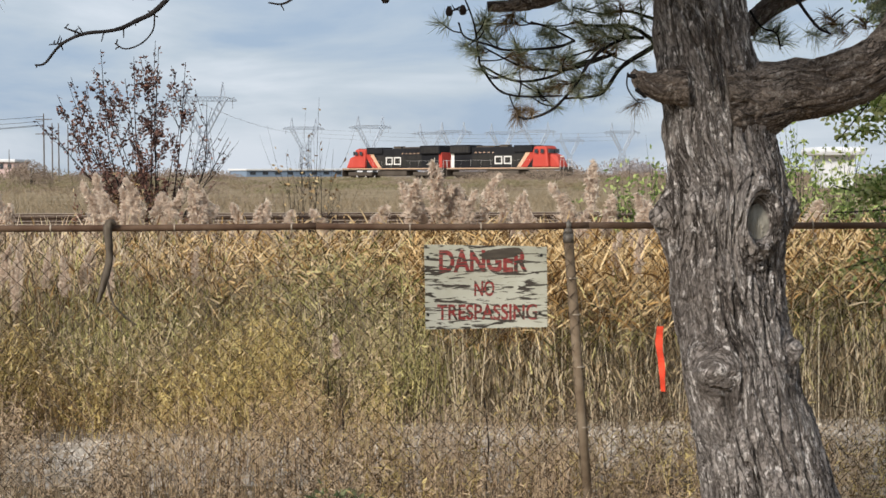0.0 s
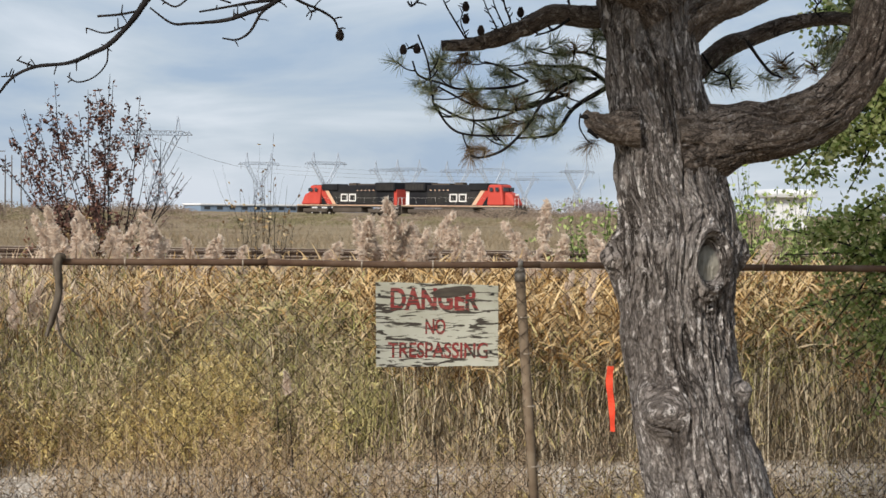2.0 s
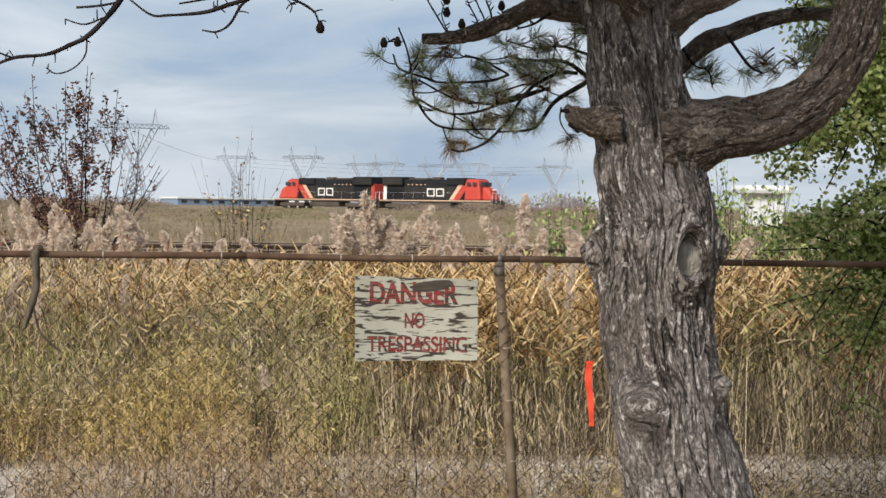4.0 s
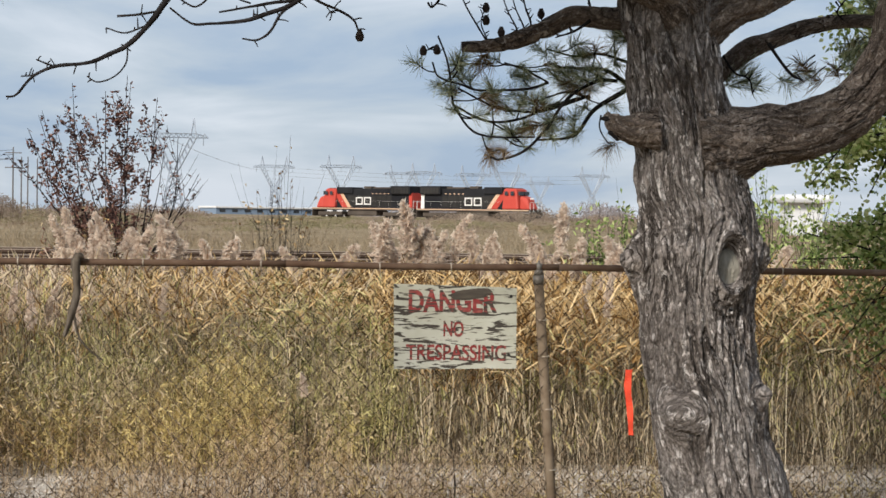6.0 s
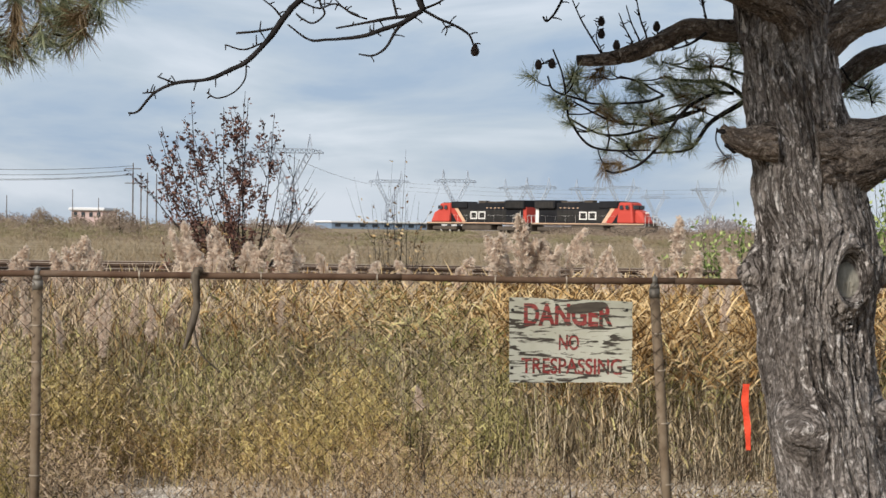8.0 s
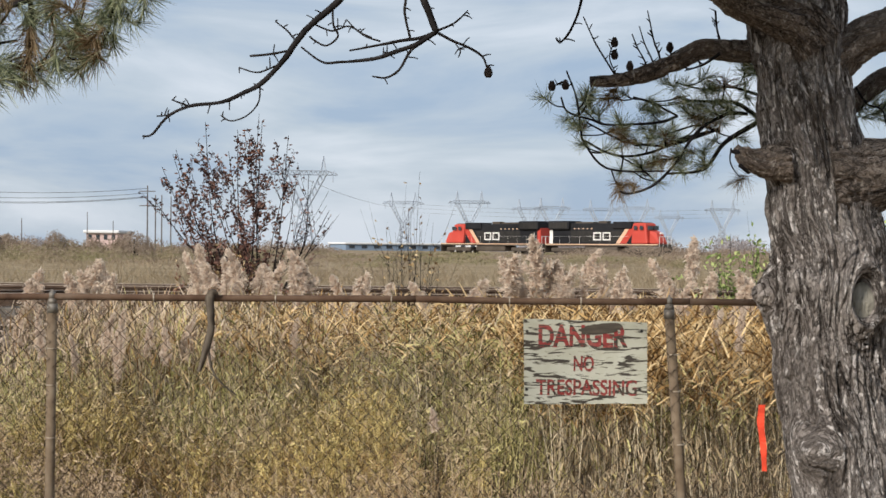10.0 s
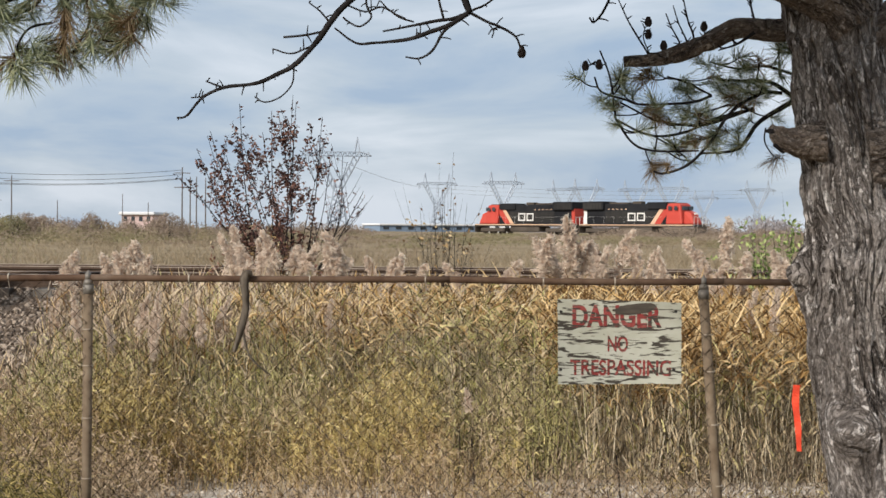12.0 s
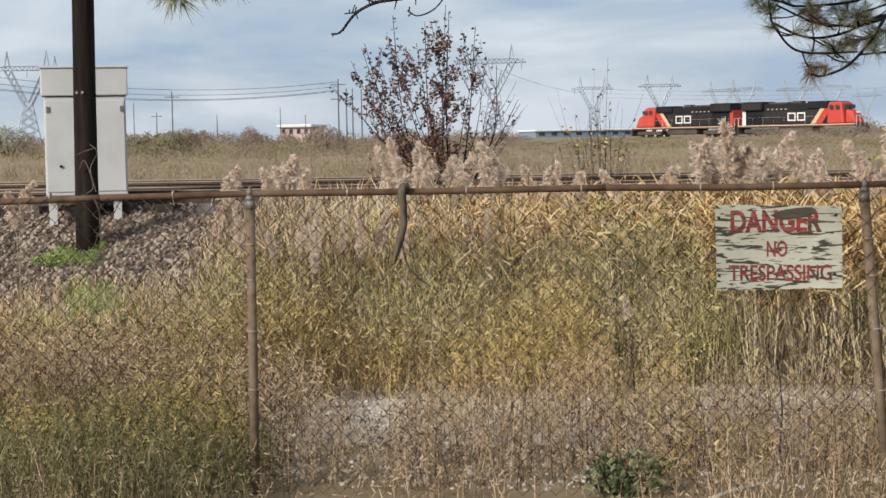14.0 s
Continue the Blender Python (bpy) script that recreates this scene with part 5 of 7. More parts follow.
# ---- weeds along the fence, gravel ----
def build_weeds(name, label, mat, count, area, height, dense, seed, leaf=1.0):
    """Weed plants: a stem, thin upright side stems, and small narrow leaves along them."""
    rng = random.Random(seed)
    x0, x1, y0, y1 = area
    items = []
    for i in range(count):
        x, y = rng.uniform(x0, x1), rng.uniform(y0, y1)
        if noise.noise(Vector((x * 0.8, y * 0.8, seed))) + 0.7 * noise.noise(Vector((x * 2.9, y * 2.2, seed + 5))) < dense:
            continue
        h = height * rng.uniform(0.45, 1.15) * (0.75 + 0.5 * noise.noise(Vector((x * 0.9, y * 0.5, seed + 3))))
        z = rise(x, y)
        lean = Vector((rng.gauss(0, 0.13), rng.gauss(0, 0.13), 1))
        items.append(((x, y, z - 0.02), lean, h, 0.0055, rng.uniform(0, 0.04), rng.uniform(0, 6.28)))
        for k in range(rng.randint(2, 4)):
            p = Vector((x, y, z)) + lean * (h * rng.uniform(0.35, 0.85))
            a = rng.uniform(0, 6.283)
            items.append((p, (0.5 * math.cos(a), 0.5 * math.sin(a), 1), h * rng.uniform(0.15, 0.35), 0.004, 0, rng.uniform(0, 6.28)))
        for k in range(rng.randint(9, 16)):
            t = rng.uniform(0.2, 1)
            p = Vector((x + rng.gauss(0, 0.03) * t, y + rng.gauss(0, 0.03) * t, z)) + lean * (h * t)
            a = rng.uniform(0, 6.283)
            items.append((p, (math.cos(a), math.sin(a), rng.uniform(-0.2, 2.0)), rng.uniform(0.025, 0.085) * leaf, rng.uniform(0.004, 0.011) * leaf, rng.uniform(0, 0.03), rng.uniform(0, 6.28)))
    return tagged(soup(name, *blades(items, 2), mat), label, "weeds", kind="stuff")


build_weeds("dry_weeds", "dry golden-brown weeds along the fence", M_WEED, 1350, (-3.1, -0.5, 11.7, 12.7), 0.85, -0.3, 21)
build_weeds("rusty_weeds", "rust-coloured dry weeds along the fence", M_WEED_RED, 1000, (-5.4, -0.3, 11.6, 12.8), 0.72, -0.2, 22)
build_weeds("green_weeds", "olive weeds growing through the wire mesh", M_WEED_GREEN, 1000, (-5.4, 0.2, 11.5, 12.8), 0.7, -0.05, 23)
build_weeds("tall_weeds", "tall pale golden weeds in front of the reeds", M_REED_GREY, 1300, (-3.4, 0.2, 11.9, 13.0), 1.05, -0.3, 33)
build_weeds("tall_green_weeds", "tall yellow-green weeds in front of the reeds", M_REED_GREEN, 1200, (-3.6, 0.6, 12.0, 13.2), 1.1, -0.15, 34)
build_weeds("sparse_weeds", "sparse dry stems standing in the gravel", M_WEED, 420, (-0.3, 4.6, 8.5, 10.4), 0.6, -0.2, 24)
build_weeds("grey_weeds", "grey-brown dead stems behind the fence", M_WEED_GREY, 1200, (-5.0, 3.8, 8.6, 10.2), 0.55, -0.1, 29)
build_weeds("bramble_weeds", "dark green weeds at the foot of the fence, shade put into their colour", M_WEED_SHADED, 1500, (-5.0, -2.0, 7.5, 8.9), 0.5, -0.35, 25, 0.7)
build_weeds("olive_weeds", "olive green weeds behind the fence", M_WEED_GREEN, 1700, (-5.0, -2.2, 8.5, 9.9), 0.6, -0.3, 38)
build_weeds("west_weeds", "reddish-brown dead weeds before the railway bank", M_WEED_BROWN, 2100, (-5.8, -2.2, 9.4, 12.4), 0.75, -0.3, 37)
build_weeds("near_weeds", "low dry weeds in front of the fence", M_WEED_BROWN, 900, (-3.4, 3.4, 7.5, 8.9), 0.42, -0.15, 26, 0.6)
build_weeds("brown_weeds", "brown dead weed stems in front of the fence", M_WEED_BROWN, 1700, (-2.4, 3.6, 8.5, 10.6), 0.66, 0.0, 36, 0.7)
build_weeds("reddish_stems", "reddish-brown dead stems before the gravel", M_WEED_RED, 420, (-1.5, 0.2, 9.2, 10.8), 0.62, -0.15, 41, 0.7)
build_weeds("dark_brown_stems", "dark brown branching weeds before the gravel", M_WEED_BROWN, 260, (0.3, 1.3, 9.2, 10.4), 0.72, -0.2, 42, 0.6)
build_weeds("fence_foot_weeds", "low brown weeds along the foot of the fence", M_WEED_BROWN, 900, (-2.2, 3.8, 8.45, 9.9), 0.38, -0.2, 43, 0.6)
build_weeds("bank_weeds", "mixed dry weeds at the foot of the railway bank", M_WEED_RED, 1800, (-7.2, -2.9, 12.0, 16.5), 0.36, -0.3, 27)
build_weeds("bank_greens", "fresh green weeds at the foot of the railway bank", M_LEAF, 420, (-5.4, -4.5, 14.3, 15.4), 0.72, 0.0, 28)
build_weeds("bank_sprouts", "fresh green weeds on the ballast below the cabinet", M_LEAF, 420, (-7.5, -6.6, 19.2, 20.0), 0.15, 0.1, 39)


def build_stones(name, label, mat, count, place, size, seed):
    rng = random.Random(seed)
    bm = bmesh.new()
    bmesh.ops.create_icosphere(bm, subdivisions=1, radius=1)
    ico_v = [v.co.copy() for v in bm.verts]
    ico_f = [tuple(v.index for v in f.verts) for f in bm.faces]
    bm.free()
    v, f = [], []
    for i in range(count):
        x, y, lift = place(rng)
        s = size * rng.uniform(0.5, 1.4)
        e = Euler([rng.uniform(0, 6.28) for _ in range(3)]).to_matrix()
        sc = Vector((rng.uniform(0.7, 1.3), rng.uniform(0.6, 1.1), rng.uniform(0.5, 0.9))) * s
        k = len(v)
        c = Vector((x, y, rise(x, y) + lift))
        v += [tuple(c + e @ Vector((p.x * sc.x, p.y * sc.y, p.z * sc.z)) * rng.uniform(0.8, 1.15)) for p in ico_v]
        f += [tuple(a + k for a in t) for t in ico_f]
    return tagged(soup(name, v, f, mat), label, "stones", kind="stuff")


build_stones("gravel_stones", "pale angular gravel behind the fence", M_GRAVEL, 5200, lambda r: (r.uniform(-3.5, 4.6), r.uniform(8.7, 12.4), 0.0), 0.018, 31)
build_stones("ballast_stones", "grey-brown crushed stone on the railway bank", M_BALLAST, 16000, lambda r: (r.uniform(-10.5, -2.2), r.uniform(17.6, 22.0), 0.01), 0.03, 32)


# ---- small growth by the fence ----
def dead_stem(pts, r):
    bm = bmesh.new()
    tube(bm, spline(pts, 5), (r, r * 0.5), 6, 0.2)
    return tagged(part("dead_stem", bm, M_TWIG, smooth=True), "dark upright dead stem standing in the gravel", "stem", "dead stems")


for pts in ([(-0.279, 10.600, -0.162), (-0.282, 10.600, 0.122), (-0.259, 10.600, 0.371), (-0.263, 10.600, 0.583)], [(-0.156, 10.400, -0.125), (-0.160, 10.400, 0.154), (-0.171, 10.400, 0.398), (-0.184, 10.400, 0.536)], [(0.145, 10.800, -0.053), (0.154, 10.800, 0.163), (0.169, 10.800, 0.379)], [(0.671, 9.600, -0.227), (0.654, 9.600, 0.028), (0.668, 9.600, 0.283), (0.644, 9.600, 0.537)], [(-0.390, 9.800, -0.213), (-0.406, 9.800, 0.052), (-0.383, 9.800, 0.315)]):
    foot = pts[0]
    dead_stem([(foot[0], foot[1], rise(foot[0], foot[1]) - 0.02)] + pts[1:], 0.006)
bm = bmesh.new()
tube(bm, spline([(0.196, 8.150, 0.055), (0.344, 8.150, 0.111), (0.477, 8.150, 0.144), (0.588, 8.150, 0.183)], 5), (0.012, 0.008), 8, 0.2)
tagged(part("fallen_stick", bm, M_WOODGREY, smooth=True), "pale bare stick lying among the weeds", "stick")
log_line = spline([(1.381, 9.450, -0.125), (1.560, 9.450, -0.121), (1.743, 9.450, -0.110), (2.049, 9.450, -0.101)], 5)
bm = bmesh.new()
tube(bm, [Vector((p.x, p.y, rise(p.x, p.y) + 0.055)) for p in log_line], (0.05, 0.07), 14, 0.2, 4)
tagged(part("fallen_log", bm, M_STICK, smooth=True), "dark weathered log lying on the gravel behind the fence", "log")


# ---- railway ----
RAIL_TOP = 1.2


def build_track(y, seed):
    tr = thing("railway_track", pose(0, y, 0), "railway track with rusty rails on dark timber sleepers", "railway track", "railway tracks")
    for off in (-0.7175, 0.7175):
        bm = bmesh.new()
        outline = [(-0.065, 0), (0.065, 0), (0.065, 0.012), (0.012, 0.03), (0.01, 0.11), (0.034, 0.125), (0.034, 0.155), (0.025, 0.163), (-0.025, 0.163), (-0.034, 0.155), (-0.034, 0.125), (-0.01, 0.11), (-0.012, 0.03), (-0.065, 0.012)]
        rings = [[bm.verts.new((x, off + a, RAIL_TOP - 0.163 + b)) for a, b in outline] for x in (-60, -30, -15, 0, 15, 30, 60)]
        for p, q in zip(rings, rings[1:]):
            for k in range(len(outline)):
                bm.faces.new((p[k], p[(k + 1) % len(outline)], q[(k + 1) % len(outline)], q[k]))
        bmesh.ops.recalc_face_normals(bm, faces=bm.faces)
        rail = part("rail", bm, M_RAIL, tr)
        bm = bmesh.new()
        box(bm, (-60, off - 0.032, RAIL_TOP - 0.006), (60, off + 0.032, RAIL_TOP + 0.003), 0.001)
        part("rail_head", bm, M_RAILHEAD, rail, "worn pale running surface")
    bm = bmesh.new()
    box(bm, (-0.115, -1.3, -0.09), (0.115, 1.3, 0.09), 0.012)
    first = part("sleeper", bm, M_SLEEPER, tr)
    rng = random.Random(seed)
    for i in range(44):
        ob = first if i == 0 else new("sleeper", first.data)
        ob.parent = tr
        ob.matrix_basis = pose(-13.5 + i * 0.56 + rng.uniform(-0.02, 0.02), rng.uniform(-0.06, 0.06), RAIL_TOP - 0.163 - 0.09, 0, 0, rng.uniform(-1.5, 1.5))
    return tr


build_track(22.2, 1)
build_track(26.7, 2)


def build_cabinet():
    c = (-7.188, 20.900, 1.174)
    w, d, h = 0.50, 0.32, 1.6
    cab = thing("signal_cabinet", pose(c[0], c[1], c[2], 0, 0, 18.8), "white painted steel railway signal cabinet on legs", "cabinet")
    bm = bmesh.new()
    box(bm, (-w, -d, 0), (w, d, h - 0.37), 0.015)
    body = part("body", bm, M_WHITEMETAL, cab)
    bm = bmesh.new()
    box(bm, (-w - 0.03, -d - 0.03, h - 0.36), (w + 0.03, d + 0.03, h - 0.02), 0.015)
    part("hood", bm, M_WHITEMETAL, cab, "white overhanging hood")
    bm = bmesh.new()
    box(bm, (-w - 0.045, -d - 0.045, h - 0.018), (w + 0.045, d + 0.045, h + 0.012), 0.008)
    part("roof", bm, M_WHITEMETAL, cab)
    bm = bmesh.new()
    box(bm, (-w + 0.01, -d + 0.01, h - 0.38), (w - 0.01, d - 0.01, h - 0.355))
    part("vent_gap", bm, M_DARK, cab, "dark vent gap under the hood")
    bm = bmesh.new()
    box(bm, (-w + 0.02, -d - 0.012, 0.05), (w - 0.02, -d + 0.001, h - 0.42), 0.006)
    door = part("door", bm, M_WHITEMETAL, body)
    for x in (-w + 0.05, w - 0.05):
        bm = bmesh.new()
        box(bm, (x - 0.022, -d - 0.026, h - 0.56), (x + 0.022, -d - 0.013, h - 0.49), 0.004)
        part("latch", bm, M_BAND, body, "grey metal latch")
    bm = bmesh.new()
    rod(bm, (-w + 0.19, -d - 0.03, 0.37), (-w + 0.19, -d - 0.01, 0.37), 0.02, n=10)
    part("lock", bm, M_DARK, body, "dark round lock")
    for x in (-w + 0.08, w - 0.13):
        for y in (-d + 0.06, d - 0.06):
            bm = bmesh.new()
            box(bm, (x - 0.05, y - 0.03, -0.75), (x + 0.05, y + 0.03, 0.0), 0.006)
            part("leg", bm, M_WHITEMETAL, cab)
    bm = bmesh.new()
    box(bm, (-w - 0.02, -d - 0.02, -0.05), (w + 0.02, d + 0.02, -0.002), 0.006)
    part("base_frame", bm, M_BAND, cab)
    return cab


build_cabinet()


def build_near_pole():
    b, t = (-6.832, 19.800, 0.549), (-6.798, 19.800, 3.529)
    pole = thing("utility_pole", pose(b[0], b[1], b[2]), "dark creosoted timber utility pole beside the cabinet", "pole")
    dx, dz = t[0] - b[0], t[2] - b[2]
    bm = bmesh.new()
    line = [Vector((dx * k / 6 * 2.2, 0, -0.5 + (dz * 2.2 + 0.5) * k / 6)) for k in range(7)]
    tube(bm, line, (0.145, 0.115), 18, 0.03)
    part("shaft", bm, M_POLE, pole, smooth=True)
    for u in (-0.045, 0.025):
        bm = bmesh.new()
        rod(bm, (dx * 0.63 + u, -0.15, dz * 0.63), (dx * 0.63 + u, -0.11, dz * 0.63), 0.018, n=8)
        part("bolt", bm, M_BAND, pole, "grey bolt head")
    return pole


build_near_pole()


# ---- locomotives ----
def build_loco(end_mat, end_label):
    """A six-axle diesel: nose to +x, rail top at z = 0."""
    lo = thing("diesel_locomotive", None, "black and red diesel freight locomotive with a white stripe", "locomotive", "locomotives")
    def slab(name, a, b, mat, parent=lo, bevel=0.04, label=""):
        bm = bmesh.new()
        box(bm, a, b, bevel)
        return part(name, bm, mat, parent, label)
    slab("underframe", (-11.0, -1.5, 1.3), (11.0, 1.5, 1.65), M_LOCO_DIRT)
    for s in (-1, 1):
        slab("sill_stripe", (-10.9, s * 1.52 - 0.015, 1.5), (10.9, s * 1.52 + 0.015, 1.62), M_LOCO_CREAM, label="pale sill stripe", bevel=0)
    slab("fuel_tank", (-3.2, -1.35, 0.45), (3.2, 1.35, 1.3), M_LOCO_DIRT, bevel=0.2)
    hood = slab("hood", (-10.3, -1.0, 1.65), (5.9, 1.0, 4.3), M_LOCO_BLACK)
    slab("radiator", (-10.35, -1.5, 3.5), (-6.2, 1.5, 4.65), M_LOCO_BLACK, hood, 0.15)
    slab("dynamic_brake", (2.2, -1.25, 3.6), (5.7, 1.25, 4.5), M_LOCO_BLACK, hood, 0.1)
    slab("exhaust_stack", (-1.2, -0.5, 4.3), (0.4, 0.5, 4.62), M_LOCO_DIRT, hood, 0.05)
    slab("roof_vent", (-5.5, -0.8, 4.3), (-2.0, 0.8, 4.5), M_LOCO_DIRT, hood, 0.05)
    slab("rear_panel", (-10.45, -1.02, 1.65), (-9.8, 1.02, 3.7), end_mat, lo, 0.03, end_label)
    bm = bmesh.new()
    box(bm, (5.9, -1.5, 1.65), (8.9, 1.5, 4.32), 0.2)
    for v in bm.verts:
        k = max(0.0, v.co.z - 3.5) / 0.82
        v.co.y *= 1 - 0.28 * k
        if v.co.x > 7.4:
            v.co.x -= 0.75 * k
    cab = part("cab", bm, M_LOCO_RED, lo, "red crew cab")
    bm = bmesh.new()
    box(bm, (6.0, -0.95, 4.31), (7.8, 0.95, 4.4), 0.04)
    part("roof", bm, M_LOCO_DIRT, cab, "grubby grey cab roof")
    for s in (-1, 1):
        for a, b in ((6.4, 7.0), (7.5, 8.1)):
            slab("side_window", (a, s * 1.51 - 0.012, 3.45), (b, s * 1.51 + 0.012, 3.95), M_GLASS, cab, 0, "dark glass")
        slab("windscreen", (8.62, s * 0.62 - 0.48, 3.45), (8.86, s * 0.62 + 0.48, 3.95), M_GLASS, cab, 0, "dark glass")
    bm = bmesh.new()
    box(bm, (8.8, -0.95, 1.65), (10.6, 0.95, 3.35), 0.18)
    for v in bm.verts:
        if v.co.x > 10 and v.co.z > 2.6:
            v.co.x -= 0.55
            v.co.z -= 0.25
            v.co.y *= 0.85
    nose = part("nose", bm, M_LOCO_RED, lo, "red short nose")
    for y in (-0.22, 0.22):
        bm = bmesh.new()
        rod(bm, (10.2, y, 3.0), (10.4, y, 3.0), 0.12, n=10)
        part("headlight", bm, M_LOCO_WHITE, nose, "white headlight")
    # slanting white and cream bands between the black hood and the red cab
    for s in (-1, 1):
        for x0, wide, mat in ((4.1, 0.75, M_LOCO_CREAM), (4.9, 1.2, M_LOCO_RED)):
            bm = bmesh.new()
            q = [bm.verts.new((x + sl, s * y, z)) for y in (1.004, 1.03) for x, sl, z in ((x0, -1.5, 1.7), (x0 + wide, -1.5, 1.7), (x0 + wide, 0.6, 3.9), (x0, 0.6, 3.9))]
            for idx in ((0, 1, 2, 3), (7, 6, 5, 4), (0, 4, 5, 1), (1, 5, 6, 2), (2, 6, 7, 3), (3, 7, 4, 0)):
                bm.faces.new([q[i] for i in idx])
            bmesh.ops.recalc_face_normals(bm, faces=bm.faces)
            part("band", bm, mat, hood, "slanting painted band")
        # engine-room doors along the hood, with a gap between each, and a row of small pale markings above
        for k in range(9):
            x = -6.1 + k * 1.08
            slab("hood_door", (x, s * 1.006 - 0.008, 1.85), (x + 0.98, s * 1.006 + 0.008, 3.35), M_LOCO_GREY, hood, 0)
        for k in range(5):
            x = -5.6 + k * 0.85
            slab("marking", (x, s * 1.008 - 0.008, 3.55), (x + 0.3, s * 1.008 + 0.008, 3.68), M_LOCO_CREAM, hood, 0)
        for k in range(6):
            x = -10.1 + k * 0.62
            slab("louvre", (x, s * 1.505 - 0.012, 3.65), (x + 0.5, s * 1.505 + 0.012, 4.45), M_LOCO_GREY, hood, 0)
        # the maker's mark as plain white shapes
        for x0, x1, z0, z1 in ((-1.7, -0.2, 2.98, 3.14), (-1.7, -0.2, 2.1, 2.26), (-1.7, -1.5, 2.26, 2.98), (-0.4, -0.2, 2.26, 2.98), (0.1, 1.6, 2.98, 3.14), (0.1, 1.6, 2.1, 2.26), (0.1, 0.3, 2.26, 2.98), (1.4, 1.6, 2.26, 2.98)):
            slab("emblem", (x0, s * 1.024 - 0.008, z0), (x1, s * 1.024 + 0.008, z1), M_LOCO_WHITE, hood, 0, "plain white emblem shape")
        bm = bmesh.new()
        for x in range(-10, 6, 2):
            rod(bm, (x, s * 1.48, 1.65), (x, s * 1.48, 2.6), 0.008, n=5)
        rod(bm, (-10.2, s * 1.48, 2.6), (5.6, s * 1.48, 2.6), 0.007, n=5)
        part("handrail", bm, M_LOCO_WHITE, lo, "white handrail")
    for cx in (-7.2, 7.2):
        bogie = slab("bogie", (cx - 2.7, -1.25, 0.45), (cx + 2.7, 1.25, 1.05), M_LOCO_DIRT, lo, 0.1)
        for dx in (-2.0, 0, 2.0):
            for s in (-1, 1):
                bm = bmesh.new()
                rod(bm, (cx + dx, s * 0.66, 0.53), (cx + dx, s * 0.82, 0.53), 0.53, n=20)
                part("wheel", bm, M_LOCO_DIRT, bogie)
    for x, s in ((11.0, 1), (-11.0, -1)):
        bm = bmesh.new()
        box(bm, (min(x, x + s * 0.15), -1.4, 0.35), (max(x, x + s * 0.15), 1.4, 1.3), 0.03)
        part("pilot", bm, M_LOCO_DIRT, lo)
        bm = bmesh.new()
        for y in (-1.3, -0.5, 0.5, 1.3):
            rod(bm, (x, y, 1.3), (x, y, 2.6), 0.03, n=5)
        rod(bm, (x, -1.3, 2.6), (x, 1.3, 2.6), 0.03, n=5)
        part("end_rail", bm, M_LOCO_WHITE, lo, "white end rail")
    return lo


loco = build_loco(M_LOCO_WHITE, "grubby white rear end")
trailing = build_loco(M_LOCO_RED, "red rear end")
for ob in (loco, trailing):
    for me in {p.data for c in ob.children for p in [c, *c.children] if p.data}:
        for v in me.vertices:
            v.co.z = v.co.z if v.co.z < 1.65 else 1.65 + (v.co.z - 1.65) * 1.13
END_R, END_L = Vector((27.853, 242.000, 1.284)), Vector((-4.001, 275.000, 1.215))
along = (END_R - END_L).normalized()
turn = math.degrees(math.atan2(along.y, along.x))
base_z = (END_R.z + END_L.z) / 2 - 0.1
front = END_R - along * 11.2
rear = END_R - along * 34.0
loco.matrix_basis = pose(front.x, front.y, base_z, 0, 0, turn)
trailing.matrix_basis = pose(rear.x, rear.y, base_z, 0, 0, turn + 180)

bm = bmesh.new()
box(bm, (-160, -2.2, -3.0), (60, 2.2, -0.02), 0.3)
bank = part("far_embankment", bm, M_BALLAST)
mid = (front + rear) / 2
bank.matrix_basis = pose(mid.x, mid.y, base_z, 0, 0, turn)
tagged(bank, "low stone bank carrying the far railway line", "embankment", kind="structure")


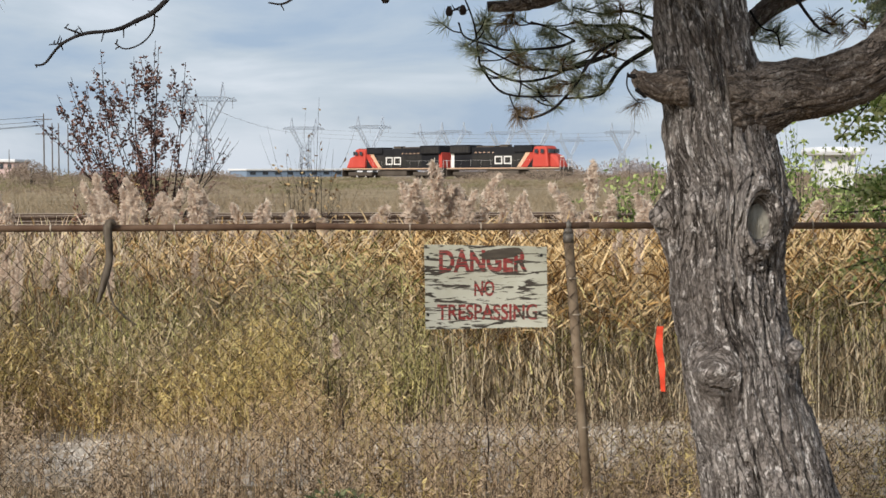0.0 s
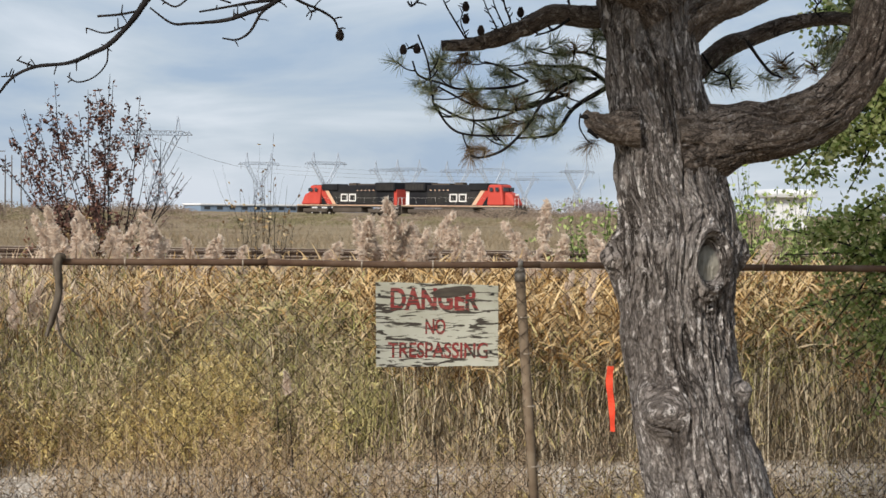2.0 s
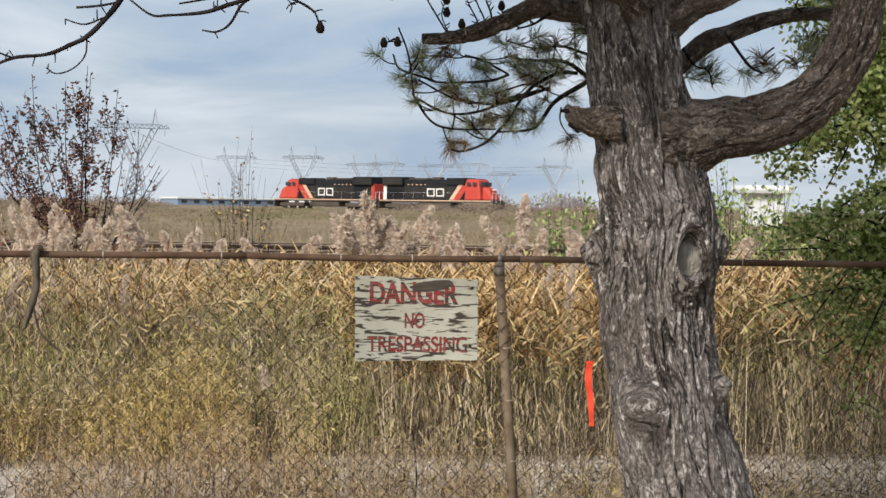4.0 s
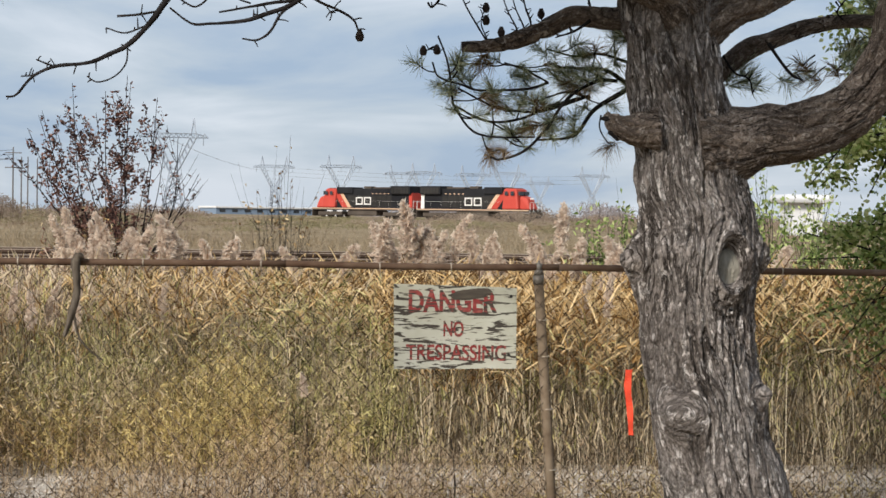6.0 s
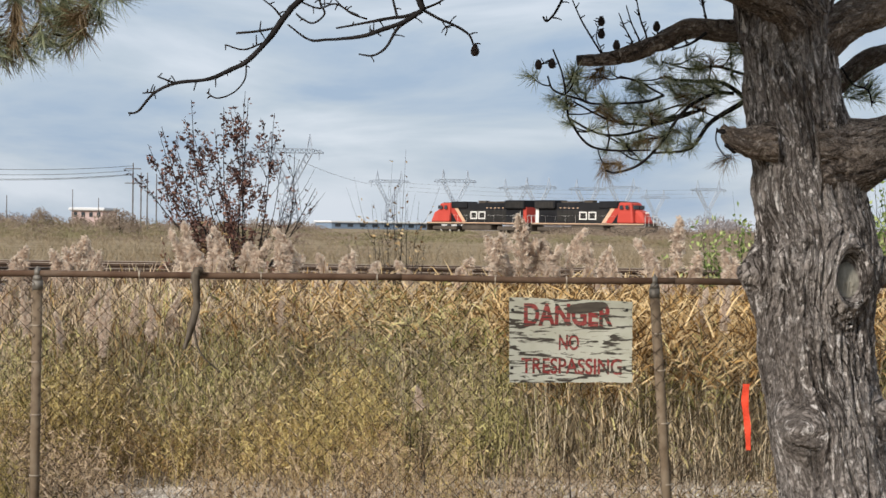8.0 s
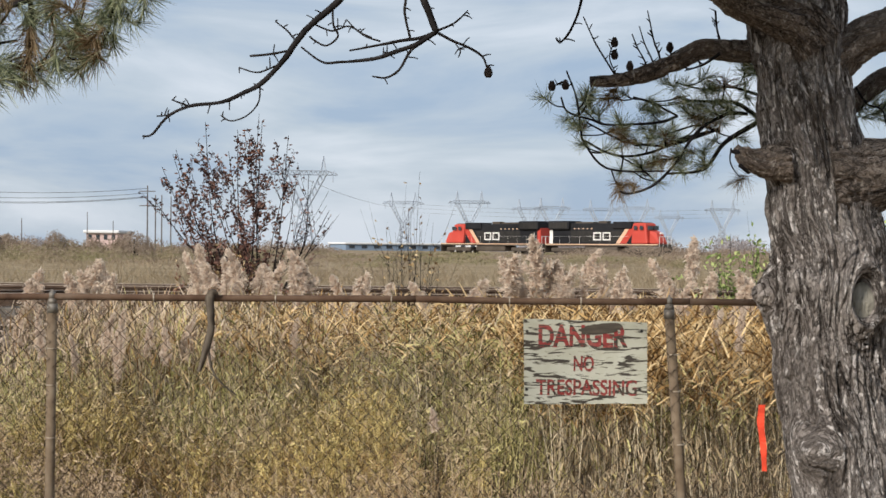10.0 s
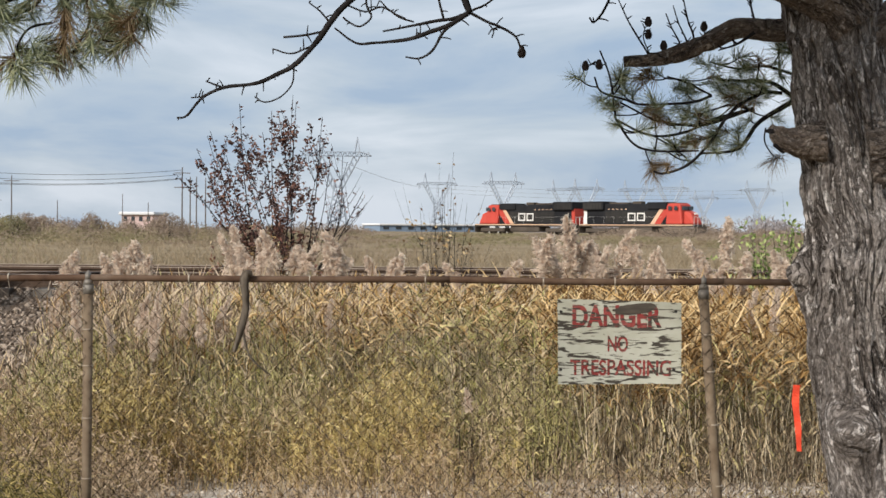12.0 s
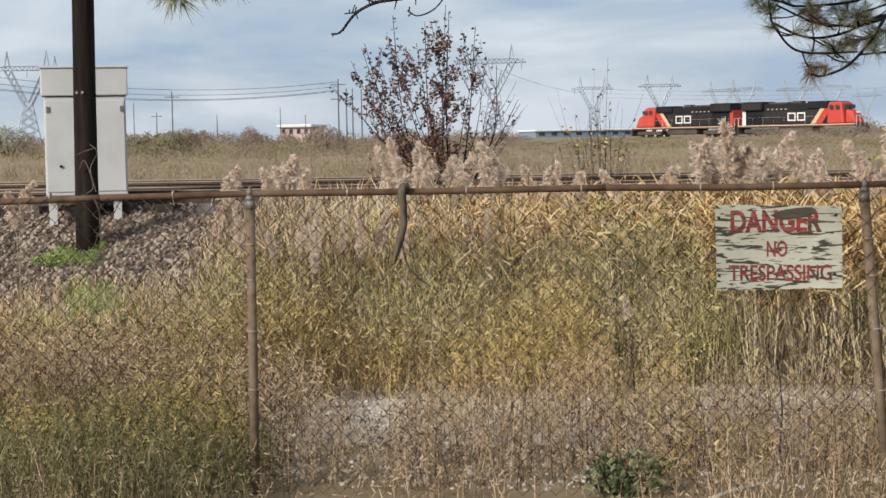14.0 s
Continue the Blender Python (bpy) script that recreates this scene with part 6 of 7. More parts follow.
# ---- pylons and wires ----
def build_pylon(height):
    """A lattice tower with a V-shaped head, two peaks and a long cross arm."""
    p = thing("transmission_tower", None, "steel lattice transmission tower on the skyline, distance haze painted into its pale colour", "pylon", "transmission towers")
    k = height / 45.0
    def bars(name, segs, r):
        bm = bmesh.new()
        for a, b in segs:
            rod(bm, Vector(a) * k, Vector(b) * k, r * k * 1.25, n=4)
        return part(name, bm, M_STEEL_HAZED, p)
    legs = []
    for sx in (-1, 1):
        for sy in (-1, 1):
            legs.append(((sx * 5, sy * 4, 0), (sx * 1.7, sy * 1.5, 20)))
    for i in range(5):
        z0, z1 = i * 4, i * 4 + 4
        w0, w1 = 5 - 0.165 * z0, 5 - 0.165 * z1
        for s in (-1, 1):
            legs += [((-w0, s * (4 - 0.125 * z0), z0), (w1, s * (4 - 0.125 * z1), z1)), ((w0, s * (4 - 0.125 * z0), z0), (-w1, s * (4 - 0.125 * z1), z1))]
    bars("body", legs, 0.25)
    head = []
    for sx in (-1, 1):
        for sy in (-1, 1):
            head += [((sx * 1.7, sy * 1.5, 20), (sx * 9.5, sy * 1.0, 36)), ((sx * 0.3, sy * 1.2, 21), (sx * 6.8, sy * 0.9, 36))]
        for i in range(6):
            t0, t1 = i / 6, (i + 1) / 6
            head.append(((sx * (1.7 + 7.8 * t0), 1, 20 + 16 * t0), (sx * (0.3 + 6.5 * t1), 1, 21 + 15 * t1)))
    bars("head", head, 0.25)
    arm = []
    for sy in (-1, 1):
        arm += [((-14.5, 0, 36.5), (-9.5, sy, 38)), ((14.5, 0, 36.5), (9.5, sy, 38)), ((-14.5, 0, 36), (14.5, 0, 36)), ((-9.5, sy, 38), (9.5, sy, 38))]
    for i in range(-7, 7):
        arm.append(((i * 2, 0, 36), (i * 2 + 1, 0, 38)))
        arm.append(((i * 2 + 1, 0, 38), (i * 2 + 2, 0, 36)))
    bars("cross_arm", arm, 0.15)
    for sx in (-1, 1):
        bars("peak", [((sx * 9.5, 0.8, 37), (sx * 8.4, 0, 45)), ((sx * 9.5, -0.8, 37), (sx * 8.4, 0, 45)), ((sx * 7.2, 0, 37), (sx * 8.4, 0, 45))], 0.27)
    for x in (-12.5, 0, 12.5):
        bars("insulator", [((x, 0, 36), (x, 0, 32.5))], 0.16)
    return p


tower = build_pylon(45.0)
SPOTS = [  # the middle of each cross arm
    (-48.3, 1250.0, 34.67), (-0.0, 1180.0, 33.68), (46.6, 1320.0, 32.71), (62.6, 1300.0, 33.27),
    (103.8, 1350.0, 33.53), (128.4, 1320.0, 33.97), (186.4, 1600.0, 32.66), (196.1, 1330.0, 33.57),
    (-73.6, 760.0, 34.34), (-288.2, 760.0, 35.99), (-315.0, 900.0, 39.70)]
for i, c in enumerate(SPOTS):
    s = (c[2] - rise(c[0], c[1]) + 0.6) / 36
    m = pose(c[0], c[1], c[2] - 36 * s, 0, 0, 6 + 4 * math.sin(i * 2.1))
    ob = tower if i == 0 else copy_thing(tower, m)
    ob.matrix_basis = m @ Matrix.Diagonal((s * 1.1, s, s, 1))


def build_wires(name, ends, sag, r, parent=None):
    bm = bmesh.new()
    for a, b in ends:
        a, b = Vector(a), Vector(b)
        line = [a.lerp(b, i / 16) - Vector((0, 0, sag * 4 * (i / 16) * (1 - i / 16))) for i in range(17)]
        tube(bm, line, (r, r), 4, cap=False)
    return tagged(part(name, bm, M_FARPOLE), "dark overhead power lines in shallow sags", "cables")


def build_far_pole(c_top, height, name="wooden_pole", arms=1):
    p = thing(name, pose(c_top[0], c_top[1], c_top[2] - height), "slim dark wooden power pole far across the field", "pole", "far poles")
    bm = bmesh.new()
    rod(bm, (0, 0, -1), (0, 0, height), 0.10, 0.06, n=8)
    part("shaft", bm, M_FARPOLE, p)
    for k in range(arms):
        bm = bmesh.new()
        box(bm, (-0.9, -0.05, height - 0.7 - k * 1.6), (0.9, 0.05, height - 0.6 - k * 1.6))
        part("crossarm", bm, M_FARPOLE, p)
    return p


for c, h, arms in (((-35.792, 190.000, 8.594), 7.5, 2), ((-37.643, 205.000, 7.976), 7.0, 0), ((-36.886, 205.000, 7.981), 7.0, 0), ((-37.529, 215.000, 8.148), 7.0, 0), ((-57.898, 200.000, 7.879), 6.0, 1), ((-68.168, 260.000, 5.925), 4.5, 0),
                   ((-77.810, 260.000, 6.547), 5.0, 1), ((-93.989, 300.000, 9.057), 8.0, 0), ((-66.688, 320.000, 6.584), 5.0, 0), ((-71.559, 320.000, 8.147), 7.0, 0)):
    build_far_pole(c, h, arms=arms)
P0 = Vector((-35.790, 190.000, 8.277))
build_wires("power_line", [(P0 + Vector((0, 0, dz)), Vector((-62.636, 150.000, 8.438)) + Vector((0, 0, dz * 1.2))) for dz in (0.0, -0.5, -0.9, -1.0)], 1.2, 0.028)
T1, T2 = Vector((-48.242, 1250.000, 32.1)), Vector((196.113, 1330.000, 31.4))
build_wires("transmission_line", [(T1 + Vector((0, 0, dz)), T2 + Vector((0, 0, dz))) for dz in (0, -3, 3)] + [(Vector((-73.560, 760.000, 32.8)), T1)], 3.0, 0.08)


# ---- scrub, brush and far buildings ----
def build_field():
    rng = random.Random(41)
    tan, olive, brown = [], [], []
    for i in range(70000):
        y = 28.6 * (250.0 / 28.6) ** (rng.random() ** 0.8)
        x = rng.uniform(-0.42, 0.42) * y
        s = 0.5 + y / 130.0
        h = (0.42 + 0.25 * noise.noise(Vector((x * 0.12, y * 0.06, 5)))) * rng.uniform(0.5, 1.3)
        if y > 80 and x > -0.1 * y:
            h *= 0.5
        patch = 1.5 * noise.noise(Vector((x * 0.06, y * 0.025, 1))) + rng.gauss(0, 0.15)
        if y < 85:
            patch *= 0.3
        z = rise(x, y)
        item = ((x, y, z - 0.05), (rng.gauss(0, 0.5), rng.gauss(0, 0.4), 1), h, 0.03 * s, rng.uniform(0, 0.2), rng.uniform(0, 6.28))
        (olive if patch > 0.22 else brown if patch < (-0.08 if x < -0.05 * y else -0.25) else tan).append(item)
    # low rounded bushes scattered over the field
    for i in range(330):
        y = 80.0 * (245.0 / 80.0) ** rng.random()
        cx = rng.uniform(-0.40, 0.36) * y
        wide, high = rng.uniform(0.5, 1.6) * (0.6 + y / 140), rng.uniform(0.55, 1.15)
        if cx / y > -0.12:
            high *= 0.4
        rows = rng.choice((tan, olive, olive, brown, brown))
        z = rise(cx, y)
        for k in range(240):
            a, u = rng.uniform(0, 6.283), rng.random()
            r = wide * math.sqrt(u)
            rows.append(((cx + math.cos(a) * r, y + math.sin(a) * r, z + high * rng.random() * math.sqrt(1 - u)), (rng.gauss(0, 1), rng.gauss(0, 1), rng.uniform(0, 1)), rng.uniform(0.1, 0.24), 0.026 * (0.5 + y / 130), 0.03, a))
    f = tagged(thing("field_scrub"), "rough field of tan grass and olive scrub", "scrub", kind="stuff")
    soup("tan_grass", *blades(tan, 2), M_SCRUB, f)
    soup("olive_scrub", *blades(olive, 2), M_SCRUB_GREEN, f)
    soup("brown_brush", *blades(brown, 2), M_SCRUB_BROWN, f)


build_field()


def build_bush(at, wide, high, mats, stems, leaves, leaf, seed, name, label, bare=0.0, r0=0.02, root=0.2, forks=7):
    """A shrub: arching stems that fork, twigs, and single hanging leaves along them."""
    rng = random.Random(seed)
    b = thing(name, pose(*at), label, "bush")
    spots = []
    for i in range(stems):
        bm = bmesh.new()
        a = 2 * math.pi * (i + rng.random()) / stems
        reach = wide * math.sqrt(rng.uniform(0.02, 1))
        tip = Vector((math.cos(a) * reach, math.sin(a) * reach * 0.6, high * rng.uniform(0.78, 1.0) * (1 - 0.36 * (reach / wide) ** 2)))
        foot = Vector((tip.x * root + rng.gauss(0, 0.05) * wide, tip.y * root, -0.05))
        q1 = foot.lerp(tip, 0.3) + Vector((tip.x * 0.16, 0, 0)) + Vector((rng.gauss(0, 0.05), rng.gauss(0, 0.05), 0)) * wide
        q2 = foot.lerp(tip, 0.65) + Vector((tip.x * 0.10, 0, 0)) + Vector((rng.gauss(0, 0.06), rng.gauss(0, 0.06), 0)) * wide
        line = spline([foot, q1, q2, tip], 7)
        tube(bm, line, (r0 * rng.uniform(0.7, 1.1), r0 * 0.16), 5)
        spots += [(p, tip.x, 1.0) for p in line[7:]] + [(p, tip.x, 1.0) for p in line[13:]]
        for k in range(forks):
            j = rng.randint(4, 18)
            p = line[j]
            d = ((line[j + 1] - p).normalized() + Vector((rng.gauss(0, 0.5), rng.gauss(0, 0.4), rng.uniform(0, 0.3)))).normalized()
            e = p + d * high * rng.uniform(0.08, 0.27)
            sub = spline([p, (p + e) / 2 + Vector((d.x * 0.02, 0, -0.012 * high)), e + Vector((0, 0, 0.03 * high))], 5)
            tube(bm, sub, (r0 * 0.35, r0 * 0.1), 4)
            spots += [(q, e.x, 0.6) for q in sub[1:]]
        part("stem", bm, M_TWIG, b)
    for mat, share in mats:
        items = []
        for i in range(int(leaves * share)):
            p, tx, k = rng.choice(spots)
            if bare and tx > wide * (0.75 - bare) and rng.random() < 0.88:
                continue
            w = Vector((rng.gauss(0, 0.5), rng.gauss(0, 0.5), rng.uniform(-1.0, 0.5)))
            q = p + Vector((rng.gauss(0, 1), rng.gauss(0, 1), rng.gauss(0, 1))) * leaf * 0.35
            items.append((q, w, leaf * rng.uniform(0.7, 1.3), leaf * 0.5, rng.uniform(0, 6.28)))
        soup("foliage", *leaflets(items), mat, b)
    return b


def build_fan_shrub(at):
    """Straight stems that fan out from a tight base, forking upwards, with small leaves set along them."""
    rng = random.Random(51)
    b = thing("red_leaved_shrub", pose(*at), "tall open shrub with sparse dark red autumn leaves", "bush")
    dark, red = [], []
    for i in range(22):
        f = -1.0 + 2.0 * (i + rng.uniform(0.1, 0.9)) / 22
        foot = Vector((0.16 * f + rng.gauss(0, 0.05), rng.gauss(0, 0.12), -0.05))
        tip = Vector((1.05 * f - 0.10 + rng.gauss(0, 0.06), rng.gauss(0, 0.35), (3.0 - 0.85 * abs(f) ** 2.0) * rng.uniform(0.84, 1.02)))
        if f > 0.3:
            tip.z *= rng.uniform(0.84, 0.98)
        knee = Vector((0.2 * f + rng.gauss(0, 0.07), foot.y, rng.uniform(0.7, 1.0)))
        line = spline([foot, knee, knee.lerp(tip, 0.5) + Vector((0.06 * f + rng.gauss(0, 0.05), rng.gauss(0, 0.05), 0)), tip], 8)
        bm = bmesh.new()
        thick = 0.013 if i % 3 == 0 else 0.008
        tube(bm, line, (thick, 0.003), 6)
        twigs = [(line[10:], 1.0)]
        for k in range(9):
            j = rng.randint(6, 21)
            p, d = line[j], (line[j + 1] - line[j]).normalized()
            out = Vector((rng.choice((-1, 1)) * rng.uniform(0.3, 0.7), rng.gauss(0, 0.35), rng.uniform(-0.1, 0.25)))
            d = (d + out).normalized()
            long = rng.uniform(0.2, 0.62) * (1 - 0.35 * j / 24)
            sub_line = spline([p, p + d * long * 0.5, p + d * long + Vector((0, 0, 0.12 * long))], 6)
            tube(bm, sub_line, (0.004, 0.0018), 4)
            twigs.append((sub_line[2:], 0.7))
        part("stem", bm, M_TWIG, b)
        bare = f > 0.45
        for path, k in twigs:
            for a, c in zip(path, path[1:]):
                for q in range(4):
                    if rng.random() < (0.94 if bare else 0.3):
                        continue
                    p = a.lerp(c, rng.random())
                    w = Vector((rng.gauss(0, 0.6), rng.gauss(0, 0.6), rng.uniform(-0.8, 0.7)))
                    item = (p + w * 0.012, w, rng.uniform(0.035, 0.06), rng.uniform(0.02, 0.032), rng.uniform(0, 6.28))
                    low = p.z < 1.9 + 0.3 * noise.noise(p * 2)
                    (red if rng.random() < (0.55 if low and f < 0.2 else 0.22) else dark).append(item)
    soup("foliage", *leaflets(dark), M_LEAF_RED, b, "dark purple-brown leaves")
    soup("red_foliage", *leaflets(red), M_LEAF_RUST, b, "rust-red leaves")
    return b


c = (-2.37, 18.900, 1.488)
build_fan_shrub((c[0], c[1], rise(c[0], c[1])))
c = (-2.433, 18.500, 1.495)
build_bush((c[0] - 0.1, c[1], rise(c[0], c[1])), 0.75, 1.75, [(M_LEAF_RUST, 0.5), (M_WEED_RED, 0.6)], 30, 2600, 0.055, 52, "brown_undergrowth", "dense red-brown undergrowth at the foot of the shrub", r0=0.008)
c = (-0.598, 17.500, 1.471)
build_bush((c[0], c[1], rise(c[0], c[1])), 0.32, 2.75, [(M_WEED_RED, 1.0)], 17, 260, 0.05, 53, "bare_shrub", "thin bare shrub with a few brown leaves", r0=0.008)
c = (-0.58, 17.300, 1.471)
build_bush((c[0], c[1], rise(c[0], c[1])), 0.42, 1.5, [(M_WEED_RED, 0.6), (M_LEAF_RUST, 0.4)], 24, 800, 0.05, 58, "brown_undergrowth", "red-brown undergrowth round a thin bare shrub", r0=0.007)
c = (2.698, 17.000, 1.625)
build_bush((c[0], c[1], rise(c[0], c[1])), 0.42, 2.25, [(M_LEAF, 1.0)], 18, 1300, 0.06, 54, "green_sapling", "leafy green sapling among the reeds", r0=0.008)
c = (4.334, 16.500, 1.258)
build_bush((c[0], c[1], rise(c[0], c[1])), 0.75, 2.7, [(M_LEAF, 1.0)], 26, 2800, 0.06, 55, "green_sapling", "leafy pale green sapling beyond the fence", r0=0.009)


def build_mound(at, wide, high, mat, seed):
    """A distant rounded bush: a dome of many small leaf clumps over short stems."""
    rng = random.Random(seed)
    b = thing("distant_bush", pose(*at), "rounded autumn bush on the skyline", "bush")
    bm = bmesh.new()
    for i in range(9):
        rod(bm, (rng.gauss(0, 0.1) * wide, rng.gauss(0, 0.1) * wide, -0.3), (rng.gauss(0, 0.4) * wide, rng.gauss(0, 0.3) * wide, high * 0.7), 0.04, 0.015, 5)
    part("stem", bm, M_TWIG, b)
    items = []
    for i in range(4200):
        a, u = rng.uniform(0, 6.283), rng.random()
        r = wide * math.sqrt(u) * (1 + 0.18 * noise.noise(Vector((math.cos(a) * 2, math.sin(a) * 2, seed))))
        z = high * rng.random() ** 0.6 * math.sqrt(max(0.02, 1 - u)) * (1 + 0.25 * noise.noise(Vector((a * 2, u * 3, seed + 2))))
        items.append(((math.cos(a) * r, math.sin(a) * r, z), (rng.gauss(0, 1), rng.gauss(0, 1), rng.uniform(-0.2, 1)), rng.uniform(0.07, 0.17), 0.05, 0.02, a))
    soup("crown", *blades(items, 2), mat, b)
    return b


for (c, w, h, mat) in (((-42.167, 150.000, 2.099), 1.35, 1.0, M_SCRUB_BROWN), ((-36.314, 150.000, 2.149), 1.3, 0.95, M_SCRUB_BROWN), ((-23.584, 120.000, 2.127), 1.6, 0.7, M_SCRUB_BROWN), ((-43.340, 110.000, 2.294), 2.2, 0.9, M_SCRUB_GREEN),
                       ((-29.172, 100.000, 2.002), 1.5, 0.5, M_SCRUB_GREEN), ((-37.522, 120.000, 2.043), 1.8, 0.4, M_SCRUB_GREEN), ((20.851, 200.000, 1.554), 5.0, 0.9, M_SCRUB_BROWN), ((15.067, 210.000, 1.480), 4.5, 0.7, M_SCRUB_BROWN)):
    g = rise(c[0], c[1])
    build_mound((c[0], c[1], g), w, h + max(0.2, c[2] - g), mat, int(c[0] * 10))



# ---- far woods along the horizon ----
def build_far_woods():
    rng = random.Random(61)
    near, hazy = [], []
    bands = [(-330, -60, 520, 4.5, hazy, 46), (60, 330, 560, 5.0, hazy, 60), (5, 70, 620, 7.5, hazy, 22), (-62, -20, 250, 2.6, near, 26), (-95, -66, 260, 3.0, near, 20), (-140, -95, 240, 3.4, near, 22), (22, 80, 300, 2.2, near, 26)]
    for x0, x1, y, high, rows, clumps in bands:
        for i in range(clumps):
            cx, cy = rng.uniform(x0, x1), y + rng.uniform(-25, 25)
            top = high * rng.uniform(0.45, 1.1) * (0.8 + 0.5 * noise.noise(Vector((cx * 0.03, cy * 0.01, 4))))
            wide = (x1 - x0) / clumps * rng.uniform(0.9, 1.9)
            z = rise(cx, cy)
            for k in range(420):
                a, u = rng.uniform(0, 6.283), rng.random()
                r = wide * math.sqrt(u)
                p = (cx + math.cos(a) * r, cy + math.sin(a) * r, z + top * rng.random() * math.sqrt(1.02 - u))
                rows.append((p, (rng.gauss(0, 0.6), rng.gauss(0, 0.6), rng.uniform(0.2, 1)), top * rng.uniform(0.08, 0.2), y * 0.0006, 0.0, a))
    f = tagged(thing("far_woods"), "brown autumn thickets along the horizon, the far ones with haze in their colour", "woods", kind="stuff")
    soup("near_thicket", *blades(near, 2), M_SCRUB_BROWN, f)
    # the farther thickets take the colour with the haze painted in
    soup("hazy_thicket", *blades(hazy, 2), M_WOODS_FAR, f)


build_far_woods()


# ---- broadleaf tree beside the pine ----
def build_leafy_tree():
    rng = random.Random(71)
    t = thing("broadleaf_tree", None, "green broadleaf sapling with hanging leafy branches beside the pine", "tree")
    base = (3.352, 9.200, 0.288)
    trunk = [(base[0] + 0.25, 9.2, -0.05), (base[0] + 0.2, 9.2, 0.7), (base[0] + 0.12, 9.15, 1.5), (base[0] + 0.05, 9.2, 2.4), (base[0] + 0.05, 9.2, 3.4)]
    bm = bmesh.new()
    tube(bm, spline(trunk, 6), (0.07, 0.03), 10, 0.1)
    part("trunk", bm, M_STICK, t, smooth=True)
    spots = []
    ends = [(2.494, 9.150, 1.990), (2.553, 9.150, 2.145), (2.626, 9.150, 1.777), (2.568, 9.150, 1.591), (2.651, 9.150, 1.994), (2.722, 9.150, 1.718), (2.742, 9.150, 2.150), (2.842, 9.150, 1.936), (2.792, 9.150, 1.472), (2.882, 9.150, 1.659), (2.896, 9.150, 2.308), (2.997, 9.150, 2.095), (2.972, 9.150, 1.847), (3.043, 9.150, 1.569), (2.890, 9.150, 1.349), (3.020, 9.150, 1.259), (3.111, 9.150, 1.415), (3.102, 9.150, 1.725), (3.159, 9.150, 1.975), (3.119, 9.150, 2.252), (3.209, 9.150, 2.471), (3.281, 9.150, 2.164), (3.292, 9.150, 1.792), (3.268, 9.150, 1.511), (3.214, 9.150, 1.168), (3.306, 9.150, 1.294), (3.378, 9.150, 1.015), (3.123, 9.150, 0.980), (3.256, 9.150, 0.795), (2.961, 9.150, 1.102), (3.402, 9.150, 2.415), (3.477, 9.150, 2.013), (3.488, 9.150, 1.640), (3.562, 9.150, 1.299), (3.393, 9.150, 2.724), (3.292, 9.150, 2.907), (3.071, 9.150, 2.838), (2.942, 9.150, 2.926), (3.013, 9.150, 2.651), (2.884, 9.150, 2.709), (3.141, 9.150, 2.624), (2.639, 9.150, 1.283), (2.737, 9.150, 1.161), (2.870, 9.150, 0.915), (2.469, 9.150, 1.743), (3.439, 9.150, 1.109), (3.068, 9.150, 0.668), (3.325, 9.150, 0.609), (2.804, 9.150, 1.038), (2.890, 9.150, 2.524), (2.735, 9.150, 2.396), (2.755, 9.150, 2.828), (2.689, 9.150, 2.948), (2.814, 9.150, 2.983), (2.914, 9.150, 2.802), (3.068, 9.150, 2.961), (3.198, 9.150, 2.842), (3.161, 9.150, 3.026), (2.824, 9.150, 2.614), (2.956, 9.150, 2.402), (2.802, 9.150, 2.275), (2.676, 9.150, 2.241), (3.023, 9.150, 2.281)]
    for e in ends:
        bm = bmesh.new()
        e = Vector(e) + Vector((0, rng.uniform(-0.35, 0.35), 0))
        s = Vector(trunk[2 if e.z < 1.9 else 3]) + Vector((0, 0, rng.uniform(-0.4, 0.5)))
        line = spline([s, (s + e) / 2 + Vector((0, rng.gauss(0, 0.05), 0.14)), e], 8)
        tube(bm, line, (0.011, 0.003), 5)
        spots += [(p, (e - s).normalized()) for p in line[5:]]
        for k in range(4):
            p = line[rng.randint(6, 15)]
            q = p + Vector((rng.gauss(0, 0.12), rng.gauss(0, 0.14), rng.gauss(-0.03, 0.1)))
            sub = spline([p, (p + q) / 2 + Vector((0, 0, 0.02)), q], 3)
            tube(bm, sub, (0.004, 0.002), 4)
            spots += [(v, (q - p).normalized()) for v in sub]
        part("branch", bm, M_TWIG, t)
    items = []
    for i in range(18000):
        p, d = rng.choice(spots)
        w = Vector((rng.gauss(0, 0.7), rng.gauss(0, 0.7), rng.uniform(-1.0, 0.3)))
        items.append((p + Vector((rng.gauss(0, 0.035), rng.gauss(0, 0.04), rng.gauss(0, 0.035))), w, rng.uniform(0.026, 0.045), rng.uniform(0.02, 0.03), rng.uniform(0, 6.28)))
    soup("crown", *leaflets(items[:8500]), M_LEAF, t, "small green leaves")
    soup("pale_leaves", *leaflets(items[8500:]), M_LEAF_PALE, t, "yellow-green turning leaves")


build_leafy_tree()


# ---- buildings on the skyline ----
M_SHED_BLUE = material("blue_grey_cladding", [(0.16, 0.22, 0.30), (0.24, 0.30, 0.38)], 0.1, 0.6, bump=0)
M_SHED_WHITE = material("white_cladding", [(0.6, 0.61, 0.62), (0.72, 0.72, 0.72)], 0.1, 0.6, bump=0)
M_SHED_RED = material("red_cladding", [(0.5, 0.36, 0.33), (0.58, 0.45, 0.42)], 0.1, 0.6, bump=0)


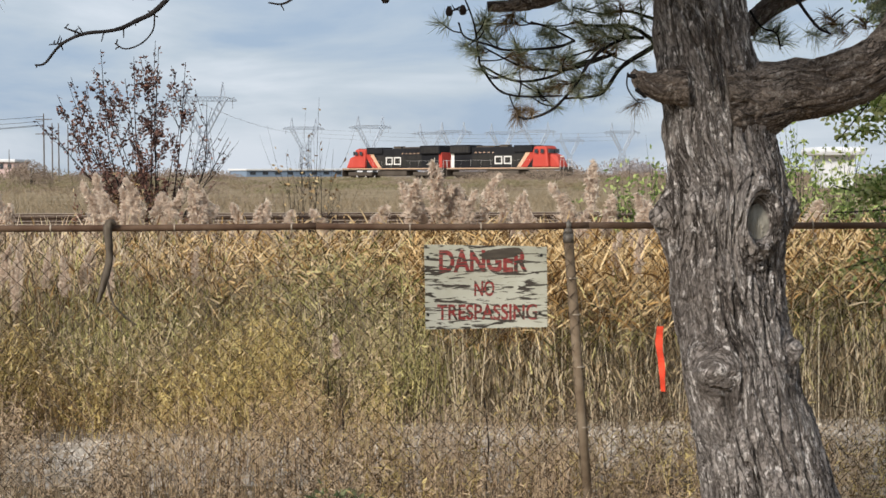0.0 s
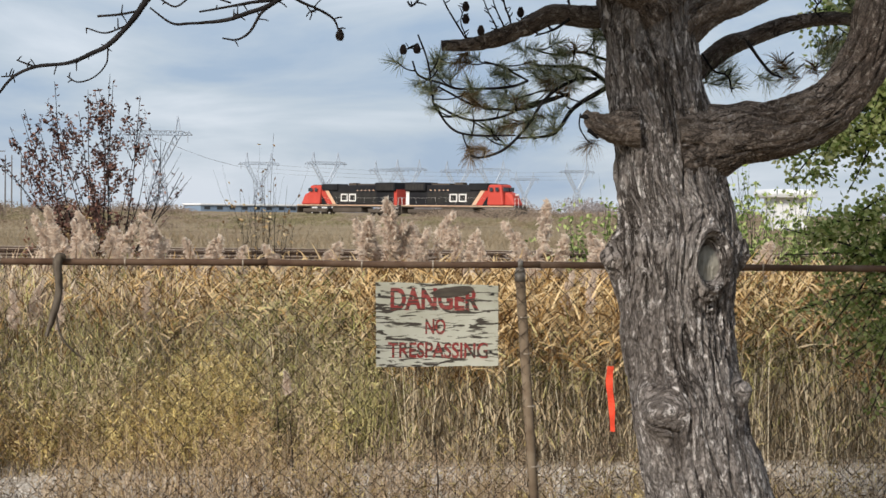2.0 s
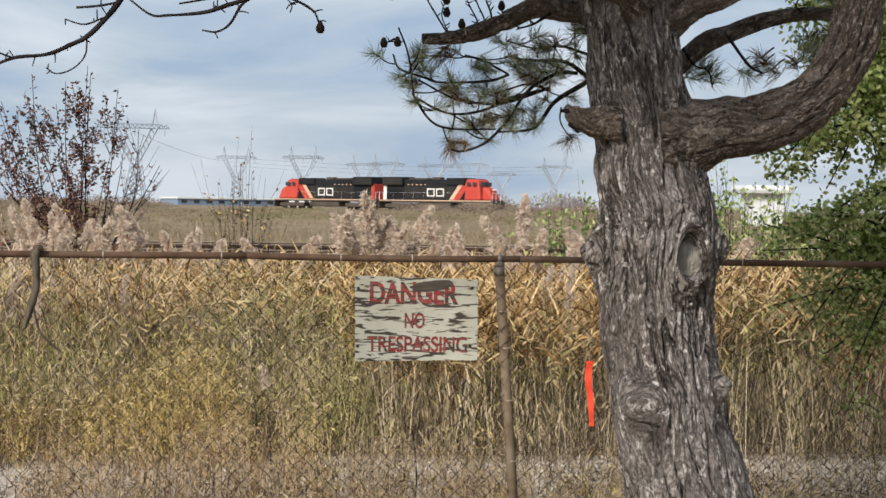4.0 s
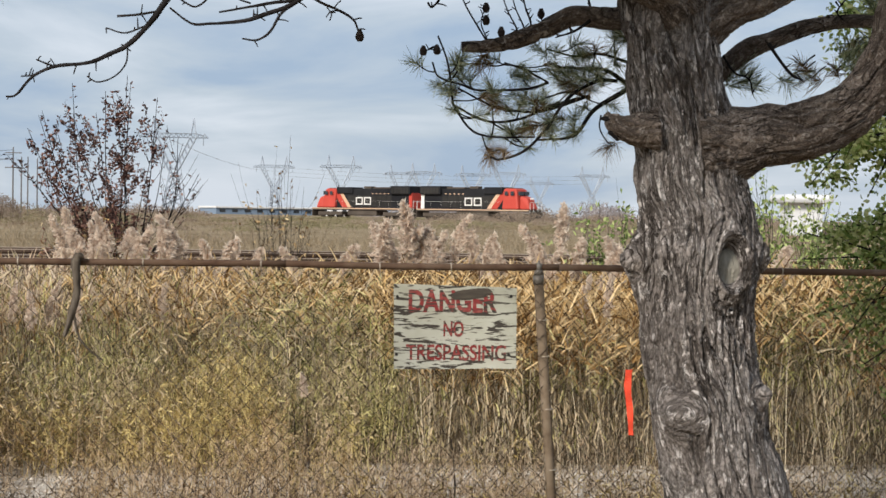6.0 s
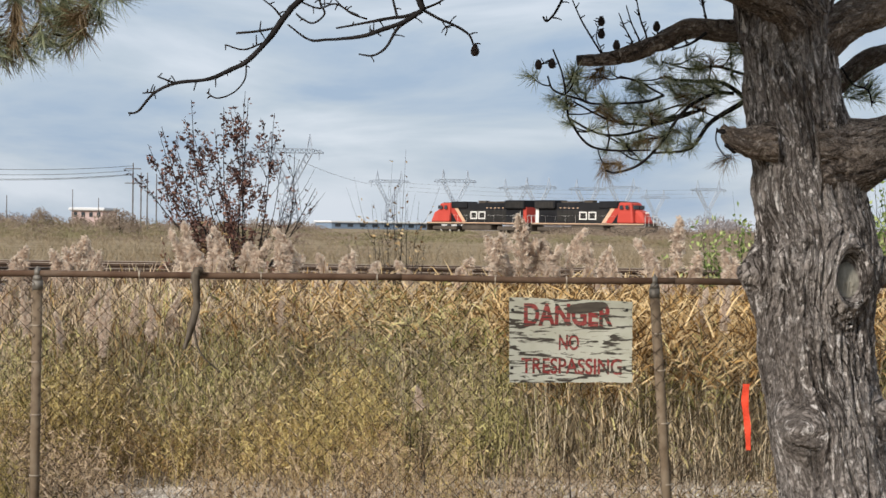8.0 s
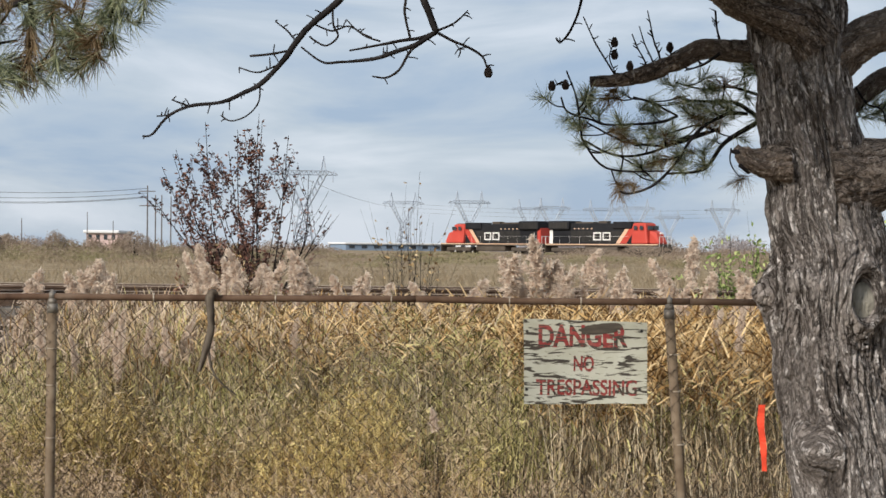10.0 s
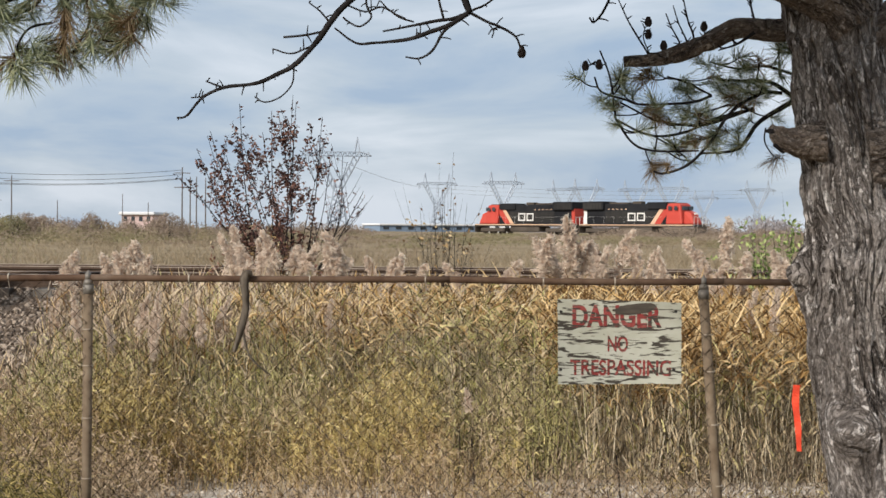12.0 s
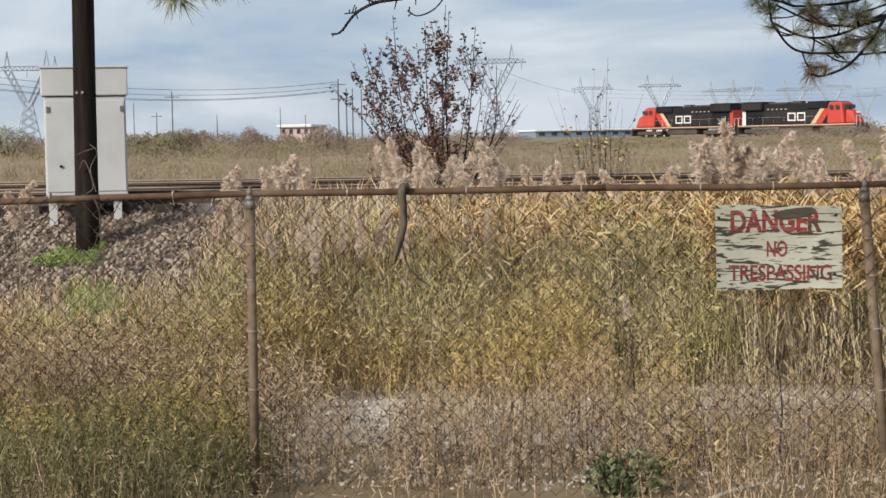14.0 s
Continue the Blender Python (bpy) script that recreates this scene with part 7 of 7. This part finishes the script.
def build_shed(c0, c1, height, wall, roof, label, windows=0, deep=14.0):
    a, b = Vector(c0), Vector(c1)
    ln = (b - a).length
    s = thing("industrial_shed", Matrix.Translation(a) @ (Euler((0, 0, math.atan2(b.y - a.y, b.x - a.x))).to_matrix().to_4x4()), label, "building")
    bm = bmesh.new()
    box(bm, (0, 0, -6), (ln, deep, height * 0.72))
    part("wall", bm, wall, s)
    bm = bmesh.new()
    box(bm, (-0.5, -0.6, height * 0.72 + 0.01), (ln + 0.5, deep + 0.6, height), 0.2)
    part("roof", bm, roof, s)
    for i in range(windows):
        x = ln * (i + 0.5) / windows
        bm = bmesh.new()
        box(bm, (x - ln / windows * 0.22, -0.12, height * 0.2), (x + ln / windows * 0.22, -0.02, height * 0.6))
        part("window", bm, M_GLASS, s)
    return s


build_shed((-44.618, 620.000, 1.349), (-9.747, 640.000, 1.702), 2.7, M_SHED_BLUE, M_SHED_WHITE, "long low blue-grey warehouse with a white roof", 8)
build_shed((-7.636, 640.000, 1.723), (3.341, 640.000, 1.834), 3.0, M_SHED_WHITE, M_SHED_BLUE, "small pale industrial shed", 3)
build_shed((-73.972, 330.000, 2.617), (-67.960, 330.000, 2.669), 2.3, M_SHED_RED, M_SHED_WHITE, "red building with a pale roof", 4)
build_shed((24.019, 90.000, 1.471), (25.668, 90.000, 1.489), 1.75, M_SHED_WHITE, M_SHED_WHITE, "white trailer body beyond the reeds", 0, 2.5)

c = (-0.17, 8.56, 0.005)
build_bush((c[0], c[1], rise(c[0], c[1])), 0.2, 0.27, [(M_LEAF_DARK, 1.0)], 18, 520, 0.05, 57, "green_weed_clump", "dark green broad-leaved weed at the fence foot", r0=0.004)

# pale creeper on the utility pole
creeper = thing("creeper", None, "pale dry creeper clinging to the pole", "creeper")
for pts in ([(-6.836, 19.600, 1.517), (-6.763, 19.600, 1.616), (-6.669, 19.600, 1.314), (-6.776, 19.600, 1.214)], [(-6.636, 19.600, 1.246), (-6.697, 19.600, 1.515), (-6.607, 19.600, 1.714), (-6.701, 19.600, 1.816)], [(-6.865, 19.600, 1.685), (-6.759, 19.600, 1.730), (-6.620, 19.600, 1.768)], [(-6.811, 19.600, 1.215), (-6.641, 19.600, 1.112), (-6.594, 19.600, 0.843), (-6.693, 19.600, 0.575)], [(-6.654, 19.600, 0.709), (-6.437, 19.600, 0.975), (-6.327, 19.600, 1.175)]):
    bm = bmesh.new()
    tube(bm, spline(pts, 5), (0.008, 0.005), 5, 0.2)
    part("stem", bm, M_STICK, creeper)
